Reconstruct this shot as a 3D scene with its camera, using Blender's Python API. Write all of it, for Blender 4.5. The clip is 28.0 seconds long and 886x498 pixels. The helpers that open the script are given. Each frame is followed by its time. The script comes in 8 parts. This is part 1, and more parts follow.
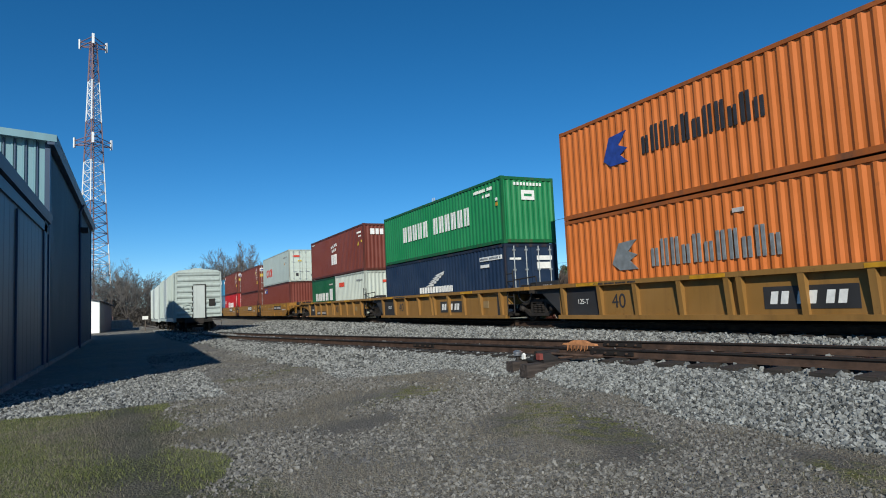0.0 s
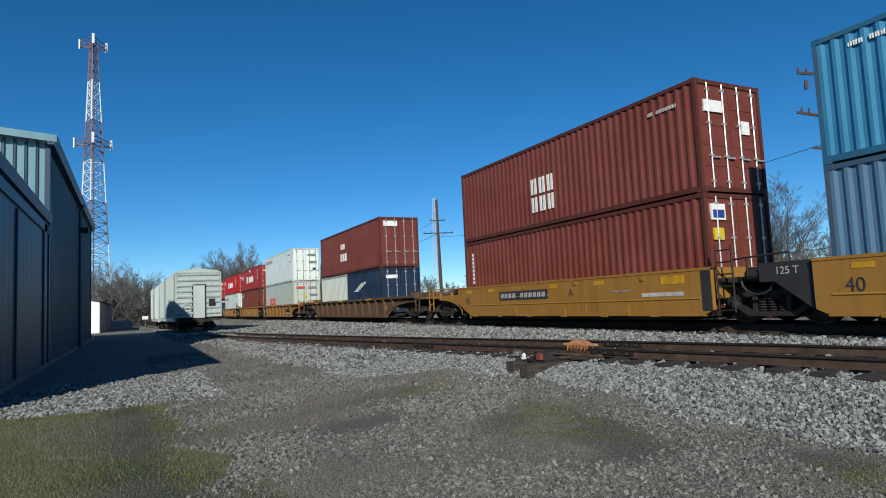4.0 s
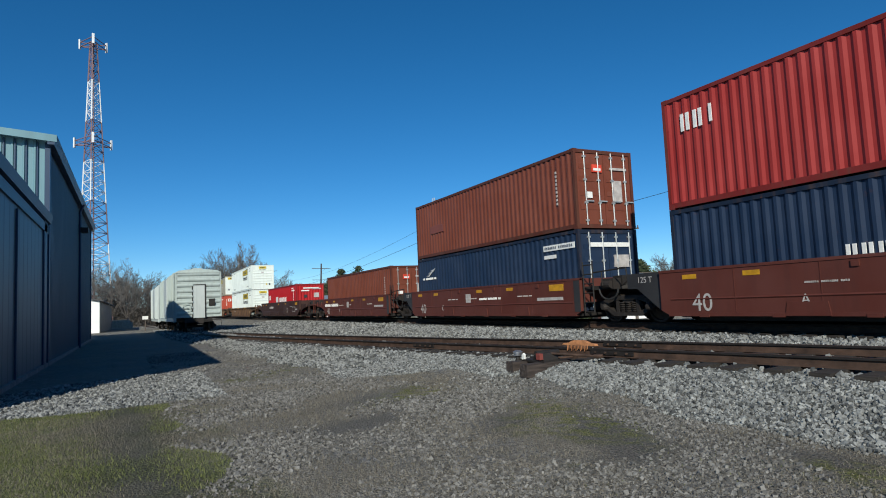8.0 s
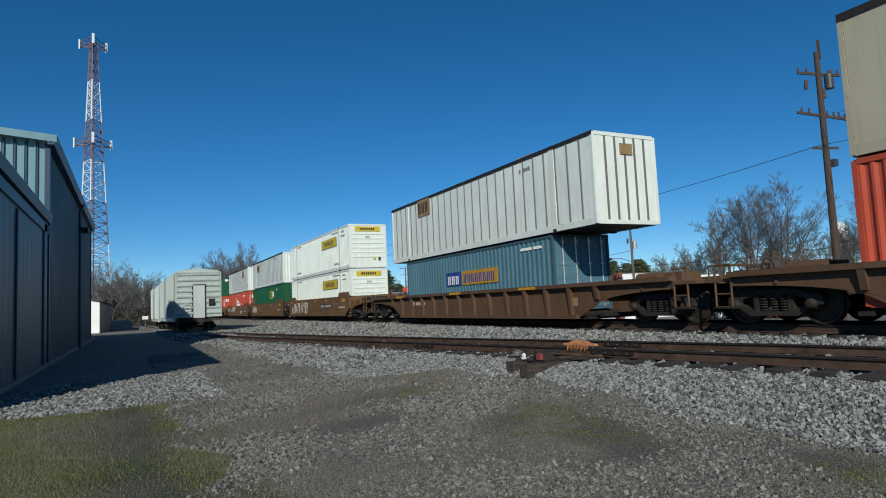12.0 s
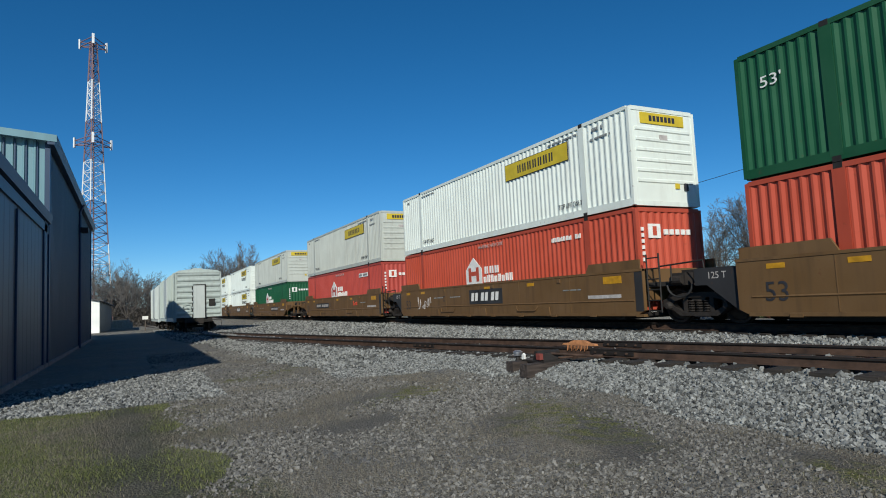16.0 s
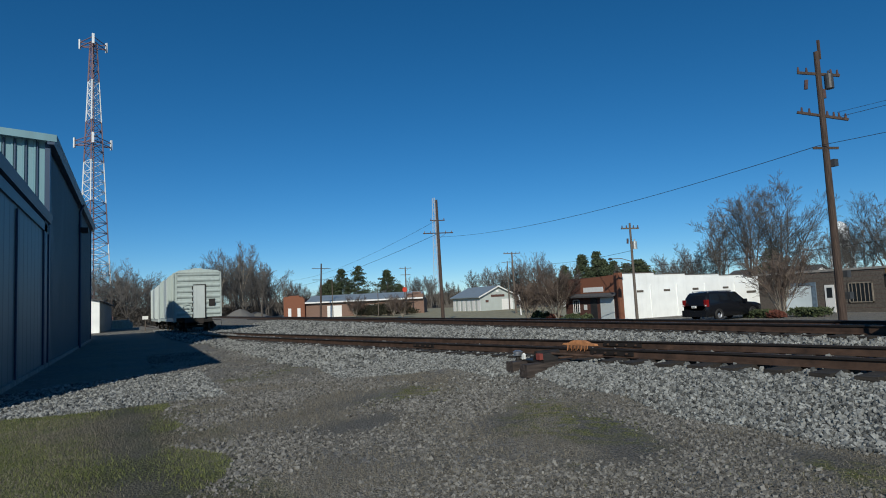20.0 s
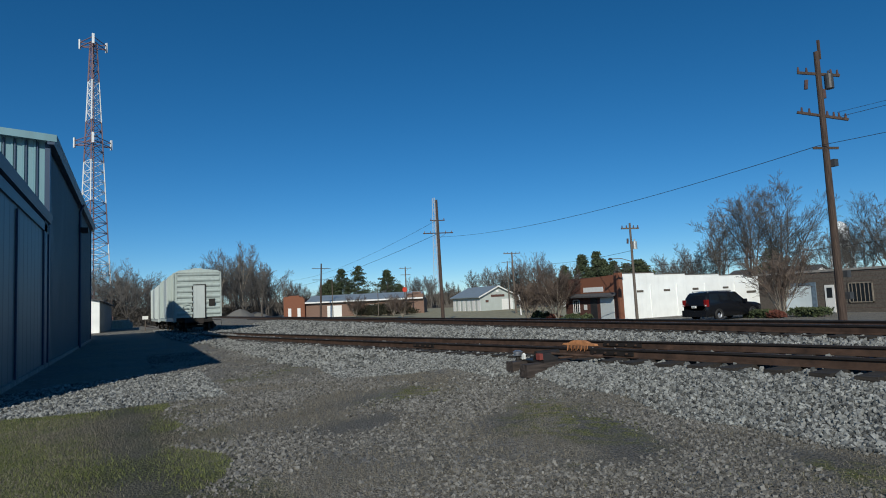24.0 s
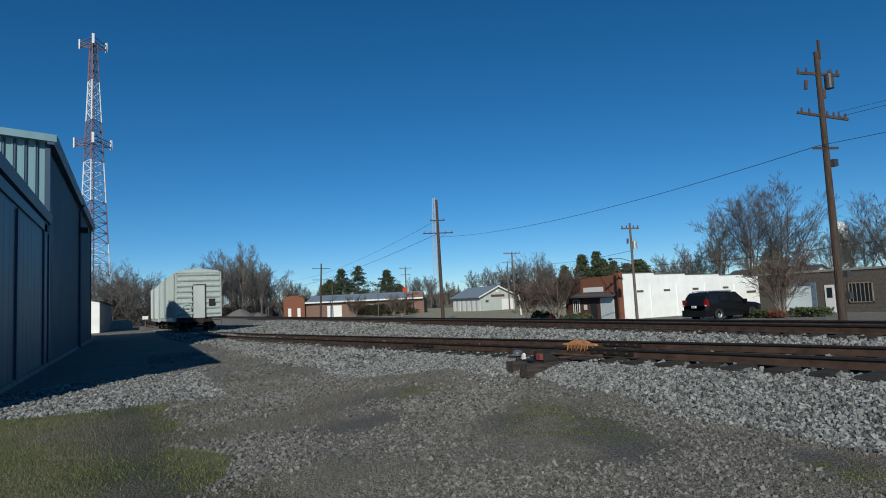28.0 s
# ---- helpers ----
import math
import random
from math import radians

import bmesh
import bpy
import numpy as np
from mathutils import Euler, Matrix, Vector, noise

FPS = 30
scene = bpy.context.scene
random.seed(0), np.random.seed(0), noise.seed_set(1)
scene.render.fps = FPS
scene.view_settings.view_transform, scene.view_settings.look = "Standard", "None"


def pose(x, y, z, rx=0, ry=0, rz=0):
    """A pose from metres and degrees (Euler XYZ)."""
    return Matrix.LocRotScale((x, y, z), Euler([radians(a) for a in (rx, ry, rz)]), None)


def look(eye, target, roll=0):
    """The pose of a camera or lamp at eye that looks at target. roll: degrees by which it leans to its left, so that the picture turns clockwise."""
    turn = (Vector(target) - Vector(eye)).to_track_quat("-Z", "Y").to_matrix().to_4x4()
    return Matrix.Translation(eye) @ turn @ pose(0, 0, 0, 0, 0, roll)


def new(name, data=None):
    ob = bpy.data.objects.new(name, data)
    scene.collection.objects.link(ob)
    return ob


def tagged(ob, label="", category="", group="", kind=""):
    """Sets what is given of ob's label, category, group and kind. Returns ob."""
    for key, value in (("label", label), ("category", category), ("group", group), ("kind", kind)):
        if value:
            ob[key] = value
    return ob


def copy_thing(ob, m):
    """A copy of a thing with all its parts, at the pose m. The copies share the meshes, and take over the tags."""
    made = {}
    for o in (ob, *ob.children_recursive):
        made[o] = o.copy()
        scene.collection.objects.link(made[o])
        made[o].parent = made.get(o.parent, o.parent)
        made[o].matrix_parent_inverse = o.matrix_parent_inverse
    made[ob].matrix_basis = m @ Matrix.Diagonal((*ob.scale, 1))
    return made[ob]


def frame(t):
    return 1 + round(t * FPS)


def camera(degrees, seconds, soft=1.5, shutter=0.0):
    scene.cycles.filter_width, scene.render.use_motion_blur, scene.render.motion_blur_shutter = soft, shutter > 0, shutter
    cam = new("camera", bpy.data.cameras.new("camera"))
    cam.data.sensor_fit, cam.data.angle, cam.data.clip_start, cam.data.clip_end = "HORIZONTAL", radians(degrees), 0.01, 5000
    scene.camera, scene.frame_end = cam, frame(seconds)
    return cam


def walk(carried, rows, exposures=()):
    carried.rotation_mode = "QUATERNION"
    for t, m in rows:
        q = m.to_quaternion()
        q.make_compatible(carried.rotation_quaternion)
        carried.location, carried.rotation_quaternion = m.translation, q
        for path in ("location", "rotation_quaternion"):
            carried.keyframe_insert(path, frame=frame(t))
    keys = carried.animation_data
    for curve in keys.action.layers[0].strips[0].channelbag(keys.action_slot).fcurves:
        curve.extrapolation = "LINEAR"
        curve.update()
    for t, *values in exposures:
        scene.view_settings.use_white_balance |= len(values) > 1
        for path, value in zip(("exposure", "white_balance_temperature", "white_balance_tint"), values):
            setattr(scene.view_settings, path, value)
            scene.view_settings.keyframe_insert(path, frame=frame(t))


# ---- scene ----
# Camera: stands still beside the tracks, 0.85 m above the main line's rail head.
cam = camera(71.69, 28.0, 1.0)
EYE = Vector((0, 0, 0.85))
YAW, PITCH = radians(153.07), radians(4.88)
AIM = EYE + Vector((math.cos(PITCH) * math.cos(YAW), math.cos(PITCH) * math.sin(YAW), math.sin(PITCH)))
EXPOSURES = ((0, 0.57), (3, 0.60), (6, 0.42), (8, 0.53), (11, 0.27), (14, 0.40), (17, 0.43), (20, 0.20), (24, 0.21), (28, 0.21))
walk(cam, [(0.0, look(EYE, AIM, -2.65)), (28.0, look(EYE, AIM, -2.65))], [(t, e, 6680, 5) for t, e in EXPOSURES])

# World and sun: clear winter sky, the sun behind the camera.
SUN_EL = radians(28.3)
SUN_DIR = Vector((0.855 * math.cos(SUN_EL), -0.519 * math.cos(SUN_EL), math.sin(SUN_EL)))
world = bpy.data.worlds.new("sky")
scene.world = world
world.use_nodes = True
wn = world.node_tree.nodes
sky = wn.new("ShaderNodeTexSky")
sky.sky_type = "NISHITA"
sky.sun_disc = False
sky.sun_elevation = SUN_EL
sky.sun_rotation = math.atan2(SUN_DIR.x, SUN_DIR.y)
sky.air_density, sky.dust_density, sky.ozone_density, sky.altitude = 0.92, 0.0, 6.0, 2200
wn["Background"].inputs["Strength"].default_value = 0.074
deep = wn.new("ShaderNodeHueSaturation")
deep.inputs["Hue"].default_value, deep.inputs["Saturation"].default_value = 0.4965, 1.20
world.node_tree.links.new(sky.outputs["Color"], deep.inputs["Color"])
world.node_tree.links.new(deep.outputs["Color"], wn["Background"].inputs["Color"])
sun = new("sun", bpy.data.lights.new("sun", "SUN"))
sun.data.energy, sun.data.angle, sun.data.color = 3.0, radians(0.5), (1.0, 0.95, 0.87)
sun.matrix_world = look(SUN_DIR * 50, (0, 0, 0))
scene.view_settings.exposure = 0.0


# ---- materials ----
def material(name, rough=0.6, metal=0.0):
    m = bpy.data.materials.new(name)
    m.use_nodes = True
    b = m.node_tree.nodes["Principled BSDF"]
    b.inputs["Roughness"].default_value, b.inputs["Metallic"].default_value = rough, metal
    return m, m.node_tree.nodes, m.node_tree.links, b


def texcoord(n, l, scale=(1, 1, 1), world_space=False, vary=True):
    """Object (or world) coordinates, scaled, shifted per object."""
    mp = n.new("ShaderNodeMapping")
    mp.inputs["Scale"].default_value = scale
    if world_space:
        l.new(n.new("ShaderNodeNewGeometry").outputs["Position"], mp.inputs["Vector"])
    else:
        l.new(n.new("ShaderNodeTexCoord").outputs["Object"], mp.inputs["Vector"])
        if vary:
            k = n.new("ShaderNodeMath")
            k.operation, k.inputs[1].default_value = "MULTIPLY", 37.0
            l.new(n.new("ShaderNodeObjectInfo").outputs["Random"], k.inputs[0])
            l.new(k.outputs[0], mp.inputs["Location"])
    return mp.outputs["Vector"]


def noise_fac(n, l, vec, scale, lo, hi, detail=4.0):
    t = n.new("ShaderNodeTexNoise")
    t.inputs["Scale"].default_value, t.inputs["Detail"].default_value = scale, detail
    l.new(vec, t.inputs["Vector"])
    r = n.new("ShaderNodeMapRange")
    r.inputs["From Min"].default_value, r.inputs["From Max"].default_value = lo, hi
    l.new(t.outputs["Fac"], r.inputs["Value"])
    return r.outputs["Result"]


def mixed(n, l, fac, a, b):
    m = n.new("ShaderNodeMix")
    m.data_type = "RGBA"
    for v, s in ((fac, m.inputs[0]), (a, m.inputs[6]), (b, m.inputs[7])):
        if isinstance(v, bpy.types.NodeSocket):
            l.new(v, s)
        else:
            s.default_value = v if isinstance(v, float) else (*v, 1.0)
    return m.outputs[2]


def times(n, l, a, k):
    m = n.new("ShaderNodeMath")
    m.operation = "MULTIPLY"
    l.new(a, m.inputs[0])
    if isinstance(k, float):
        m.inputs[1].default_value = k
    else:
        l.new(k, m.inputs[1])
    return m.outputs[0]


def bumped(n, l, b, height, strength, dist=0.01):
    k = n.new("ShaderNodeBump")
    k.inputs["Strength"].default_value, k.inputs["Distance"].default_value = strength, dist
    l.new(height, k.inputs["Height"])
    l.new(k.outputs["Normal"], b.inputs["Normal"])


PAINTED = {}


def paint(name, colour, dirt=0.35, rough=0.5, rust=0.25, dirt_colour=None):
    """Weathered paint on steel: faded patches, streaks that run down, rust spots."""
    PAINTED[name] = colour
    m, n, l, b = material(name, rough)
    b.inputs["Specular IOR Level"].default_value = 0.28
    v = texcoord(n, l)
    fade = noise_fac(n, l, v, 0.9, 0.35, 0.75)
    streak = noise_fac(n, l, texcoord(n, l, (3.0, 3.0, 0.25)), 1.6, 0.5, 0.8, 6)
    spot = noise_fac(n, l, v, 7.0, 0.66, 0.76, 6)
    lite = tuple(min(1, c * 1.12 + 0.012) for c in colour)
    dark = dirt_colour or tuple(c * 0.55 + 0.01 for c in colour)
    c = mixed(n, l, fade, colour, lite)
    c = mixed(n, l, times(n, l, streak, dirt), c, dark)
    c = mixed(n, l, times(n, l, spot, rust), c, (0.12, 0.045, 0.02))
    l.new(c, b.inputs["Base Color"])
    bumped(n, l, b, noise_fac(n, l, v, 3.0, 0, 1), 0.12, 0.02)
    return m


def plain(name, colour, rough=0.6, metal=0.0, scale=6.0, amount=0.25):
    m, n, l, b = material(name, rough, metal)
    f = noise_fac(n, l, texcoord(n, l), scale, 0.3, 0.7, 5)
    l.new(mixed(n, l, f, tuple(c * (1 - amount) for c in colour), tuple(min(1, c * (1 + amount)) for c in colour)), b.inputs["Base Color"])
    bumped(n, l, b, f, 0.15, 0.01)
    return m


def wood(name, colour, stretch=(8, 8, 0.6)):
    m, n, l, b = material(name, 0.85)
    f = noise_fac(n, l, texcoord(n, l, stretch), 3.0, 0.3, 0.7, 8)
    l.new(mixed(n, l, f, tuple(c * 0.45 for c in colour), tuple(c * 1.4 for c in colour)), b.inputs["Base Color"])
    bumped(n, l, b, f, 0.5, 0.02)
    return m


ORANGE = paint("orange_paint", (0.57, 0.155, 0.032))
GREEN = paint("green_paint", (0.012, 0.19, 0.065))
NAVY = paint("navy_paint", (0.011, 0.026, 0.060))
MAROON = paint("maroon_paint", (0.155, 0.036, 0.024))
BROWN = paint("brown_paint", (0.165, 0.045, 0.025))
RED = paint("red_paint", (0.40, 0.010, 0.014))
ROSE = paint("faded_red_paint", (0.27, 0.026, 0.024))
CORAL = paint("coral_red_paint", (0.47, 0.075, 0.04))
SCARLET = paint("scarlet_paint", (0.31, 0.028, 0.024))
BLUE = paint("azure_paint", (0.035, 0.20, 0.36))
SLATE = paint("slate_blue_paint", (0.075, 0.155, 0.25))
TEALC = paint("teal_grey_paint", (0.075, 0.17, 0.22))
PALE = paint("pale_grey_green_paint", (0.50, 0.56, 0.50), 0.3)
PALEGREY = paint("pale_grey_paint", (0.49, 0.54, 0.485), 0.3)
WHITE = paint("white_paint", (0.725, 0.785, 0.73), 0.30, 0.45, 0.15, (0.42, 0.40, 0.36))
OLDWHITE = paint("greyed_white_paint", (0.48, 0.51, 0.465), 0.45, 0.55, 0.25, (0.30, 0.28, 0.25))
SOOTWHITE = paint("sooty_white_paint", (0.66, 0.73, 0.67), 0.55, 0.5, 0.3, (0.13, 0.12, 0.11))
BEIGE = paint("beige_paint", (0.42, 0.385, 0.29), 0.3)
HUBGREEN = paint("dark_green_paint", (0.010, 0.088, 0.038))
HUBRED = paint("pinkish_red_paint", (0.42, 0.065, 0.05))
YELLOWCAR = paint("ochre_car_paint", (0.30, 0.145, 0.026), 0.5, 0.55, 0.4)
RIBYELLOW = paint("weathered_ochre_paint", (0.26, 0.135, 0.035), 0.65, 0.6, 0.5)
RUSTCAR = paint("oxide_red_car_paint", (0.100, 0.026, 0.018), 0.5, 0.6, 0.3)
DARKCAR = paint("dark_brown_car_paint", (0.050, 0.023, 0.017), 0.4, 0.6, 0.3)
BROWNCAR = paint("grimy_brown_car_paint", (0.105, 0.058, 0.032), 0.6, 0.7, 0.5)
TANCAR = paint("grimy_ochre_car_paint", (0.140, 0.078, 0.031), 0.8, 0.6, 0.5)
BLACKPANEL = paint("black_panel_paint", (0.03, 0.03, 0.032), 0.3)
STEEL = plain("dark_steel", (0.022, 0.019, 0.017), 0.7, 0.2)
GREASE = plain("grimy_cast_steel", (0.026, 0.021, 0.018), 0.75, 0.1)
WHEEL = plain("worn_wheel_steel", (0.050, 0.040, 0.033), 0.55, 0.4)
GALV = plain("galvanised_rod", (0.55, 0.55, 0.52), 0.4, 0.6)
MARKWHITE = plain("white_marking", (0.80, 0.80, 0.77), 0.6, 0, 9, 0.1)
MARKBLACK = plain("black_marking", (0.03, 0.03, 0.035), 0.6)
MARKGREY = plain("grey_marking", (0.20, 0.22, 0.23), 0.6)
MARKBLUE = plain("blue_marking", (0.02, 0.055, 0.27), 0.6)
MARKYELLOW = plain("yellow_marking", (0.62, 0.46, 0.03), 0.6, 0, 3, 0.12)
MARKORANGE = plain("amber_marking", (0.52, 0.26, 0.015), 0.5)
MARKRED = plain("red_marking", (0.62, 0.06, 0.03), 0.6)
MARKFAINT = plain("faint_white_marking", (0.45, 0.42, 0.40), 0.6)
RUBBER = plain("black_rubber", (0.02, 0.02, 0.02), 0.7)


# ---- mesh building ----
class Shape:
    """Collects boxes, prisms and tubes into one mesh."""

    def __init__(self):
        self.v, self.f = [], []

    def add(self, verts, faces):
        k = len(self.v)
        self.v += [tuple(p) for p in verts]
        self.f += [tuple(i + k for i in q) for q in faces]
        return self

    def box(self, x0, x1, y0, y1, z0, z1):
        return self.add([(x0, y0, z0), (x1, y0, z0), (x1, y1, z0), (x0, y1, z0), (x0, y0, z1), (x1, y0, z1), (x1, y1, z1), (x0, y1, z1)],
                        [(3, 2, 1, 0), (4, 5, 6, 7), (0, 1, 5, 4), (1, 2, 6, 5), (2, 3, 7, 6), (3, 0, 4, 7)])

    def prism(self, poly, a, b, axis):
        """A polygon pushed from a to b along an axis; its points are the other two coordinates in order."""
        n = len(poly)
        put = {"x": lambda p, w: (w, p[0], p[1]), "y": lambda p, w: (p[0], w, p[1]), "z": lambda p, w: (p[0], p[1], w)}[axis]
        return self.add([put(p, a) for p in poly] + [put(p, b) for p in poly],
                        [tuple(range(n)), tuple(range(2 * n - 1, n - 1, -1))] + [(i, (i + 1) % n, n + (i + 1) % n, n + i) for i in range(n)])

    def tube(self, p, q, r0, r1=None, n=8, caps=True):
        p, q = Vector(p), Vector(q)
        r1 = r0 if r1 is None else r1
        d = (q - p).normalized()
        u = d.orthogonal().normalized()
        w = d.cross(u)
        ring = [(math.cos(2 * math.pi * i / n), math.sin(2 * math.pi * i / n)) for i in range(n)]
        vs = [p + (u * c + w * s) * r0 for c, s in ring] + [q + (u * c + w * s) * r1 for c, s in ring]
        fs = [(i, (i + 1) % n, n + (i + 1) % n, n + i) for i in range(n)]
        if caps:
            fs += [tuple(range(n - 1, -1, -1)), tuple(range(n, 2 * n))]
        return self.add(vs, fs)

    def lathe(self, profile, centre, axis="y", n=20):
        """Profile of (radius, offset along the axis), turned round the axis."""
        m = len(profile)
        vs = []
        for i in range(n):
            c, s = math.cos(2 * math.pi * i / n), math.sin(2 * math.pi * i / n)
            for r, o in profile:
                vs.append({"y": (centre[0] + r * c, centre[1] + o, centre[2] + r * s), "x": (centre[0] + o, centre[1] + r * c, centre[2] + r * s),
                           "z": (centre[0] + r * c, centre[1] + r * s, centre[2] + o)}[axis])
        fs = [(i * m + j, i * m + j + 1, ((i + 1) % n) * m + j + 1, ((i + 1) % n) * m + j) for i in range(n) for j in range(m - 1)]
        return self.add(vs, fs)

    def data(self, name):
        me = bpy.data.meshes.new(name)
        me.from_pydata(self.v, [], self.f)
        return me


def part(name, shape, mat, parent=None, label="", at=None):
    """One mesh object from a Shape or a ready mesh, under its thing."""
    me = shape.data(name) if isinstance(shape, Shape) else shape
    if not me.materials:
        me.materials.append(mat)
    ob = new(name, me)
    ob.parent = parent
    if at is not None:
        ob.matrix_basis = at
    if label:
        ob["label"] = label
    return ob


def thing(name, label, category, m, group="", kind=""):
    """An Empty at a thing's base."""
    ob = new(name)
    ob.empty_display_size = 0.3
    ob.matrix_basis = m
    return tagged(ob, label, category, group, kind)


def solid(name, shape, mat, label, category="", m=None, kind="", group=""):
    """A thing that is a single mesh."""
    return tagged(part(name, shape, mat, None, "", m), label, category, group, kind)


def text_mesh(words, height, depth=0.004):
    """Readable words as a flat mesh, reading along x with z up, facing -y."""
    cu = bpy.data.curves.new("words", "FONT")
    cu.body, cu.size, cu.extrude, cu.align_x, cu.align_y = words, height * 1.42, depth / 2, "CENTER", "CENTER"
    ob = bpy.data.objects.new("words", cu)
    me = bpy.data.meshes.new_from_object(ob)
    bpy.data.objects.remove(ob)
    me.transform(Matrix.Rotation(radians(90), 4, "X"))
    return me


# ---- ground ----
TRACK_Y = 13.70  # centre line of the main track
SIDING = ((-260, -0.5), (-120, 2.5), (-78, 3.36), (-60, 3.74), (-46, 4.08), (-38, 4.5), (-32, 4.98), (-24, 5.72), (-15.2, 6.82), (-9.8, 7.6), (-4.8, 8.22), (0, 8.8), (6, 9.3), (15, 9.65), (60, 9.8), (200, 9.8))


def siding_y(x):
    xs, ys = zip(*SIDING)
    return sum(float(np.interp(x + d, xs, ys)) for d in (-3, -1.5, 0, 1.5, 3)) / 5


def siding_z(x):
    return float(np.interp(x, (-200, -120, -78, -46, -5, 40), (-1.2, -0.95, -0.72, -0.5, -0.02, 0.0)))


def smooth01(a, b, x):
    t = min(1.0, max(0.0, (x - a) / (b - a)))
    return t * t * (3 - 2 * t)


def bed(d, half, slope):
    """1 on top of a track bed, falling to 0 over its shoulder."""
    return 1 - smooth01(half, half + slope, abs(d))


def ground_z(x, y):
    base = -0.55 + (-0.72) * smooth01(15.5, 24, y) - 0.5 * smooth01(-50, -120, x)
    base += 0.03 * noise.noise(Vector((x * 0.22, y * 0.22, 0))) + 0.012 * noise.noise(Vector((x * 1.1, y * 1.1, 4)))
    main = -0.27
    side = siding_z(x) - 0.205
    z = base + (main - base) * bed(y - TRACK_Y, 2.0, 2.6)
    z = max(z, base + (side - base) * bed(y - siding_y(x), 1.36, 1.5))
    return z


GRID = []


def sampled(xs, ys, z, x, y):
    """Heights between the corners of a grid."""
    i = np.clip(np.searchsorted(xs, x) - 1, 0, len(xs) - 2)
    j = np.clip(np.searchsorted(ys, y) - 1, 0, len(ys) - 2)
    a, b = (x - xs[i]) / (xs[i + 1] - xs[i]), (y - ys[j]) / (ys[j + 1] - ys[j])
    return z[i, j] * (1 - a) * (1 - b) + z[i + 1, j] * a * (1 - b) + z[i, j + 1] * (1 - a) * b + z[i + 1, j + 1] * a * b


def ground_sheet():
    xs = np.unique(np.concatenate([np.linspace(-3000, -300, 12), np.linspace(-300, -60, 49), np.linspace(-60, 6, 221), np.linspace(6, 60, 28), np.linspace(60, 2000, 8)]))
    ys = np.unique(np.concatenate([np.linspace(-1500, -30, 8), np.linspace(-30, -4, 14), np.linspace(-4, 25, 117), np.linspace(25, 120, 20), np.linspace(120, 3000, 8)]))
    vs = [(x, y, ground_z(x, y)) for x in xs for y in ys]
    GRID.append((xs, ys, np.array([v[2] for v in vs]).reshape(len(xs), len(ys))))
    m = len(ys)
    fs = [(i * m + j, (i + 1) * m + j, (i + 1) * m + j + 1, i * m + j + 1) for i in range(len(xs) - 1) for j in range(m - 1)]
    me = bpy.data.meshes.new("ground")
    me.from_pydata(vs, [], fs)
    me.polygons.foreach_set("use_smooth", [True] * len(fs))
    return me


DAMP = ((-4.95, 4.35, 1.7, 0.5, 150, 0.72), (-7.0, 2.35, 1.1, 0.40, 130, 0.64), (-3.15, 4.9, 0.75, 0.4, 170, 0.72), (-6.2, 3.9, 0.9, 0.35, 140, 0.55), (-9.0, 3.3, 1.4, 0.4, 125, 0.42))
MOSS = ((-8.8, 3.75, 1.1, 0.5, 130), (-6.1, 4.4, 1.5, 0.55, 150), (-5.1, 4.5, 0.8, 0.35, 160), (-2.6, 4.75, 0.7, 0.35, 0), (-14.0, 2.6, 1.7, 0.45, 140))


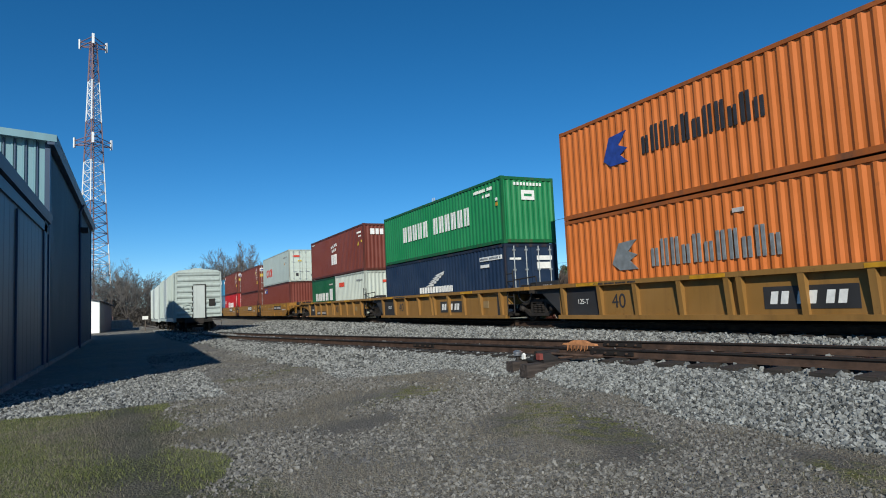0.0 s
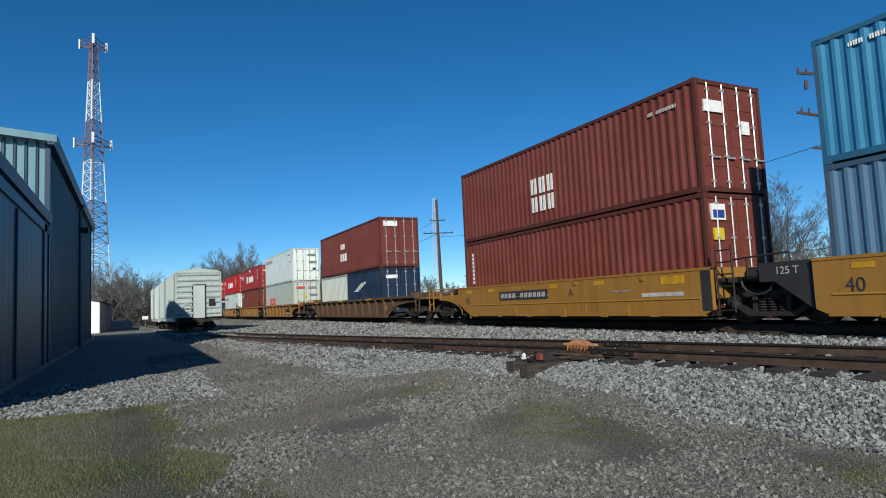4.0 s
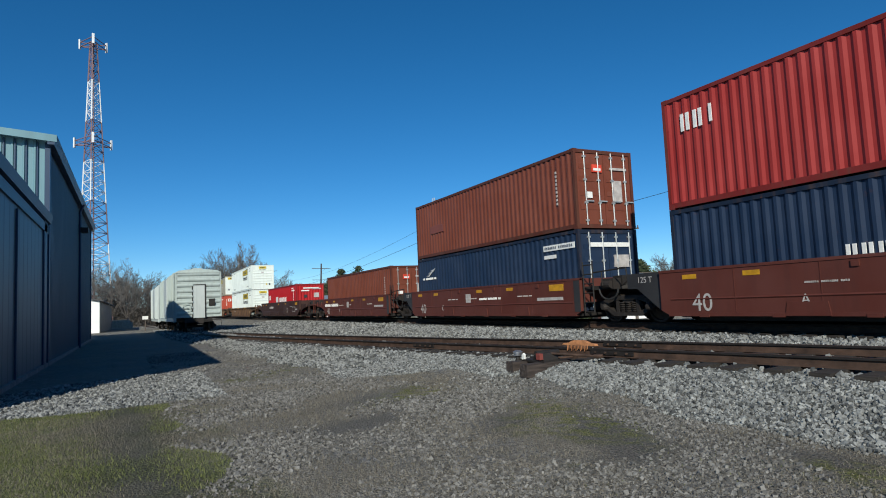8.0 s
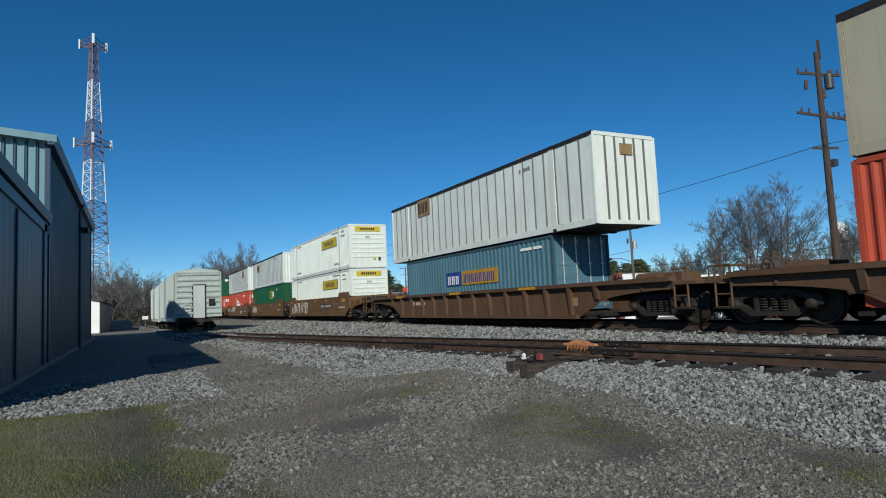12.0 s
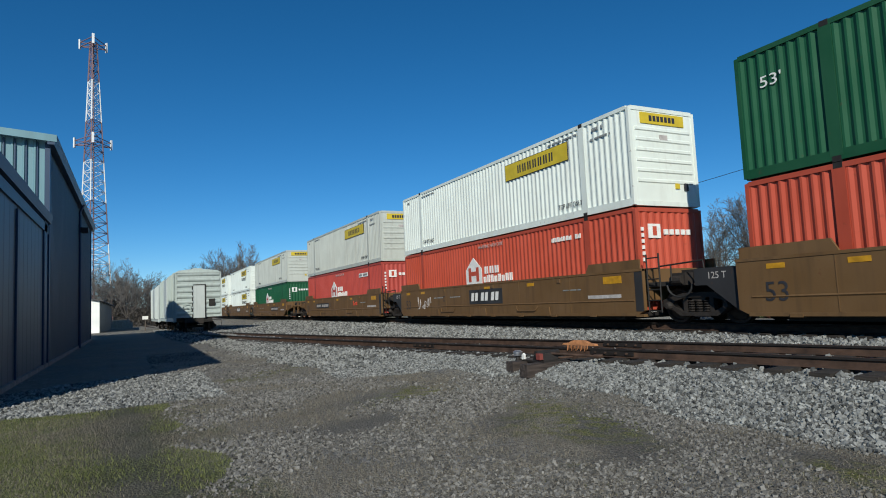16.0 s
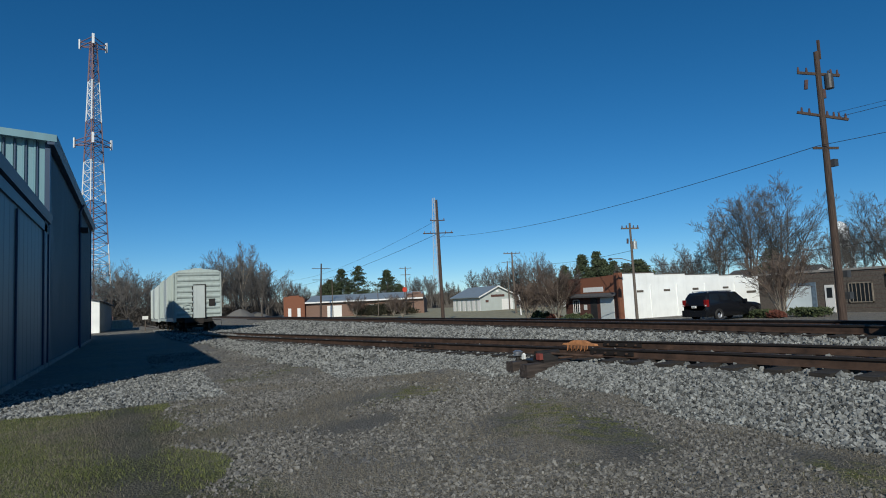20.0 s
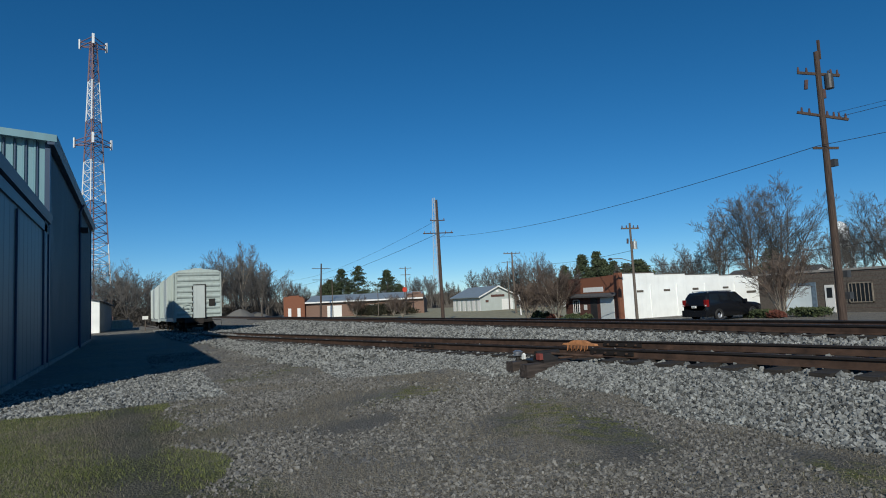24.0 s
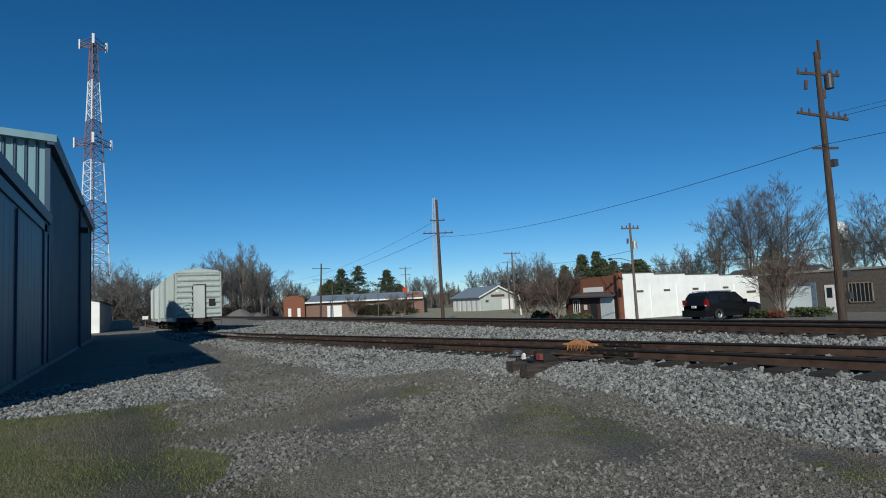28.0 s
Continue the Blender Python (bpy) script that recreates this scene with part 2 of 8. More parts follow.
def ground_material():
    m, n, l, b = material("gravelly_ground", 0.95)
    w = texcoord(n, l, (1, 1, 1), True)
    fine = noise_fac(n, l, w, 42.0, 0.40, 0.62, 8)
    grit = noise_fac(n, l, w, 130.0, 0.35, 0.65, 3)
    mid = noise_fac(n, l, w, 3.2, 0.40, 0.60, 8)
    big = noise_fac(n, l, w, 0.7, 0.40, 0.58, 8)
    fibre = noise_fac(n, l, texcoord(n, l, (1.0, 3.2, 1.0), True), 26.0, 0.40, 0.60, 6)
    vor = n.new("ShaderNodeTexVoronoi")
    vor.inputs["Scale"].default_value = 30.0
    l.new(w, vor.inputs["Vector"])
    chip = n.new("ShaderNodeMapRange")
    chip.inputs["From Max"].default_value = 0.55
    l.new(vor.outputs["Distance"], chip.inputs["Value"])
    tone = n.new("ShaderNodeSeparateXYZ")
    l.new(vor.outputs["Color"], tone.inputs[0])
    dirt = mixed(n, l, fine, (0.075, 0.071, 0.062), (0.30, 0.285, 0.25))
    gravel = mixed(n, l, tone.outputs["X"], (0.070, 0.070, 0.068), (0.37, 0.366, 0.35))
    gravel = mixed(n, l, times(n, l, grit, 0.35), gravel, (0.08, 0.075, 0.068))
    c = mixed(n, l, mid, dirt, gravel)
    straw = mixed(n, l, fibre, (0.090, 0.081, 0.064), (0.37, 0.34, 0.28))
    c = mixed(n, l, times(n, l, big, 0.8), c, straw)
    sep = n.new("ShaderNodeSeparateXYZ")
    l.new(w, sep.inputs[0])
    ragged = noise_fac(n, l, w, 1.6, 0.2, 0.8, 6)

    def curve(sx, sy, off, width, soft):
        """1 within width of the line sx*x + sy*y + off = 0, uneven at its edges."""
        a, k, e, f = (n.new("ShaderNodeMath") for _ in range(4))
        a.operation, a.inputs[1].default_value, a.inputs[2].default_value = "MULTIPLY_ADD", sx, off
        l.new(sep.outputs["X"], a.inputs[0])
        k.operation, k.inputs[1].default_value = "MULTIPLY_ADD", sy
        l.new(sep.outputs["Y"], k.inputs[0]), l.new(a.outputs[0], k.inputs[2])
        e.operation = "ABSOLUTE"
        l.new(k.outputs[0], e.inputs[0])
        f.operation, f.inputs[1].default_value = "MULTIPLY_ADD", -0.9
        l.new(ragged, f.inputs[0]), l.new(e.outputs[0], f.inputs[2])
        r = n.new("ShaderNodeMapRange")
        r.inputs["From Min"].default_value, r.inputs["From Max"].default_value = width - 0.45 + soft, width - 0.45
        l.new(f.outputs[0], r.inputs["Value"])
        return r.outputs["Result"]

    def blot(x, y, rx, ry, turn=0.0):
        """A stain of ragged outline round a place on the ground."""
        mp = n.new("ShaderNodeMapping")
        mp.vector_type = "TEXTURE"
        mp.inputs["Location"].default_value, mp.inputs["Rotation"].default_value, mp.inputs["Scale"].default_value = (x, y, -0.55), (0, 0, radians(turn)), (rx, ry, 30.0)
        l.new(w, mp.inputs["Vector"])
        d = n.new("ShaderNodeVectorMath")
        d.operation = "LENGTH"
        l.new(mp.outputs[0], d.inputs[0])
        f = n.new("ShaderNodeMath")
        f.operation, f.inputs[1].default_value = "MULTIPLY_ADD", -1.5
        l.new(ragged, f.inputs[0]), l.new(d.outputs["Value"], f.inputs[2])
        r = n.new("ShaderNodeMapRange")
        r.inputs["From Min"].default_value, r.inputs["From Max"].default_value = 0.55, -0.25
        l.new(f.outputs[0], r.inputs["Value"])
        return r.outputs["Result"]

    # pale trodden straw beside the ballast
    for spot in ((-13.5, 3.0, 4.5, 1.3, 150), (-4.2, 5.5, 2.2, 0.5, 165), (-20.0, 3.4, 4.0, 0.9, 165)):
        c = mixed(n, l, times(n, l, blot(*spot), 0.8), c, mixed(n, l, fibre, (0.105, 0.092, 0.068), (0.36, 0.325, 0.25)))
    # damp black soil
    damp = mixed(n, l, fine, (0.030, 0.029, 0.027), (0.16, 0.152, 0.135))
    for *spot, k in DAMP:
        c = mixed(n, l, times(n, l, blot(*spot), k), c, damp)
    # moss and low weeds
    moss = mixed(n, l, fine, (0.055, 0.064, 0.016), (0.21, 0.215, 0.06))
    patchy = noise_fac(n, l, w, 5.0, 0.42, 0.60, 5)
    for spot in MOSS:
        c = mixed(n, l, times(n, l, times(n, l, blot(*spot), patchy), 1.0), c, moss)
    # turf with a darker band along it
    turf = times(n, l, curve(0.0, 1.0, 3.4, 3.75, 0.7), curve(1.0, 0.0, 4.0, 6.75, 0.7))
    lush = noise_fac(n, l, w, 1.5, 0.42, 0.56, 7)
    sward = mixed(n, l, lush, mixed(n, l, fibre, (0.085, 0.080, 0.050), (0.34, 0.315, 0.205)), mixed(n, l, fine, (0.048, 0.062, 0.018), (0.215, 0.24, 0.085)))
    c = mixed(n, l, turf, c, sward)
    dark_band = times(n, l, curve(-0.045, 1.0, -0.36, 0.36, 0.6), turf)
    c = mixed(n, l, times(n, l, dark_band, 0.72), c, mixed(n, l, fine, (0.026, 0.024, 0.020), (0.080, 0.074, 0.060)))
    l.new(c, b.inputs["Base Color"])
    add = n.new("ShaderNodeMath")
    l.new(fine, add.inputs[0]), l.new(chip.outputs[0], add.inputs[1])
    bumped(n, l, b, add.outputs[0], 0.8, 0.03)
    return m


GROUND = ground_material()
ground = solid("ground", ground_sheet(), GROUND, "grey gravelly yard ground with worn dead grass", "ground", kind="structure")


# ---- tracks ----
RAIL = plain("rusty_rail_steel", (0.064, 0.036, 0.024), 0.8, 0.1, 5.0, 0.5)
RAILHEAD = plain("oily_dark_rail_head", (0.022, 0.018, 0.016), 0.6, 0.2, 9.0, 0.3)
RAILTOP = plain("polished_rail_head", (0.16, 0.13, 0.12), 0.4, 0.8)
TIE = wood("creosoted_timber", (0.032, 0.027, 0.023), (0.8, 8, 8))
RAIL_PROFILE = ((-0.07, -0.186), (0.07, -0.186), (0.07, -0.172), (0.012, -0.155), (0.009, -0.05), (0.037, -0.038), (0.037, -0.004), (0.028, 0.0), (-0.028, 0.0), (-0.037, -0.004), (-0.037, -0.038), (-0.009, -0.05), (-0.012, -0.155), (-0.07, -0.172))


def rail(name, path, label, low=1.0):
    """A rail of true profile swept along a path of points."""
    s = Shape()
    n = len(RAIL_PROFILE)
    vs = []
    for i, p in enumerate(path):
        a, b = path[max(0, i - 1)], path[min(len(path) - 1, i + 1)]
        d = (Vector(b) - Vector(a)).normalized()
        side = Vector((-d.y, d.x, 0)).normalized()
        vs += [tuple(Vector(p) + side * u + Vector((0, 0, w * low))) for u, w in RAIL_PROFILE]
    fs = [(i * n + j, i * n + (j + 1) % n, (i + 1) * n + (j + 1) % n, (i + 1) * n + j) for i in range(len(path) - 1) for j in range(n)]
    s.add(vs, fs + [tuple(range(n)), tuple(range((len(path) - 1) * n, len(path) * n))])
    me = s.data(name)
    me.materials.append(RAIL)
    me.materials.append(RAILTOP if name == "main_rail" else RAIL)
    me.materials.append(RAILHEAD)
    for k, p in enumerate(me.polygons):
        if k < (len(path) - 1) * n and k % n == 7:
            p.material_index = 1
        elif k < (len(path) - 1) * n and k % n in (4, 5, 6, 8, 9):
            p.material_index = 2
    return tagged(part(name, me, RAIL), label, "rail", "", "structure")


for off in (-0.755, 0.755):
    rail("main_rail", [(x, TRACK_Y + off, 0.0) for x in (-900, -300, -100, -40, 0, 40, 300)], "rusty steel rail of the main line with a worn bright head")
    path = []
    for x in [-200 + 10 * i for i in range(15)] + [-58 + 2 * i for i in range(60)]:
        d = Vector((1, siding_y(x + 0.5) - siding_y(x - 0.5), 0)).normalized()
        path.append((x - d.y * off, siding_y(x) + d.x * off, siding_z(x)))
    rail("siding_rail", path, "brown rusty rail of the yard siding", 0.73)

tie_mesh = Shape().box(-0.115, 0.115, -1.3, 1.3, -0.178, 0.0).data("tie")
tie_mesh.materials.append(TIE)
main_bed = thing("main_track_ties", "dark creosoted timber sleepers under the main line", "sleepers", pose(0, TRACK_Y, 0), kind="structure")
for i in range(160):
    part("tie", tie_mesh, TIE, main_bed, at=pose(-78 + i * 0.53, 0.03 * math.sin(i * 3.1), -0.188, 0, 0, 0.6 * math.sin(i * 1.7)))
side_bed = thing("siding_ties", "dark weathered timber sleepers half buried in pale ballast", "sleepers", pose(0, 0, 0), kind="structure")
for i in range(120):
    x = -56 + i * 0.53
    a = math.degrees(math.atan(siding_y(x + 0.5) - siding_y(x - 0.5)))
    part("tie", tie_mesh, TIE, side_bed, at=pose(x, siding_y(x) + 0.05 * math.sin(i * 2.3), siding_z(x) - 0.138, 0, 0, a + 1.2 * math.sin(i * 1.9)))


# ---- metal shed beside the yard ----
def ribbed_paint(name, colour, rough=0.5):
    m, n, l, b = material(name, rough)
    v = texcoord(n, l, (1, 1, 1), True)
    s = noise_fac(n, l, texcoord(n, l, (2, 2, 0.15), True), 1.2, 0.4, 0.75, 5)
    c = mixed(n, l, times(n, l, s, 0.35), colour, tuple(k * 0.6 for k in colour))
    l.new(c, b.inputs["Base Color"])
    return m


# one blue sheet in two tones: shade and sunlight are in the colours
SHEDSHADE = ribbed_paint("shaded_blue_sheet_steel", (0.066, 0.108, 0.130))
SHEDLIT = ribbed_paint("sunlit_blue_sheet_steel", (0.135, 0.27, 0.315))
SHEDTRIM = ribbed_paint("deep_blue_trim", (0.014, 0.045, 0.10))
SHEDROOF = ribbed_paint("grey_roof_sheet", (0.30, 0.36, 0.38))


def ribbed_wall(x0, x1, y, z0, ztop, out, pitch=0.3, axis="x", depth=0.03):
    """Sheet wall with standing ribs; ztop is a height or a function along the wall."""
    s = Shape()
    n = max(1, int(abs(x1 - x0) / pitch))
    top = ztop if callable(ztop) else (lambda q: ztop)
    for i in range(n):
        a, b = x0 + (x1 - x0) * i / n, x0 + (x1 - x0) * (i + 1) / n
        w = (b - a) * 0.14
        prof = ((a, 0), (b - 2 * w, 0), (b - 1.5 * w, depth), (b - 0.5 * w, depth), (b, 0))
        for (p, dp), (q, dq) in zip(prof, prof[1:]):
            if axis == "x":
                s.add([(p, y + out * dp, z0), (q, y + out * dq, z0), (q, y + out * dq, top(q)), (p, y + out * dp, top(p))], [(0, 1, 2, 3)])
            else:
                s.add([(y + out * dp, p, z0), (y + out * dq, q, z0), (y + out * dq, q, top(q)), (y + out * dp, p, top(p))], [(0, 1, 2, 3)])
    return s


def metal_shed():
    WY, GZ = -2.36, -0.75
    shed = thing("metal_shed", "tall blue sheet-metal warehouse with a lower front wing", "building", pose(0, 0, 0))
    xw, xc, xf = -11.3, -22.2, -43.6
    EH, WH, deep = 6.44, 3.98, 16.0
    slope = 0.09
    core = Shape().box(xf + 0.05, xc - 0.05, WY - deep, WY - 0.03, GZ, EH - 0.15)
    core.prism([(WY - deep, EH - 0.16), (WY - 0.03, EH - 0.16), (WY - deep / 2, EH - 0.16 + slope * deep / 2)], xf + 0.05, xc - 0.05, "x")
    part("inner_wall", core, SHEDSHADE, shed)
    part("side_wall", ribbed_wall(xf, xc, WY, GZ, EH - 0.05, 1, 0.31, "x", 0.016), SHEDSHADE, shed, "blue ribbed wall, coloured dark for its shade")
    part("front_gable", ribbed_wall(WY - deep, WY, xc, WH - 0.4, lambda q: EH - 0.05 + slope * min(WY - q, q - WY + deep), 1, 0.287, "y", 0.035), SHEDLIT, shed, "teal ribbed gable, coloured pale for the sun")
    for k in range(14):
        y = WY - 0.27 - k * 0.287
        part("sheet_seam", Shape().prism([(xc + 0.02, y - 0.02), (xc + 0.055, y - 0.012), (xc + 0.055, y + 0.022), (xc + 0.02, y + 0.03)], WH - 0.3, EH - 0.12 + slope * (WY - y), "z"), SHEDTRIM, shed)
    roof = Shape().prism([(WY + 0.26, EH - 0.02), (WY - deep / 2, EH + slope * (deep / 2 + 0.3)), (WY - deep / 2, EH + slope * (deep / 2 + 0.3) + 0.07), (WY + 0.26, EH + 0.05)], xf - 0.3, xc + 0.3, "x")
    roof.prism([(WY - deep - 0.3, EH - 0.02), (WY - deep / 2, EH + slope * (deep / 2 + 0.3)), (WY - deep / 2, EH + slope * (deep / 2 + 0.3) + 0.07), (WY - deep - 0.3, EH + 0.05)], xf - 0.3, xc + 0.3, "x")
    part("roof", roof, SHEDROOF, shed)
    part("gutter", Shape().prism([(WY + 0.02, EH - 0.22), (WY + 0.20, EH - 0.22), (WY + 0.28, EH + 0.06), (WY + 0.02, EH + 0.06)], xf - 0.3, xc + 0.32, "x"), SHEDTRIM, shed)
    part("gable_trim", Shape().prism([(WY + 0.27, EH - 0.14), (WY - deep / 2, EH + slope * (deep / 2 + 0.3) - 0.12), (WY - deep / 2, EH + slope * (deep / 2 + 0.3) + 0.09), (WY + 0.27, EH + 0.08)], xc + 0.26, xc + 0.34, "x"), SHEDLIT, shed)
    part("corner_trim", Shape().box(xc - 0.22, xc + 0.05, WY - 0.07, WY + 0.07, GZ, EH - 0.1), SHEDTRIM, shed)
    part("corner_trim", Shape().box(xf - 0.05, xf + 0.2, WY - 0.25, WY + 0.06, GZ, EH - 0.1), SHEDTRIM, shed)
    part("downpipe", Shape().tube((-33.9, WY + 0.10, GZ + 0.2), (-33.9, WY + 0.10, EH - 0.5), 0.06).tube((-33.9, WY + 0.1, EH - 0.5), (-33.9, WY + 0.25, EH - 0.15), 0.06), SHEDTRIM, shed)
    lamp = part("wall_lamp", Shape().box(-34.3, -33.8, WY + 0.12, WY + 0.44, 4.95, 5.18).tube((-34.05, WY, 5.3), (-34.05, WY + 0.25, 5.15), 0.03), STEEL, shed, "dark flood lamp on the wall")
    # front wing
    wing = Shape().box(xc + 0.05, xw - 0.05, WY - 9, WY - 0.03, GZ, WH - 0.1)
    wing.prism([(WY - 9, WH - 0.11), (WY - 0.03, WH - 0.11), (WY - 9, WH + 1.2)], xc + 0.05, xw - 0.05, "x")
    part("inner_wall", wing, SHEDSHADE, shed)
    part("side_wall", ribbed_wall(xc + 0.05, xw, WY, GZ, WH - 0.05, 1, 0.62, "x", 0.007), SHEDSHADE, shed, "blue sheet wall of the wing, coloured dark for its shade")
    for x in (-16.6, -21.4):
        part("sliding_door_seam", Shape().box(x, x + 0.10, WY + 0.01, WY + 0.055, GZ, WH - 0.6), SHEDTRIM, shed)
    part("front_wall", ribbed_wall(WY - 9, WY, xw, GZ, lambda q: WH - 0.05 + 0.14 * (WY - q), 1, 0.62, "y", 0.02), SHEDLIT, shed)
    part("wing_roof", Shape().prism([(WY + 0.14, WH - 0.05), (WY - 9.2, WH + 1.28), (WY - 9.2, WH + 1.34), (WY + 0.14, WH + 0.02)], xc + 0.02, xw + 0.3, "x"), SHEDROOF, shed)
    part("wing_gutter", Shape().prism([(WY + 0.02, WH - 0.22), (WY + 0.11, WH - 0.20), (WY + 0.16, WH + 0.04), (WY + 0.02, WH + 0.04)], xc + 0.02, xw + 0.32, "x"), SHEDTRIM, shed)
    part("fascia_board", Shape().box(xc + 0.02, xw, WY + 0.012, WY + 0.05, WH - 0.52, WH - 0.26), SHEDSHADE, shed)
    part("corner_trim", Shape().box(xc + 0.35, xc + 1.0, WY - 0.1, WY + 0.05, GZ, WH - 0.2), SHEDTRIM, shed)
    part("footing", Shape().box(xf, xw, WY - 0.02, WY + 0.07, GZ, -0.44), plain("concrete_footing", (0.22, 0.21, 0.2), 0.9), shed)


metal_shed()


# ---- railway vehicles: bogies ----
def bogie_meshes():
    out = {}
    for k, y0, y1 in (("near", -1.16, -0.98), ("far", 0.98, 1.16)):
        s = Shape()
        # casting with two openings beside the springs, made of struts
        s.prism([(-1.12, 0.44), (-1.10, 0.62), (-0.45, 0.78), (0.45, 0.78), (1.10, 0.62), (1.12, 0.44), (0.86, 0.42), (0.72, 0.58), (0.40, 0.66), (-0.40, 0.66), (-0.72, 0.58), (-0.86, 0.42)], y0, y1, "y")
        s.prism([(-0.98, 0.46), (-0.80, 0.46), (-0.44, 0.30), (0.44, 0.30), (0.80, 0.46), (0.98, 0.46), (0.56, 0.20), (-0.56, 0.20)], y0, y1, "y")
        for x in (-0.46, 0.34):
            s.box(x, x + 0.12, y0 + 0.02, y1 - 0.02, 0.28, 0.68)
        out["frame_" + k] = s.data("side_frame")
        sp = Shape()
        for x in (-0.24, 0.0, 0.24):
            for j in range(5):
                sp.lathe([(0.085, 0), (0.105, 0.02), (0.085, 0.04)], (x, (y0 + y1) / 2, 0.31 + j * 0.06), "z", 10)
        out["spring_" + k] = sp.data("spring_group")
        yc = y0 - 0.05 if k == "near" else y1 + 0.05
        cp = Shape().lathe([(0.0, -0.09 if k == "near" else 0.09), (0.07, -0.08 if k == "near" else 0.08), (0.11, 0.0), (0.12, 0.12 if k == "near" else -0.12)], (0, yc, 0.46), "y", 12)
        out["cap_" + k] = cp.data("bearing_cap")
    w = Shape()
    for sgn in (-1, 1):
        y = 0.755 * sgn
        w.lathe([(0.09, y - 0.09 * sgn), (0.14, y - 0.07 * sgn), (0.18, y - 0.02 * sgn), (0.36, y + 0.00 * sgn), (0.385, y - 0.07 * sgn), (0.475, y - 0.07 * sgn), (0.475, y - 0.045 * sgn), (0.455, y - 0.035 * sgn), (0.45, y + 0.065 * sgn), (0.385, y + 0.065 * sgn), (0.36, y + 0.03 * sgn), (0.20, y + 0.05 * sgn), (0.14, y + 0.09 * sgn), (0.0, y + 0.09 * sgn)], (0, 0, 0), "y", 28)
    w.tube((0, -0.95, 0), (0, 0.95, 0), 0.085, n=12)
    out["wheelset"] = w.data("wheelset")
    out["bolster"] = Shape().box(-0.2, 0.2, -1.12, 1.12, 0.58, 0.76).tube((0, 0, 0.72), (0, 0, 0.92), 0.22, n=14).box(-0.95, 0.95, -0.05, 0.05, 0.40, 0.46).data("bolster")
    return out


BOGIE = bogie_meshes()
WHEELSETS = []


def bogie(parent, x, spin=True):
    b = part("bogie", BOGIE["bolster"], GREASE, parent, "grimy cast-steel bogie", pose(x, 0, 0))
    part("side_frame", BOGIE["frame_near"], GREASE, b)
    part("side_frame", BOGIE["frame_far"], GREASE, b)
    part("spring_group", BOGIE["spring_near"], GREASE, b)
    part("spring_group", BOGIE["spring_far"], GREASE, b)
    for dx in (-0.89, 0.89):
        part("bearing_cap", BOGIE["cap_near"], GREASE, b, at=pose(dx, 0, 0))
        part("bearing_cap", BOGIE["cap_far"], GREASE, b, at=pose(dx, 0, 0))
    for dx in (-0.89, 0.89):
        w = part("wheelset", BOGIE["wheelset"], WHEEL, b, at=pose(dx, 0, 0.455))
        if spin:
            WHEELSETS.append((w, dx, parent, x))
    return b


# ---- containers ----
FRAMES = {}


def worn_frame(mat, long=False):
    """The darker, rustier paint of a container's rails and posts."""
    key = (mat.name, long)
    if key not in FRAMES:
        pale = mat in (WHITE, SOOTWHITE, OLDWHITE, PALE, PALEGREY, BEIGE)
        b = PAINTED[mat.name]
        k = (0.94 if pale else 0.85) if long else (0.75 if pale else 0.55)
        FRAMES[key] = paint("worn_" + mat.name, tuple(c * k for c in b), 0.3 if long else 0.7, 0.6, 0.4 if long else 0.75, None if long else (0.10, 0.06, 0.04))
    return FRAMES[key]


def bars(parent, x, z, w, h, n, mat, y=-1.225, gap=0.25, name="lettering", vary=0.0, label=""):
    """A word as plain bars, x and z at its left lower corner: one bar to a large letter, a few for small print."""
    if h > 0.24:
        p = w / n
        for i in range(n):
            top = h * (1 - vary * ((i * 7 + 3) % 5 > 2))
            cell = Shape()
            for a, b in (((0.02, 0.26), (0.44, 0.68)) if n > 1 else ((0.0, 0.32), (0.58, 0.90))):
                cell.box(x + (i + a) * p, x + (i + b) * p, y - 0.006, y + 0.02, z, z + top)
            part(name, cell, mat, parent, label)
        return
    m = max(2, round(w / (h * 0.85)))
    p = w / m
    s = Shape()
    for i in range(m):
        if (i * 5 + n) % 9:
            s.box(x + i * p, x + (i + 0.24) * p, y - 0.006, y + 0.02, z + h * 0.1, z + h * (0.9 if i % 3 else 0.75))
            s.box(x + (i + 0.42) * p, x + (i + 0.66) * p, y - 0.006, y + 0.02, z + h * 0.1, z + h * 0.9)
    tagged(part("small_print", s, mat, parent), kind="stuff")


def plate(parent, x0, x1, z0, z1, mat, y=-1.225, name="panel_marking", label=""):
    return part(name, Shape().box(x0, x1, y - 0.004, y + 0.02, z0, z1), mat, parent, label)


def words(parent, text, x, z, h, mat, y=-1.232, width=None, name="lettering", end=False):
    """Readable words centred at x, z on the near side (or on the +x end, where x runs across)."""
    me = text_mesh(text, h)
    if width:
        xs = [v.co.x for v in me.vertices]
        me.transform(Matrix.Diagonal((width / (max(xs) - min(xs)), 1, 1, 1)))
    at = pose(x, y, z) if not end else pose(y, x, z, 0, 0, 90)
    return tagged(part(name, me, mat, parent, at=at), kind="stuff")


def corrugated(x0, x1, z0, z1, y, out, pitch, depth, flat=0.25):
    """Pressed steel wall along x: flats, slopes and recesses."""
    n = max(2, round((x1 - x0) / pitch))
    p = (x1 - x0) / n
    pts = [(x0, 0)]
    for i in range(n):
        a = x0 + i * p
        pts += [(a + p * flat, 0), (a + p * 0.5, -depth), (a + p * (0.5 + flat), -depth), (a + p, 0)]
    s = Shape()
    vs = [(px, y + out * d, z0) for px, d in pts] + [(px, y + out * d, z1) for px, d in pts]
    k = len(pts)
    return s.add(vs, [(i, i + 1, k + i + 1, k + i) for i in range(k - 1)])


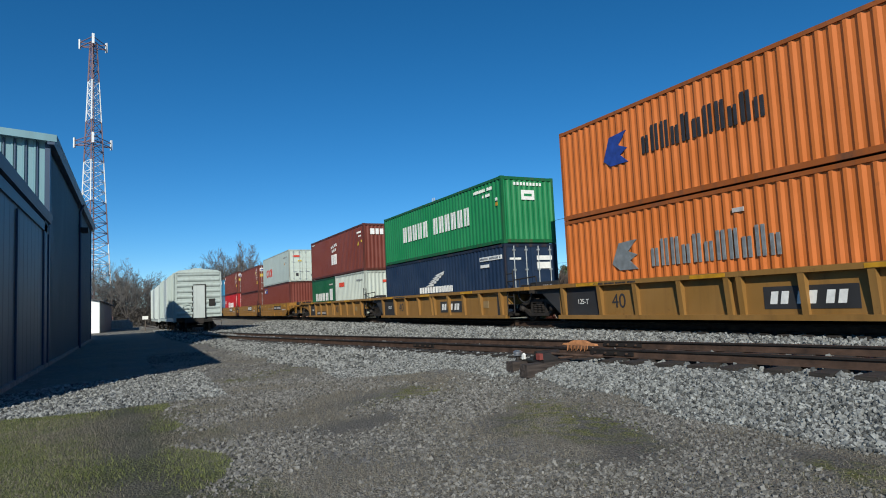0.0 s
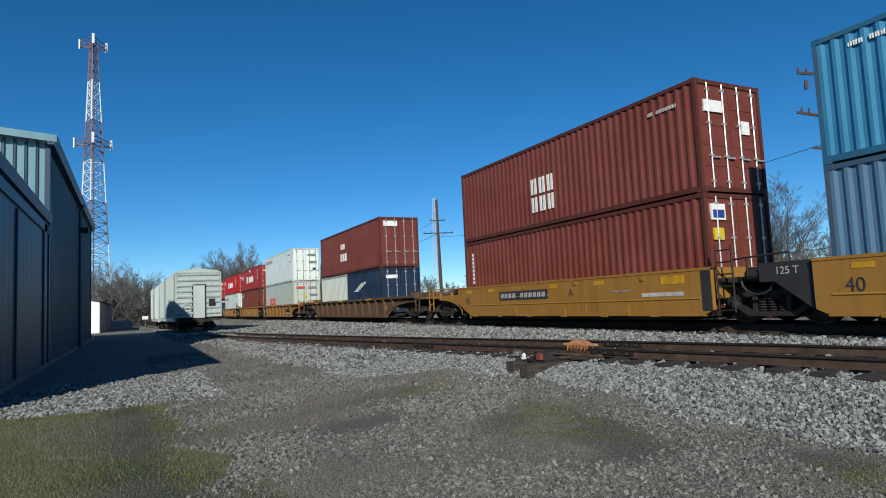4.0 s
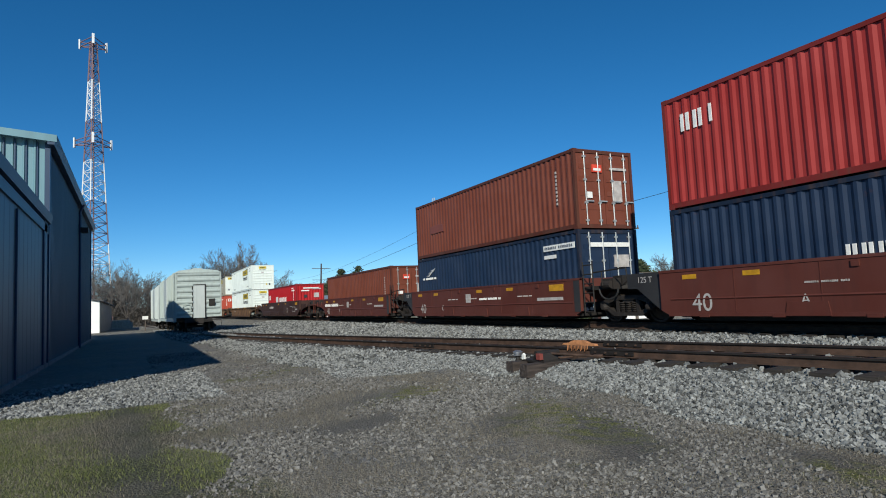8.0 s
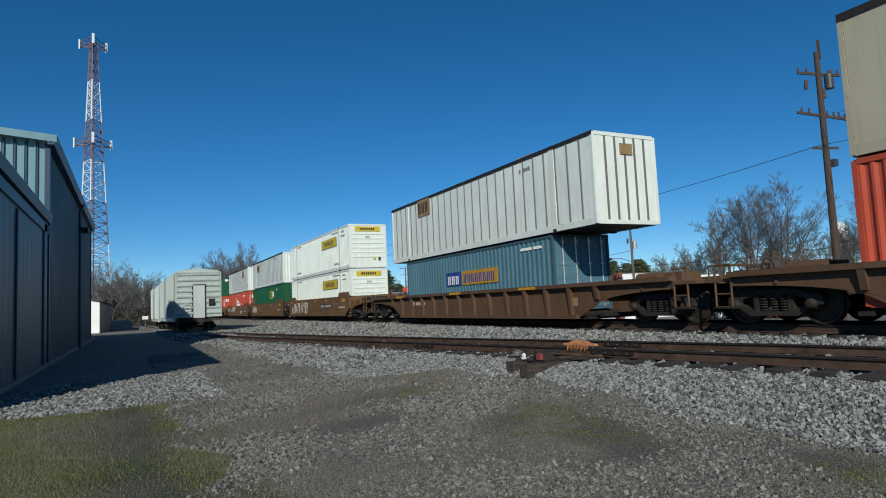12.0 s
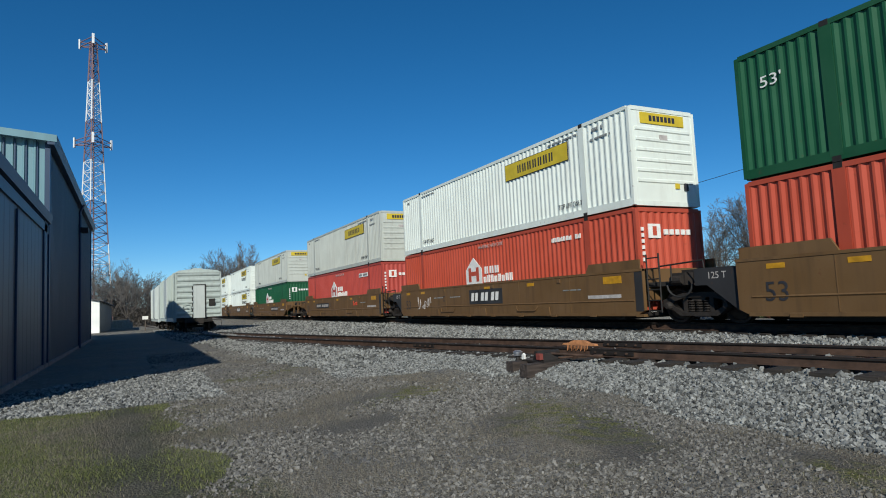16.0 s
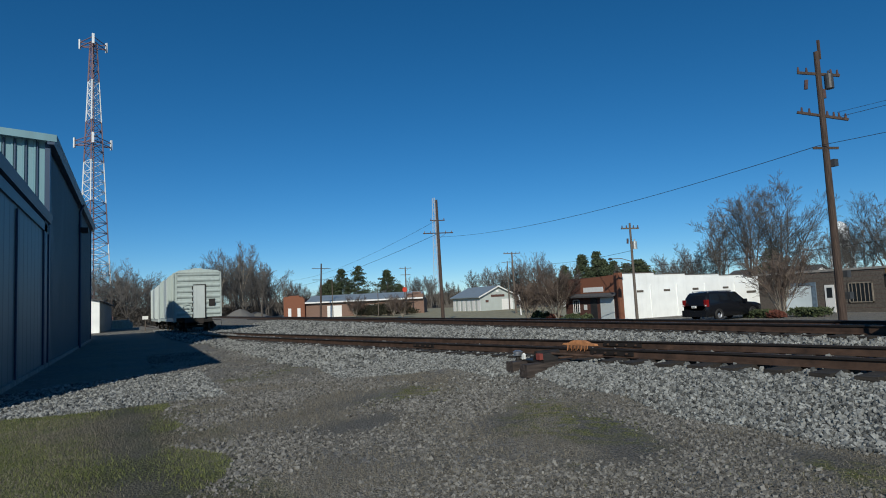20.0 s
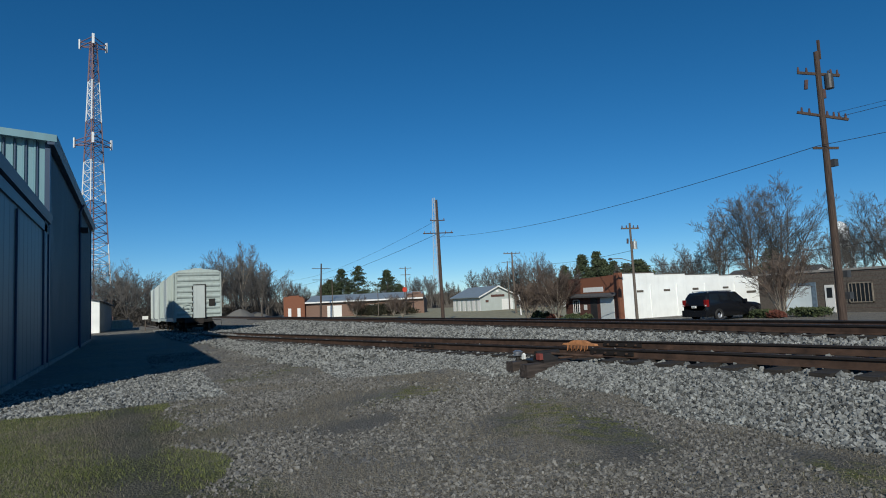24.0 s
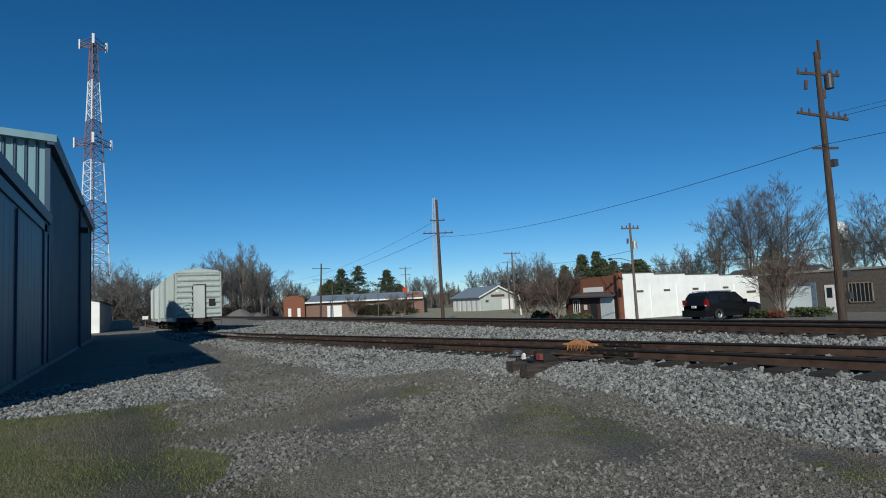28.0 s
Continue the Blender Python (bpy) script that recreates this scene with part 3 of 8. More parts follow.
def container(label, x_left, z0, L, H, mat, style="corr", end="door", W=2.438, frame_mat=None, group="containers on the train"):
    """A shipping container; local x along the train, -y is the side towards the yard, +x the leading end."""
    c = thing("container", label, "container", pose(x_left + L / 2, TRACK_Y, z0), group)
    fm = frame_mat or worn_frame(mat, L > 14)
    h, w = L / 2, W / 2
    post, rail_t, rail_b = 0.10, 0.11, 0.16
    big = L > 14
    if big:
        rail_b, rail_t = 0.24, 0.12
    f = Shape()
    for sx in (-1, 1):
        for sy in (-1, 1):
            f.box(*sorted((sx * h, sx * (h - post))), *sorted((sy * w, sy * (w - post))), 0.05, H - 0.05)
    for sy in (-1, 1):
        f.box(-h + post, h - post, *sorted((sy * w, sy * (w - 0.07))), H - rail_t, H - 0.012)
        f.box(-h + post, h - post, *sorted((sy * w, sy * (w - 0.07))), 0.03, rail_b)
    for sx in (-1, 1):
        f.box(*sorted((sx * h, sx * (h - 0.09))), -w + post, w - post, H - 0.13, H - 0.012)
        f.box(*sorted((sx * h, sx * (h - 0.09))), -w + post, w - post, 0.03, 0.16)
    part("frame", f, fm, c)
    cast = []
    xs = (-h + 0.09, h - 0.09) if not big else (-6.096 + 0.09, 6.096 - 0.09)
    for x in xs:
        for sy in (-1, 1):
            for z in (0.0, H - 0.118):
                cs = Shape().box(x - 0.089, x + 0.089, *sorted((sy * (w + 0.004), sy * (w - 0.16))), z, z + 0.118)
                part("corner_casting", cs, STEEL if big else fm, c)
    if big:
        for x in xs:
            for sy in (-1, 1):
                part("lift_post", Shape().box(x - 0.13, x + 0.13, *sorted((sy * (w + 0.002), sy * (w - 0.1))), 0.12, H - 0.12), fm, c)
    zb, zt = rail_b, H - rail_t
    if style == "corr":
        for sy in (-1, 1):
            part("side_wall", corrugated(-h + post, h - post, zb, zt, sy * (w - 0.012), sy, 0.236 if big else 0.278, 0.036, 0.2 if big else 0.25), mat, c)
    elif style == "posts":  # smooth sheets between dark upright posts
        for sy in (-1, 1):
            part("side_wall", Shape().box(-h + post, h - post, *sorted((sy * (w - 0.02), sy * (w - 0.05))), zb, zt), mat, c)
        n = round(L / 0.61)
        for i in range(1, n):
            x = -h + L * i / n
            part("side_post", Shape().prism([(x - 0.035, -w + 0.02), (x - 0.022, -w - 0.004), (x + 0.022, -w - 0.004), (x + 0.035, -w + 0.02)], zb, zt, "z"), SIDEPOST, c)
    else:  # smooth sheets with fine seams
        for sy in (-1, 1):
            n = round(L / (1.2 if style == "wide" else 0.6))
            pts = []
            for i in range(n):
                a, b = -h + post + (L - 2 * post) * i / n, -h + post + (L - 2 * post) * (i + 1) / n
                pts += [(a, 0.03), (a + 0.007, 0.03), (a + 0.010, 0.012), (b - 0.010, 0.012), (b - 0.007, 0.03)]
            pts.append((h - post, 0.03))
            k = len(pts)
            part("side_wall", Shape().add([(u, sy * (w - d), zb) for u, d in pts] + [(u, sy * (w - d), zt) for u, d in pts], [(i, i + 1, k + i + 1, k + i) for i in range(k - 1)]), mat, c)
    part("roof", Shape().box(-h + 0.08, h - 0.08, -w + 0.06, w - 0.06, H - 0.05, H - 0.02), mat, c)
    part("floor", Shape().box(-h + 0.08, h - 0.08, -w + 0.06, w - 0.06, 0.05, 0.2), STEEL, c)
    # ends
    part("end_wall", Shape().box(-h + 0.03, -h + 0.07, -w + 0.1, w - 0.1, 0.16, H - 0.13), mat, c)
    e0, e1, zz0, zz1 = -w + post, w - post, 0.16, H - 0.13
    if end == "door":
        for a, b in ((e0 + 0.01, -0.01), (0.01, e1 - 0.01)):
            leaf = part("door", Shape().box(h - 0.07, h - 0.03, a, b, zz0, zz1), mat, c)
            for z in (0.25, 0.45, 0.65, 0.83):
                zc = zz0 + (zz1 - zz0) * (z - 0.05)
                part("door_panel", Shape().box(h - 0.032, h - 0.018, a + 0.09, b - 0.09, zc, zc + 0.16), mat, leaf)
            for y in (a + (b - a) * 0.28, a + (b - a) * 0.78):
                r = Shape().tube((h + 0.01, y, zz0 - 0.04), (h + 0.01, y, zz1 + 0.04), 0.022, n=6)
                for z in (0.05, 0.3, 0.62, 0.95):
                    r.box(h - 0.02, h + 0.03, y - 0.06, y + 0.06, zz0 + (zz1 - zz0) * z - 0.03, zz0 + (zz1 - zz0) * z + 0.03)
                r.box(h + 0.01, h + 0.035, y - 0.02, y + 0.30, zz0 + 0.72, zz0 + 0.76)
                part("lock_rod", r, GALV, leaf)
    elif end == "ribs":
        part("end_wall", Shape().box(h - 0.07, h - 0.02, e0, e1, zz0, zz1), mat, c)
        for i in range(6):
            z = zz0 + (zz1 - zz0) * (0.20 + 0.115 * i)
            part("rib", ridge_y(h - 0.022, e0 + 0.12, e1 - 0.12, z), mat, c)
    elif end == "posts":
        part("end_wall", Shape().box(h - 0.07, h - 0.02, e0, e1, zz0, zz1), mat, c)
        for i in range(1, 6):
            y = e0 + (e1 - e0) * i / 6
            part("end_post", Shape().box(h - 0.03, h + 0.005, y - 0.035, y + 0.035, zz0, zz1), SIDEPOST, c)
    else:
        s = Shape()
        n = 9
        p = (e1 - e0) / n
        pts = []
        for i in range(n):
            a = e0 + i * p
            pts += [(a, 0), (a + p * 0.25, 0), (a + p * 0.5, -0.036), (a + p * 0.75, -0.036)]
        pts.append((e1, 0))
        k = len(pts)
        s.add([(h - 0.012 + d, y, zz0) for y, d in pts] + [(h - 0.012 + d, y, zz1) for y, d in pts], [(i, i + 1, k + i + 1, k + i) for i in range(k - 1)])
        part("end_wall", s, mat, c)
    TRAIN.append(c)
    DIMS[c] = (h, z0, w)
    return c


def ridge_y(x, y0, y1, z):
    return Shape().add([(x, y0, z), (x, y1, z), (x + 0.03, y1, z + 0.03), (x + 0.03, y0, z + 0.03), (x + 0.03, y1, z + 0.10), (x + 0.03, y0, z + 0.10), (x, y1, z + 0.13), (x, y0, z + 0.13)],
                       [(0, 1, 2, 3), (3, 2, 4, 5), (5, 4, 6, 7), (0, 3, 5, 7), (1, 2, 4, 6)])


SIDEPOST = paint("grey_side_post_paint", (0.16, 0.15, 0.145), 0.4)
TRAIN = []
DIMS = {}


# ---- well cars ----
def well_car(label, x_left, L, mat, ribbed, front, rear, gap_front, gap_rear, code="", top=None):
    """One unit of a well car; x_left is the left end of its well, L the well's length.
    front, rear: 'joint' where it shares a bogie with its neighbour, 'coupler' at the end of a car."""
    long = L > 14
    zt = top or (1.22 if ribbed else (1.47 if long else 1.36))
    zb = 0.14 if ribbed else 0.24
    c = thing("well_car", label, "railway car", pose(x_left + L / 2, TRACK_Y, 0), "well cars of the train")
    h = L / 2 + 0.25
    for sy in (-1, 1):
        yo, yi = sy * 1.50, sy * 1.40
        ys = sorted((yo, yi))
        if ribbed:
            poly = [(-h + 1.3, zb), (h - 1.3, zb), (h - 0.3, 0.62), (h, 0.66), (h, zt - 0.1), (-h, zt - 0.1), (-h, 0.66), (-h + 0.3, 0.62)] if (long or mat is BROWNCAR) else [(-h, zb), (h, zb), (h, zt - 0.1), (-h, zt - 0.1)]
            part("side_panel", Shape().prism(poly, sy * 1.40, sy * 1.36, "y"), mat, c)
            over = [(g / 2 - 0.45 if k == "joint" else 2.55) for k, g in ((rear, gap_rear), (front, gap_front))]
            part("top_chord", Shape().box(-h - over[0], h + over[1], *sorted((sy * 1.56, sy * 1.33)), zt - 0.12, zt), mat, c)
            x1 = h - 1.3 if (long or mat is BROWNCAR) else h
            part("bottom_chord", Shape().box(-x1, x1, *sorted((sy * 1.50, sy * 1.33)), zb - 0.02, zb + 0.10), mat, c)
            if L < 14:
                places = [u - L / 2 for u in (0.05, 1.75, 3.2, 4.73, 6.12, 6.45, 7.9, 9.26, 10.63, 12.15)]
            else:
                places = [-h + 0.35 + (2 * h - 0.7) * i / 13 for i in range(14)]
            for x in places:
                lo = zb if abs(x) < x1 - 0.1 else 0.7
                part("rib", Shape().add([(x - 0.07, sy * 1.40, lo), (x + 0.07, sy * 1.40, lo), (x + 0.07, sy * 1.47, lo), (x - 0.07, sy * 1.47, lo), (x - 0.07, sy * 1.40, zt - 0.12), (x + 0.07, sy * 1.40, zt - 0.12), (x + 0.07, sy * 1.55, zt - 0.12), (x - 0.07, sy * 1.55, zt - 0.12)],
                                        [(3, 2, 1, 0), (4, 5, 6, 7), (0, 1, 5, 4), (1, 2, 6, 5), (2, 3, 7, 6), (3, 0, 4, 7)]), mat, c)
        else:
            er, ef = (0.95 if k == "coupler" else 0.25 for k in (rear, front))
            zr, zf = (0.72 if k == "coupler" else zb + 0.12 for k in (rear, front))
            poly = [(-h + er, zb), (h - ef, zb), (h, zf), (h, zt), (-h, zt), (-h, zr)]
            part("side_panel", Shape().prism(poly, yo, yi, "y"), mat, c)
            part("top_chord", Shape().box(-h, h, *sorted((sy * 1.515, sy * 1.33)), zt - 0.05, zt + 0.015), mat, c)
            part("bottom_chord", Shape().box(-h + er, h - ef, *sorted((sy * 1.515, sy * 1.30)), zb - 0.03, zb + 0.05), mat, c)
            if mat is TANCAR:
                for sx in (-1, 1):
                    part("end_flare", Shape().prism([(sx * (h - 2.3), zt + 0.016), (sx * (h - 0.1), zt + 0.016), (sx * (h - 0.1), zt + 0.27), (sx * (h - 2.15), zt + 0.27)], sy * 1.50, sy * 1.44, "y"), mat, c)
            if sy < 0:
                part("side_crease", Shape().prism([(-1.50, 0.60), (-1.522, 0.63), (-1.50, 0.66)], -h + er + 0.1, h - ef - 0.1, "x"), mat, c)
                for i in range(5):
                    x = -h + 2.2 + i * (2 * h - 3.6) / 4.6
                    part("weld_seam", Shape().box(x, x + 0.02, -1.508, -1.49, zb + 0.06, zt - 0.06), mat, c)
                for i in range(3):
                    x = -h + 3.4 + i * (2 * h - 4.0) / 3.1
                    part("pocket_plate", Shape().prism([(x, zb - 0.02), (x + 0.95, zb - 0.02), (x + 0.90, zb + 0.27), (x + 0.05, zb + 0.27)], -1.525, -1.49, "y"), mat, c)
                    part("tie_down", Shape().box(x + 1.4, x + 1.55, -1.53, -1.49, zt - 0.2, zt - 0.08), mat, c)
            for i in range(round(L / 1.9)):
                x = -h + 1.2 + i * 1.9
                part("pull_bracket", Shape().box(x, x + 0.28, *sorted((sy * 1.53, sy * 1.35)), zb - 0.05, zb + 0.02), mat, c)
    # dark box added to block the bright view beneath the well
    part("floor_pan", Shape().box(-h + 1.0, h - 1.0, -1.27, 1.27, 0.10, 0.20), STEEL, c)
    for i in range(round(L / 2.4) + 1):
        x = -L / 2 + L * i / round(L / 2.4)
        part("cross_beam", Shape().box(x - 0.12, x + 0.12, -1.355, 1.355, 0.205, 0.29), STEEL, c)
    for sx, kind, gap in ((1, front, gap_front), (-1, rear, gap_rear)):
        reach = gap / 2 - 0.25 if kind == "joint" else 3.4
        if kind == "coupler":
            out = 2.55 if ribbed else 1.9
            x0 = h - (1.3 if ribbed and (long or mat is BROWNCAR) else 0.1)
            top = zt - (0.12 if ribbed else 0.3)
            arc = [(sx * (h + out - (h + out - x0) * math.sin(a * math.pi / 20)), zb + 0.03 + (0.86 - zb) * math.cos(a * math.pi / 20)) for a in range(11)]
            for sy in (-1, 1):
                part("end_arch", Shape().prism(arc + [(sx * x0, top), (sx * (h + out), top)], sy * 1.405, sy * 1.375, "y"), mat, c)
                for dx in (out - 0.06, out - 1.15):
                    part("end_post", Shape().box(*sorted((sx * (h + dx), sx * (h + dx + 0.07))), *sorted((sy * 1.44, sy * 1.36)), 0.9, 1.22), mat, c)
        part("end_bulkhead", Shape().box(*sorted((sx * (h - 0.12), sx * h)), -1.38, 1.38, 0.62, zt), mat, c)
        wide = 1.36 if kind == "coupler" else 1.0
        deck = Shape().prism([(sx * h, -1.30), (sx * (h + reach * 0.75), -wide), (sx * (h + reach), -0.45), (sx * (h + reach), 0.45), (sx * (h + reach * 0.75), wide), (sx * h, 1.30)], 0.98, 1.10, "z")
        part("end_deck", deck, mat if kind == "coupler" else STEEL, c)
        part("centre_sill", Shape().box(*sorted((sx * (h - 0.1), sx * (h + reach))), -0.28, 0.28, 0.70, 0.98), STEEL, c)
        if kind == "coupler":
            part("coupler", Shape().box(*sorted((sx * (h + reach), sx * (h + reach + 0.42))), -0.11, 0.11, 0.76, 0.96).box(*sorted((sx * (h + reach + 0.30), sx * (h + reach + 0.55))), -0.17, 0.20, 0.72, 1.0), GREASE, c)
            for y in (-1.42, 1.42):
                st = Shape()
                for dx in (2.55, 2.98):
                    st.tube((sx * (h + dx), y, 0.40), (sx * (h + dx), y, 1.42), 0.028, n=6)
                for z in (0.42, 0.72, 1.02, 1.40):
                    st.tube((sx * (h + 2.55), y, z), (sx * (h + 2.98), y, z), 0.02, n=6)
                part("ladder", st, mat, c)
            part("end_platform", Shape().box(*sorted((sx * (h + 2.5), sx * (h + 3.25))), -1.45, 1.45, 1.00, 1.08).box(*sorted((sx * (h + 2.1), sx * (h + 2.5))), -1.2, 1.2, 0.92, 1.04), mat, c)
            part("platform_step", Shape().box(*sorted((sx * (h + 2.52), sx * (h + 3.02))), -1.46, -1.2, 0.38, 0.43), STEEL, c)
            hr = Shape()
            for y in (-0.9, 0.9):
                hr.tube((sx * (h + 3.2), y, 1.08), (sx * (h + 3.2), y, 1.42), 0.02, n=6)
            hr.tube((sx * (h + 3.2), -0.9, 1.42), (sx * (h + 3.2), 0.9, 1.42), 0.02, n=6)
            part("handrail", hr, mat, c)
            part("brake_cylinder", Shape().tube((sx * (h + 0.7), -0.75, 1.22), (sx * (h + 1.5), -0.75, 1.22), 0.16, n=12).box(*sorted((sx * (h + 0.9), sx * (h + 1.9))), -0.4, 0.35, 1.10, 1.36), mat if ribbed else STEEL, c)
            if sx < 0 or ribbed:
                bw = Shape().lathe([(0.27, -0.015), (0.285, 0.0), (0.27, 0.015), (0.255, 0.0), (0.27, -0.015)], (sx * (h + 3.0), 0.55, 1.28), "x", 16)
                for k in range(6):
                    a = k * math.pi / 3
                    bw.tube((sx * (h + 3.0), 0.55, 1.28), (sx * (h + 3.0), 0.55 + 0.26 * math.cos(a), 1.28 + 0.26 * math.sin(a)), 0.012, n=4)
                bw.tube((sx * (h + 3.0), 0.55, 1.05), (sx * (h + 3.0), 0.55, 1.28), 0.03, n=6)
                part("brake_wheel", bw, STEEL, c)
            bogie(c, sx * (h + 1.75))
        else:
            if sx > 0:
                lad = Shape()
                for dx in (0.12, 0.55):
                    lad.tube((h + dx, -1.44, 0.30), (h + dx, -1.44, 1.85), 0.022, n=6)
                for z in (0.34, 0.62, 0.90, 1.18, 1.46, 1.74):
                    lad.tube((h + 0.12, -1.44, z), (h + 0.55, -1.44, z), 0.018, n=6)
                part("ladder", lad, STEEL, c)
                if not ribbed:
                    part("end_plate", Shape().box(h - 0.30, h - 0.02, -1.507, -1.49, zb + 0.1, zt - 0.06), BLACKPANEL, c)
                rod = Shape().tube((h + 0.55, -1.40, 1.50), (h + 1.9, -1.40, 1.56), 0.022, n=6).tube((h + 0.9, -1.40, 1.52), (h + 0.9, -1.40, 1.10), 0.02, n=6)
                part("grab_rail", rod.tube((h + 1.9, -1.40, 1.56), (h + 1.95, -1.40, 1.2), 0.02, n=6), STEEL, c)
                hose = Shape()
                for k in range(8):
                    a0, a1 = math.pi * k / 8, math.pi * (k + 1) / 8
                    hose.tube((h + 1.05 - 0.4 * math.cos(a0), -1.30, 1.0 - 0.32 * math.sin(a0)), (h + 1.05 - 0.4 * math.cos(a1), -1.30, 1.0 - 0.32 * math.sin(a1)), 0.028, n=6)
                part("brake_hose", hose, RUBBER, c)
                part("valve", Shape().box(h + 0.75, h + 1.2, -1.25, -0.95, 0.98, 1.3).tube((h + 0.8, -1.28, 1.12), (h + 1.15, -1.28, 1.12), 0.11, n=10), GREASE, c)
            if sx > 0:
                part("air_hoses", Shape().tube((h + 0.5, -0.9, 1.2), (h + 1.0, -1.0, 0.95), 0.03, n=6).tube((h + 1.0, -1.0, 0.95), (h + 1.5, -0.9, 1.25), 0.03, n=6).box(h + 0.7, h + 1.1, -0.8, -0.4, 1.1, 1.38), STEEL, c)
                bogie(c, h + reach)
            else:
                part("end_panel", Shape().box(-h - 1.25, -h, -1.42, -1.38, 0.95, 1.36).prism([(-h - 0.9, 0.95), (-h, 0.95), (-h, 0.30)], -1.42, -1.38, "y"), BLACKPANEL, c)
                words(c, "125 T", -h - 0.6, 1.17, 0.16, MARKFAINT, -1.424)
    TRAIN.append(c)
    return c


# ---- the train: wells and what they carry, by their places at the start ----
Z0 = 0.33  # container floor in the well
CARS = [
    # label, left end, well length, paint, ribbed, front, rear, gap before, gap behind
    ("weathered ochre ribbed well car of the freight train", -15.80, RIBYELLOW, True, "joint", "joint", 3.7, 3.69),
    ("weathered ochre ribbed well car of the freight train", -31.66, RIBYELLOW, True, "joint", "joint", 3.69, 3.56),
    ("weathered ochre ribbed well car at the end of its set", -47.39, RIBYELLOW, True, "joint", "coupler", 3.56, 7.8),
    ("smooth ochre well car with an end platform", -67.38, YELLOWCAR, False, "coupler", "joint", 7.8, 3.2),
    ("smooth ochre well car with black lettered panel", -82.78, YELLOWCAR, False, "joint", "joint", 3.2, 3.4),
    ("smooth ochre well car with black lettered panel", -98.33, YELLOWCAR, False, "joint", "joint", 3.4, 3.15),
    ("smooth ochre well car with black lettered panel", -113.65, YELLOWCAR, False, "joint", "joint", 3.15, 2.95),
    ("smooth ochre well car with black number panel", -128.79, YELLOWCAR, False, "joint", "coupler", 2.95, 7.6),
    ("long rusty ochre ribbed well car", -152.6, BROWNCAR, True, "coupler", "coupler", 7.6, 7.6),
    ("weathered ochre ribbed well car with number panel", -172.38, RIBYELLOW, True, "coupler", "joint", 7.6, 3.7),
    ("weathered ochre ribbed well car of the freight train", -188.29, RIBYELLOW, True, "joint", "joint", 3.7, 4.1),
    ("weathered ochre ribbed well car with number panel", -204.57, RIBYELLOW, True, "joint", "coupler", 4.1, 7.6),
    ("oxide red well car with white numbers", -224.40, RUSTCAR, False, "coupler", "joint", 7.6, 3.7),
    ("oxide red well car with white numbers", -240.30, RUSTCAR, False, "joint", "joint", 3.7, 3.6),
    ("oxide red well car with a single container", -256.10, RUSTCAR, False, "joint", "coupler", 3.6, 7.5),
    ("dark brown long well car half loaded", -279.9, DARKCAR, False, "coupler", "coupler", 7.5, 7.4),
    ("grimy brown ribbed long well car", -303.46, BROWNCAR, True, "coupler", "coupler", 7.4, 7.3),
    ("grimy brown ribbed long well car", -326.97, BROWNCAR, True, "coupler", "coupler", 7.3, 7.4),
    ("grimy brown ribbed long well car with a shorter lower box", -350.44, BROWNCAR, True, "coupler", "coupler", 7.4, 7.5),
    ("grimy ochre long well car with grey graffiti", -374.04, TANCAR, False, "coupler", "joint", 7.5, 3.4),
    ("grimy ochre long well car of a three-unit set", -393.60, TANCAR, False, "joint", "joint", 3.4, 3.5),
    ("grimy ochre long well car with white and black graffiti", -413.19, TANCAR, False, "joint", "coupler", 3.5, 7.6),
    ("grimy ochre long well car with number panel", -436.95, TANCAR, False, "coupler", "joint", 7.6, 3.4),
    ("grimy ochre long well car with lettered panel", -456.53, TANCAR, False, "joint", "joint", 3.4, 3.4),
    ("grimy ochre long well car with number panel", -476.07, TANCAR, False, "joint", "coupler", 3.4, 7.5),
    ("grimy ochre long well car with number panel", -499.74, TANCAR, False, "coupler", "joint", 7.5, 3.4),
    ("grimy ochre long well car with lettered panel", -519.35, TANCAR, False, "joint", "joint", 3.4, 3.4),
    ("grimy ochre last well car of the train", -538.78, TANCAR, False, "joint", "coupler", 3.4, 7.5),
]
WELLS = []
for i, (label, xl, mat, rib, fr, re_, gf, gr) in enumerate(CARS):
    length = 16.2 if (i == 8 or i >= 15) else 12.2
    WELLS.append(well_car(label, xl, length, mat, rib, fr, re_, gf, gr))

HC, ST = 2.896, 2.591
L40, L20, L53 = 12.192, 6.058, 16.154


def stack(xl, low, up):
    """Lower and upper container of a well: each (label, length, height, paint, style, end)."""
    out = []
    z = Z0
    for k in (low, up):
        if k is None:
            out.append(None)
            continue
        label, L, H, mat, style, end = k[:6]
        dx = k[6] if len(k) > 6 else 0.0
        w = 2.591 if L > 14 else 2.438
        out.append(container(label, xl + dx, z, L, H, mat, style, end, w, k[7] if len(k) > 7 else None))
        z += H + 0.012
    return out


BOX = {}
BOX["O"] = stack(-15.80, ("orange corrugated container with grey lettering, low in the well", L40, HC, ORANGE, "corr", "door"), ("orange corrugated container with black lettering, stacked on top", L40, HC, ORANGE, "corr", "door"))
BOX["G"] = stack(-31.66, ("navy blue container with white lettering in the well", L40, ST, NAVY, "corr", "door"), ("bright green container with white block lettering", L40, ST, GREEN, "corr", "corr"))
BOX["Z"] = stack(-47.39, ("short green container with white lettering", L20, ST, HUBGREEN, "corr", "corr"), None)
z1 = container("short pale grey container with red lettering", -47.39 + 6.13, Z0, L20, ST, PALEGREY, "corr", "corr")
z2 = container("maroon container with white stars and lettering", -47.39, Z0 + ST + 0.012, L40, HC, MAROON, "corr", "corr")
BOX["Z"] = [BOX["Z"][0], z1, z2]
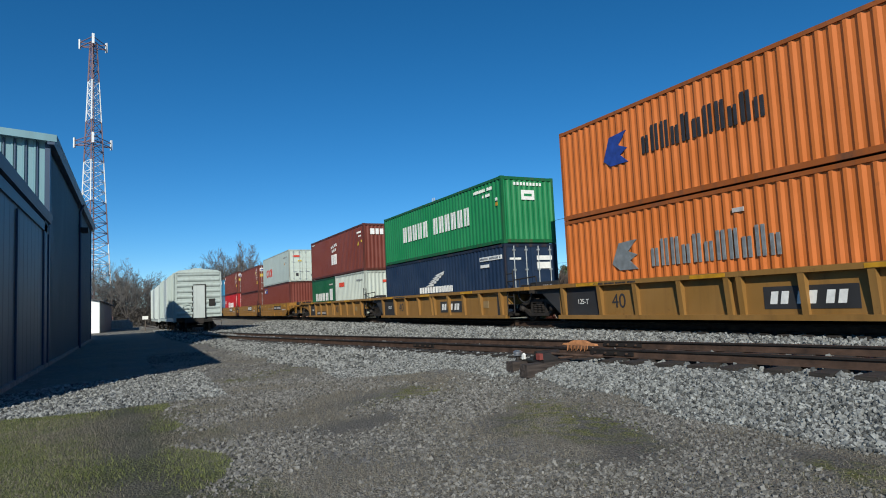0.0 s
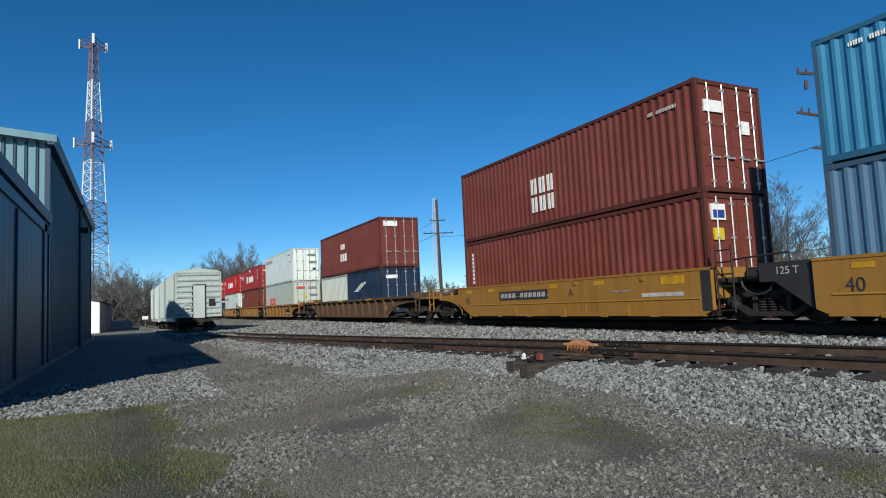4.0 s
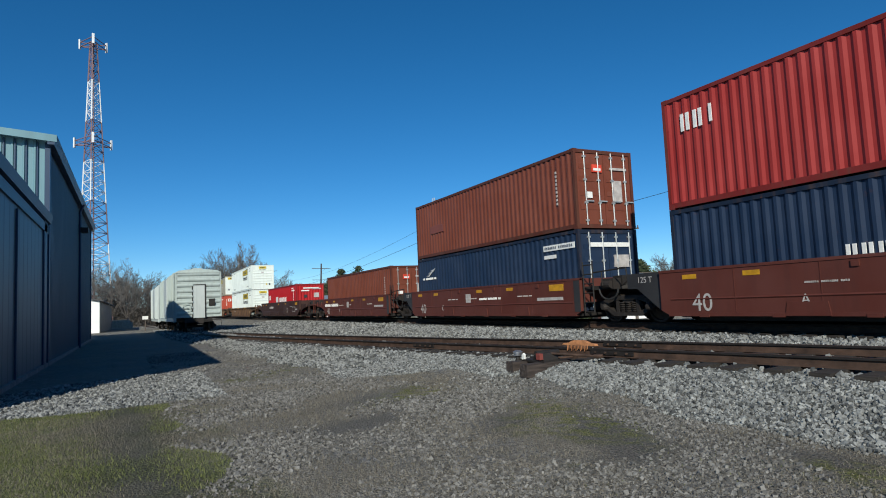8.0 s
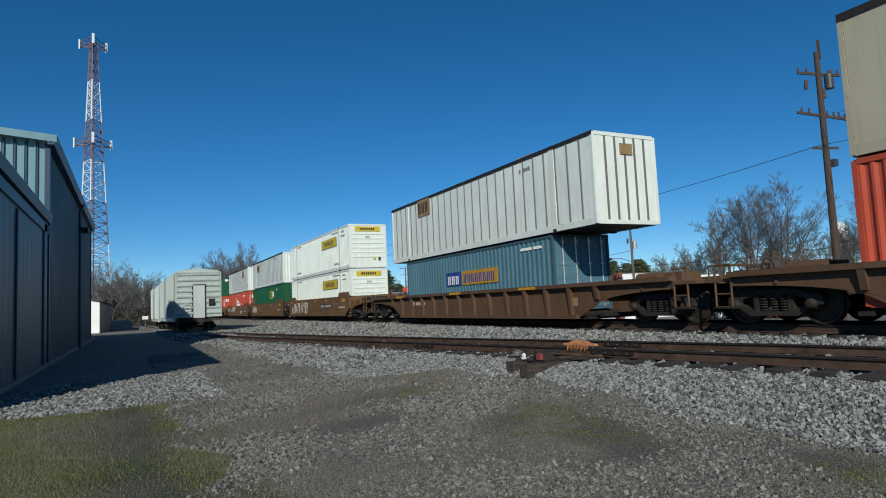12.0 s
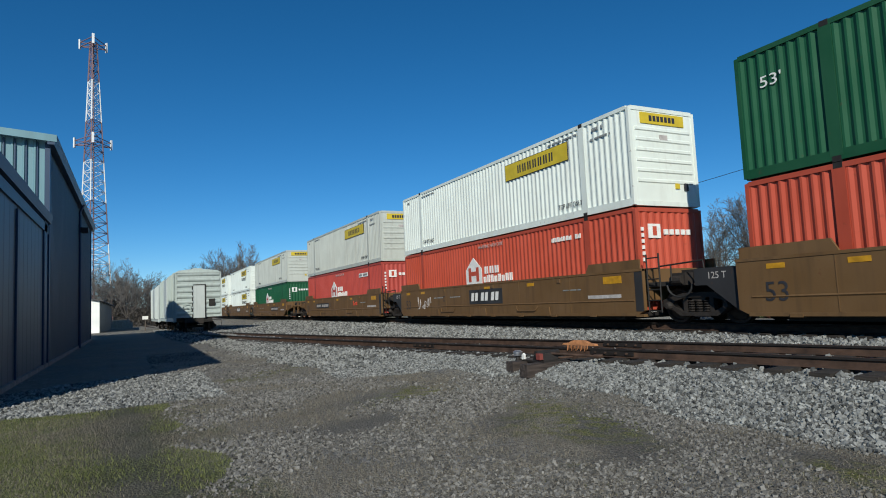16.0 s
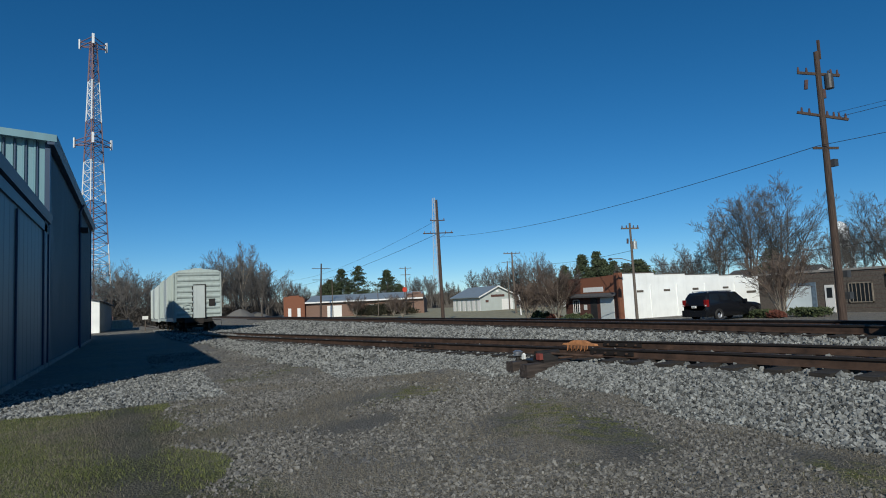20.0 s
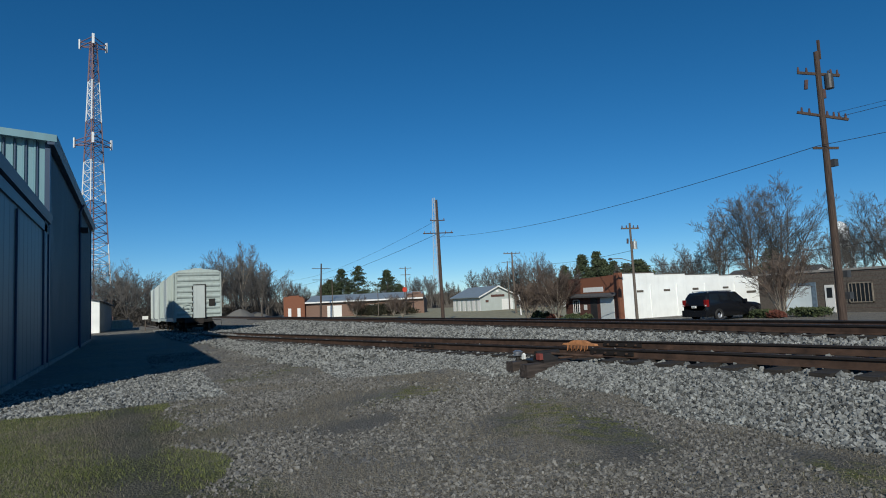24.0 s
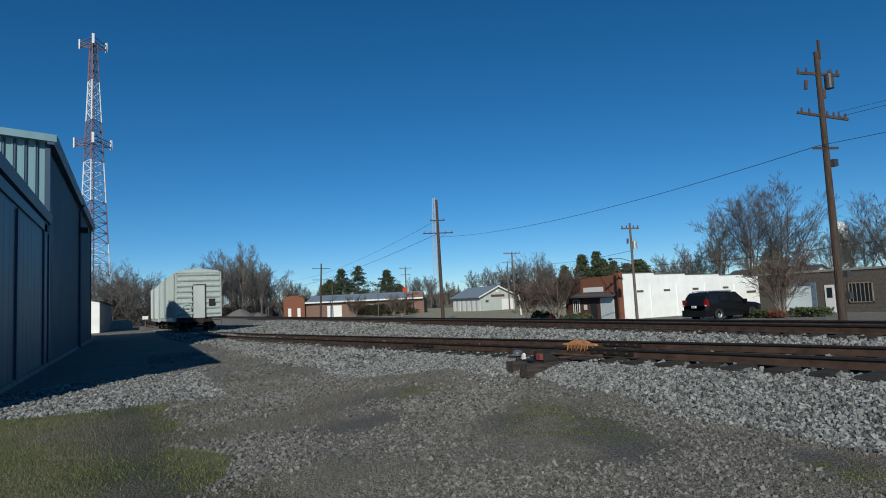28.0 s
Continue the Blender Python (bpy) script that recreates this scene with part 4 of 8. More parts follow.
BOX["C"] = stack(-67.38, ("maroon container with a small blue sign", L40, HC, MAROON, "corr", "corr"), ("pale refrigerated container with large red lettering", L40, HC, PALE, "flat", "door"))
BOX["P"] = stack(-82.78, ("plain maroon container in the well", L40, ST, MAROON, "corr", "door"), ("maroon container with small signs on its doors", L40, HC, MAROON, "corr", "door"))
BOX["R"] = stack(-98.33, ("bright red container with white lettering in the well", L40, HC, RED, "corr", "door"), ("maroon container with yellow stickers", L40, HC, MAROON, "corr", "door"))
BOX["H"] = stack(-113.65, ("slate blue container without lettering", L40, HC, SLATE, "corr", "door"), ("azure blue container with white lettering", L40, ST, BLUE, "corr", "door"))
BOX["M"] = stack(-128.79, ("plain maroon container with door signs", L40, HC, MAROON, "corr", "door"), ("maroon container with white stacked lettering", L40, HC, MAROON, "corr", "door"))
BOX["Y"] = stack(-150.9, ("short pale grey container", L20, ST, PALEGREY, "corr", "door"), None)
y1 = container("short navy container with white emblem", -150.9 + 6.13, Z0, L20, ST, NAVY, "corr", "door")
y2 = container("maroon container with white lettering and doors", -150.9, Z0 + ST + 0.012, L40, HC, MAROON, "corr", "door")
BOX["Y"] = [BOX["Y"][0], y1, y2]
BOX["a"] = stack(-172.38, ("pale grey refrigerated container with red lettering", L40, HC, PALEGREY, "flat", "door"), ("white refrigerated container with dark lettering", L40, HC, WHITE, "flat", "door"))
BOX["b"] = stack(-188.29, ("maroon container with a small blue sign in the well", L40, HC, MAROON, "corr", "door"), ("faded red container with white lettering", L40, ST, ROSE, "corr", "door"))
BOX["c"] = stack(-204.57, ("white refrigerated container with soot marks", L40, HC, SOOTWHITE, "flat", "door"), ("bright red container with white lettering on top", L40, ST, RED, "corr", "door"))
BOX["d"] = stack(-224.40, ("navy blue container with white wing emblem", L40, ST, NAVY, "corr", "corr"), ("scarlet container with white letters", L40, HC, SCARLET, "corr", "door"))
BOX["e"] = stack(-240.30, ("navy blue container with small white emblem", L40, ST, NAVY, "corr", "door"), ("brown container with a red door sign", L40, ST, BROWN, "corr", "door"))
BOX["f"] = stack(-256.10, ("brown container alone in its well", L40, ST, BROWN, "corr", "door"), None)
BOX["g"] = stack(-277.82, ("red container with white lettering alone in a long well", L40, ST, RED, "corr", "corr"), None)
BOX["h"] = stack(-303.46, ("long white container with yellow banner in the well", L53, HC, WHITE, "corr", "ribs"), ("long white container with yellow banner on top", L53, HC, WHITE, "corr", "ribs"))
BOX["i"] = stack(-326.97, ("long coral red container with white house emblem", L53, HC, CORAL, "corr", "corr"), ("long beige sheet-sided container with yellow banner", L53, HC, BEIGE, "wide", "plain"))
BOX["j"] = stack(-350.44, ("teal grey container with orange and blue panel", L40, ST, TEALC, "corr", "door", 1.6), ("long white container with upright grey posts", L53, HC, WHITE, "posts", "posts"))
BOX["k"] = stack(-374.04, ("long white container with yellow banner in the well", L53, HC, WHITE, "corr", "ribs"), ("long white container with yellow banner on top", L53, HC, WHITE, "corr", "ribs"))
BOX["X"] = stack(-393.60, ("long dark green container with yellow sign", L53, HC, HUBGREEN, "corr", "ribs"), ("long white container with grey sign and posts", L53, HC, WHITE, "posts", "plain"))
BOX["l"] = stack(-413.19, ("long coral red container with white house emblem", L53, HC, CORAL, "corr", "corr"), ("long stained white container with tan sign", L53, HC, WHITE, "posts", "plain"))
BOX["m"] = stack(-436.95, ("long coral red container with white house emblem", L53, HC, CORAL, "corr", "corr"), ("long dark green container with white hexagon emblem", L53, HC, HUBGREEN, "corr", "ribs"))
BOX["n"] = stack(-456.53, ("long coral red container with white house emblem", L53, HC, CORAL, "corr", "corr"), ("long white container with yellow banner", L53, HC, WHITE, "corr", "ribs"))
BOX["o"] = stack(-476.07, ("long pinkish red container with house emblem", L53, HC, HUBRED, "corr", "corr"), ("long greyed white container with yellow banner", L53, HC, OLDWHITE, "corr", "ribs"))
BOX["p"] = stack(-499.74, ("long dark green container with house emblem", L53, HC, HUBGREEN, "corr", "corr"), ("long greyed white container with yellow banner and dirty end", L53, HC, OLDWHITE, "corr", "ribs"))
BOX["q"] = stack(-519.35, ("long white container with yellow banner in the well", L53, HC, WHITE, "corr", "ribs"), ("long white container with yellow banner on top", L53, HC, WHITE, "corr", "ribs"))
BOX["r"] = stack(-538.78, ("long white container at the train's end, in the well", L53, HC, WHITE, "corr", "ribs"), ("long white container at the train's end, on top", L53, HC, WHITE, "corr", "ribs"))


# ---- stones ----
def stone_field(name, label, xy, z, size, mat, seed, sink=0.15, proud=0.6):
    """Broken stones, each a skewed block of its own, in one sheet of stuff."""
    rng = np.random.default_rng(seed)
    n = len(xy)
    corner = np.array([(x, y, w) for w in (-1, 1) for x, y in ((-1, -1), (1, -1), (1, 1), (-1, 1))], float)
    v = corner[None] * (1 + rng.uniform(-0.45, 0.25, (n, 8, 3)))
    v = v * (size[:, None, None] * rng.uniform(0.38, 1.2, (n, 1, 3)) * 0.5)
    q = rng.normal(size=(n, 4))
    q /= np.linalg.norm(q, axis=1)[:, None]
    w, x, y, k = q.T
    rot = np.stack([1 - 2 * (y * y + k * k), 2 * (x * y - k * w), 2 * (x * k + y * w), 2 * (x * y + k * w), 1 - 2 * (x * x + k * k), 2 * (y * k - x * w), 2 * (x * k - y * w), 2 * (y * k + x * w), 1 - 2 * (x * x + y * y)], 1).reshape(n, 3, 3)
    v = np.einsum("nij,nkj->nki", rot, v)
    v += np.stack([xy[:, 0], xy[:, 1], z + size * rng.uniform(-sink, proud, n)], 1)[:, None]
    quads = np.array([(3, 2, 1, 0), (4, 5, 6, 7), (0, 1, 5, 4), (1, 2, 6, 5), (2, 3, 7, 6), (3, 0, 4, 7)])
    f = (quads[None] + 8 * np.arange(n)[:, None, None]).reshape(-1, 4)
    me = bpy.data.meshes.new(name)
    me.vertices.add(8 * n)
    me.vertices.foreach_set("co", v.astype(np.float32).ravel())
    me.loops.add(4 * len(f))
    me.loops.foreach_set("vertex_index", f.astype(np.int32).ravel())
    me.polygons.add(len(f))
    me.polygons.foreach_set("loop_start", np.arange(0, 4 * len(f), 4, dtype=np.int32))
    me.update(calc_edges=True)
    me.shade_flat()
    return solid(name, me, mat, label, "gravel", kind="stuff")


def stone_material(name, dark, light):
    m, n, l, b = material(name, 0.9)
    g = n.new("ShaderNodeNewGeometry")
    c = mixed(n, l, g.outputs["Random Per Island"], dark, light)
    f = noise_fac(n, l, texcoord(n, l, (1, 1, 1), True), 60.0, 0.3, 0.7, 3)
    c = mixed(n, l, times(n, l, f, 0.4), c, tuple(k * 0.6 for k in dark))
    l.new(c, b.inputs["Base Color"])
    return m


BALLAST = stone_material("pale_granite_ballast", (0.045, 0.048, 0.048), (0.40, 0.41, 0.395))
PEBBLE = stone_material("mixed_gravel", (0.055, 0.053, 0.049), (0.285, 0.278, 0.26))
NX, NY = np.linspace(-62, 6, 220), np.linspace(-6, 14, 70)
PATCH = np.array([[noise.noise(Vector((a * 0.7, b * 0.7, 2.0))) for b in NY] for a in NX])


def _gz(x, y):
    return sampled(*GRID[0], x, y)


def _sy(x):
    xs, ys = zip(*SIDING)
    return sum(np.interp(x + d, xs, ys) for d in (-3, -1.5, 0, 1.5, 3)) / 5


def scatter(seed, n, x0, x1, y0, y1, keep):
    rng = np.random.default_rng(seed)
    p = np.stack([rng.uniform(x0, x1, n), rng.uniform(y0, y1, n)], 1)
    edge = sampled(NX, NY, PATCH, p[:, 0], p[:, 1])
    return p[keep(p[:, 0], p[:, 1], edge, rng.uniform(0, 1, n))]


def stained(x, y, spots):
    """How deep a place lies within the ground's stains: 1 at the middle of one, 0 outside."""
    best = np.zeros_like(x)
    for cx, cy, rx, ry, turn in (q[:5] for q in spots):
        c, k = math.cos(radians(turn)), math.sin(radians(turn))
        u, v = ((x - cx) * c + (y - cy) * k) / rx, ((y - cy) * c - (x - cx) * k) / ry
        best = np.maximum(best, 1 - 0.9 * np.sqrt(u * u + v * v))
    return best


def off_ties(x, first, d=0.0):
    """Between sleepers, not on one; d is the distance from the siding's centre line."""
    x = x + d * (_sy(x + 0.5) - _sy(x - 0.5))
    return np.abs((x - first + 0.265) % 0.53 - 0.265) > 0.15


def on_ballast(x, y, e, r):
    d = y - _sy(x)
    toe = np.interp(x, (-60, -22, -16, -11.6, -10.6, -8.5, -6.5, -5.5, -4.3, -3.2), (2.5, 2.7, 3.4, 3.5, 2.3, 2.1, 2.45, 2.5, 2.8, 3.1)) + 0.45 * e
    return (d > -toe) & (y < TRACK_Y - 0.85) & (r < np.where(d < -2.2, 0.85, 1.0)) & ((np.abs(d) > 1.36) | (off_ties(x, -56, d) & (r < 0.9)) | (r < 0.05)) & ((y < TRACK_Y - 1.36) | off_ties(x, -78)) & ~((np.abs(np.abs(d) - 0.755) < 0.10))


def near_shoulder(x, y, e, r):
    return on_ballast(x, y, e, r) & (y - _sy(x) < -1.2)


def track_space(x, y, e, r):
    return on_ballast(x, y, e, r) & (y - _sy(x) > -1.2)


for seed, n, x0, x1, y0, y1, s0, s1, keep in ((1, 230000, -13, 3, 3.4, 8.6, 0.017, 0.048, near_shoulder), (11, 40000, -13, 4, 5.0, 12.9, 0.04, 0.08, track_space), (2, 60000, -28, -13, 2.5, 12.9, 0.035, 0.08, on_ballast), (3, 30000, -60, -28, 1.6, 12.9, 0.06, 0.12, on_ballast)):
    xy = scatter(seed, n, x0, x1, y0, y1, keep)
    z = _gz(xy[:, 0], xy[:, 1])
    stone_field("ballast", "pale grey broken granite ballast along the tracks", xy, z, np.random.default_rng(seed + 50).uniform(s0, s1, len(xy)), BALLAST, seed)


def between_ties(x, y, e, r):
    d = y - _sy(x)
    return (d > -1.5) & (d < -0.86) & off_ties(x, -56, d)


xy = scatter(12, 130000, -42, -9, 2.4, 8.0, between_ties)
stone_field("ballast", "pale granite ballast packed between the sleepers", xy, _gz(xy[:, 0], xy[:, 1]), np.random.default_rng(62).uniform(0.03, 0.055, len(xy)), BALLAST, 12)


def open_yard(x, y, e, r):
    """Yard ground between the turf, the gravel strip and the ballast."""
    grass = (x > -10.9 + 0.5 * e) & (y < 0.42 + 0.5 * e)
    wet = stained(x, y, DAMP + MOSS[:4])
    return (y < _sy(x) - 2.0) & ~grass & (r > 0.8 * wet) & (r < 0.36 + 1.4 * e + 0.15 * (np.sin(x * 0.9 + y * 2.1) > 0.2))


for seed, n, x0, x1, y0, y1, s0, s1 in ((4, 60000, -6.5, -1.0, 0.2, 6.0, 0.090, 0.19), (14, 52000, -12.5, -6.5, 0.2, 6.0, 0.11, 0.205), (24, 26000, -24, -12.5, 0.4, 6.0, 0.12, 0.21)):
    xy = scatter(seed, n, x0, x1, y0, y1, open_yard)
    stone_field("loose_gravel", "loose grey-brown gravel trodden into the yard", xy, _gz(xy[:, 0], xy[:, 1]), np.random.default_rng(seed + 50).uniform(s0, s1, len(xy)) ** 2, PEBBLE, seed, 0.30, 0.30)
xy = scatter(6, 40000, -22, -7, 0.5, 6.5, lambda x, y, e, r: (y < _sy(x) - 1.9) & (y > _sy(x) - 3.3 + 0.9 * e) & (r < 0.22 + 0.7 * e))
stone_field("loose_gravel", "thin pale gravel spread beside the siding", xy, _gz(xy[:, 0], xy[:, 1]), np.random.default_rng(56).uniform(0.018, 0.040, len(xy)), BALLAST, 6, 0.3, 0.2)
xy = scatter(5, 30000, -17.0, -10.4, -2.3, 1.4, lambda x, y, e, r: (x < -10.95 + 0.5 * e) & (x + 0.45 * y > -15.6 + 0.8 * e) & (r < 1.1 - 0.6 * np.maximum(0, y - 0.2)))
stone_field("gravel_strip", "pale gravel strip along the shed wall", xy, _gz(xy[:, 0], xy[:, 1]), np.random.default_rng(55).uniform(0.025, 0.058, len(xy)), BALLAST, 5)


# ---- grass ----
def blades(name, label, xy, h, mat, seed, wide=0.006):
    rng = np.random.default_rng(seed)
    n = len(xy)
    a = rng.uniform(0, 2 * math.pi, n)
    hh = h * rng.uniform(0.5, 1.3, n)
    d = np.stack([np.cos(a), np.sin(a)], 1)
    lean = np.stack([np.cos(a * 3.7), np.sin(a * 3.7)], 1) * (hh * rng.uniform(0.3, 1.1, n))[:, None]
    z = _gz(xy[:, 0], xy[:, 1])
    p0 = np.concatenate([xy - d * wide, z[:, None] - 0.005], 1)
    p1 = np.concatenate([xy + d * wide, z[:, None] - 0.005], 1)
    p2 = np.concatenate([xy + lean, (z + hh)[:, None]], 1)
    v = np.stack([p0, p1, p2], 1).reshape(-1, 3)
    me = bpy.data.meshes.new(name)
    me.vertices.add(3 * n)
    me.vertices.foreach_set("co", v.astype(np.float32).ravel())
    me.loops.add(3 * n)
    me.loops.foreach_set("vertex_index", np.arange(3 * n, dtype=np.int32))
    me.polygons.add(n)
    me.polygons.foreach_set("loop_start", np.arange(0, 3 * n, 3, dtype=np.int32))
    me.update(calc_edges=True)
    return solid(name, me, mat, label, "grass", kind="stuff")


GRASS = stone_material("winter_grass", (0.05, 0.068, 0.017), (0.23, 0.25, 0.085))
STRAW = stone_material("dead_grass", (0.075, 0.066, 0.050), (0.28, 0.255, 0.20))
def on_turf(x, y, e):
    return (x > -10.9 + 0.5 * e) & (y < 0.42 + 0.5 * e)


def in_dark_band(x, y):
    return np.exp(-((y - 0.045 * x - 0.36) / 0.30) ** 2)


xy = scatter(7, 120000, -12.0, -3.0, -4.0, 1.0, lambda x, y, e, r: on_turf(x, y, e) & (r < 0.75 + 1.2 * e - 0.9 * in_dark_band(x, y)))
blades("grass", "patchy short winter grass, partly yellowed", xy, 0.030, GRASS, 7, 0.0035)
xy = scatter(17, 100000, -12.0, -3.0, -4.0, 1.0, lambda x, y, e, r: on_turf(x, y, e) & (r < 0.7 - 1.2 * e - 0.7 * in_dark_band(x, y)))
blades("dead_grass", "yellowed dead grass among the green", xy, 0.028, STRAW, 17, 0.003)
xy = scatter(8, 170000, -12, -1.2, 0.2, 6.6, lambda x, y, e, r: (y < _sy(x) - 2.4) & ~on_turf(x, y, e) & (r > 0.8 * stained(x, y, DAMP)) & (r < 0.50 - 1.2 * e))
blades("dead_grass", "flattened dead grass in the gravel", xy, 0.026, STRAW, 8, 0.0032)
xy = scatter(9, 14000, -10.0, -2.2, 2.6, 5.2, lambda x, y, e, r: (r < 0.9 * stained(x, y, MOSS) + 0.5 * e))
blades("grass_tufts", "low green tufts in the damp strip", xy, 0.018, GRASS, 9, 0.0035)

# ---- switch stand on its long ties ----
IRON = plain("oily_black_iron", (0.03, 0.027, 0.025), 0.55, 0.3)


HEADWOOD = wood("oiled_switch_timber", (0.055, 0.042, 0.036), (8, 0.8, 8))
FADEDRED = plain("faded_red_paint_chip", (0.22, 0.05, 0.04), 0.7)


def switch_stand():
    s = thing("switch_stand", "low ground-throw switch stand on two long dark timbers", "switch stand", pose(-8.45, 0.0, -0.02))
    for dx, y0, name in ((-0.36, 5.62, "head_block"), (0.16, 5.55, "head_block")):
        part(name, Shape().box(dx - 0.10, dx + 0.10, y0, 7.3, -0.40, -0.19), HEADWOOD, s)
    part("base_plate", Shape().box(-0.44, 0.24, 5.9, 6.5, -0.20, -0.17), IRON, s)
    part("gear_case", Shape().prism([(-0.14, -0.17), (0.16, -0.17), (0.12, -0.05), (-0.08, -0.03)], 5.95, 6.25, "y").tube((0.02, 5.9, -0.06), (0.02, 6.35, -0.06), 0.05, n=10), IRON, s)
    part("throw_lever", Shape().tube((0.02, 6.1, -0.06), (0.75, 6.5, -0.10), 0.02, n=8).tube((0.75, 6.5, -0.10), (0.88, 6.56, -0.10), 0.03, n=8), RAIL, s)
    part("lamp_post", Shape().tube((-0.54, 5.92, -0.2), (-0.54, 5.92, -0.10), 0.045, n=10), IRON, s)
    part("reflector_cap", Shape().lathe([(0.0, 0.075), (0.05, 0.07), (0.085, 0.045), (0.085, 0.025), (0.05, 0.0), (0.08, -0.015), (0.0, -0.02)], (-0.54, 5.92, -0.10), "z", 14), plain("dull_silver_cap", (0.45, 0.45, 0.46), 0.35, 0.8), s, "silver cap")
    part("padlock_tag", Shape().prism([(-0.33, -0.17), (-0.28, -0.16), (-0.27, -0.09), (-0.30, -0.06), (-0.34, -0.10)], 5.86, 5.90, "y"), MARKWHITE, s, "white tag")
    part("red_target", Shape().box(0.05, 0.15, 5.88, 5.95, -0.15, -0.05), FADEDRED, s, "faded red target")
    part("connecting_rod", Shape().tube((0.05, 6.2, -0.16), (0.1, 7.4, -0.16), 0.022, n=8).box(-0.1, 0.22, 6.6, 6.8, -0.20, -0.14), RAIL, s)


switch_stand()
RUSTORANGE = plain("bright_orange_rust", (0.42, 0.18, 0.075), 0.9, 0, 12, 0.35)
rs = Shape().prism([(-0.38, 0.0), (-0.36, 0.025), (-0.22, 0.04), (-0.15, 0.07), (-0.08, 0.085), (0.10, 0.085), (0.17, 0.065), (0.24, 0.04), (0.37, 0.03), (0.39, 0.0)], -0.06, 0.03, "y")
for k in range(15):
    rs.box(-0.26 + k * 0.034, -0.254 + k * 0.034, -0.062, -0.052, -0.10 + 0.02 * (k % 3), 0.0)
solid("rail_lubricator", rs, RUSTORANGE, "orange rust-stained greasing block on the siding rail", "rail fitting", pose(-8.62, siding_y(-8.62) - 0.755, -0.02, 0, 0, 7))
part_bar = thing("joint_bar", "bolted steel joint bar on the siding rail", "rail fitting", pose(-7.9, siding_y(-7.9) - 0.80, siding_z(-7.9), 0, 0, 7))
part("bar", Shape().box(-0.45, 0.45, -0.012, 0.012, -0.105, -0.035), RAILHEAD, part_bar)
for k in range(4):
    part("bolt", Shape().tube((-0.33 + 0.22 * k, -0.04, -0.07), (-0.33 + 0.22 * k, 0, -0.07), 0.02, n=6), RAIL, part_bar)


copy_thing(part_bar, pose(-13.6, siding_y(-13.6) - 0.80, siding_z(-13.6), 0, 0, 8))
copy_thing(part_bar, pose(-9.1, siding_y(-9.1) + 0.71, siding_z(-9.1), 0, 0, 7.5))


# ---- parked boxcars ----
CREAM = paint("pale_grey_boxcar_paint", (0.40, 0.465, 0.445), 0.5, 0.55, 0.2, (0.26, 0.27, 0.26))
CREAM2 = paint("whitish_boxcar_paint", (0.47, 0.52, 0.51), 0.45, 0.55, 0.2)


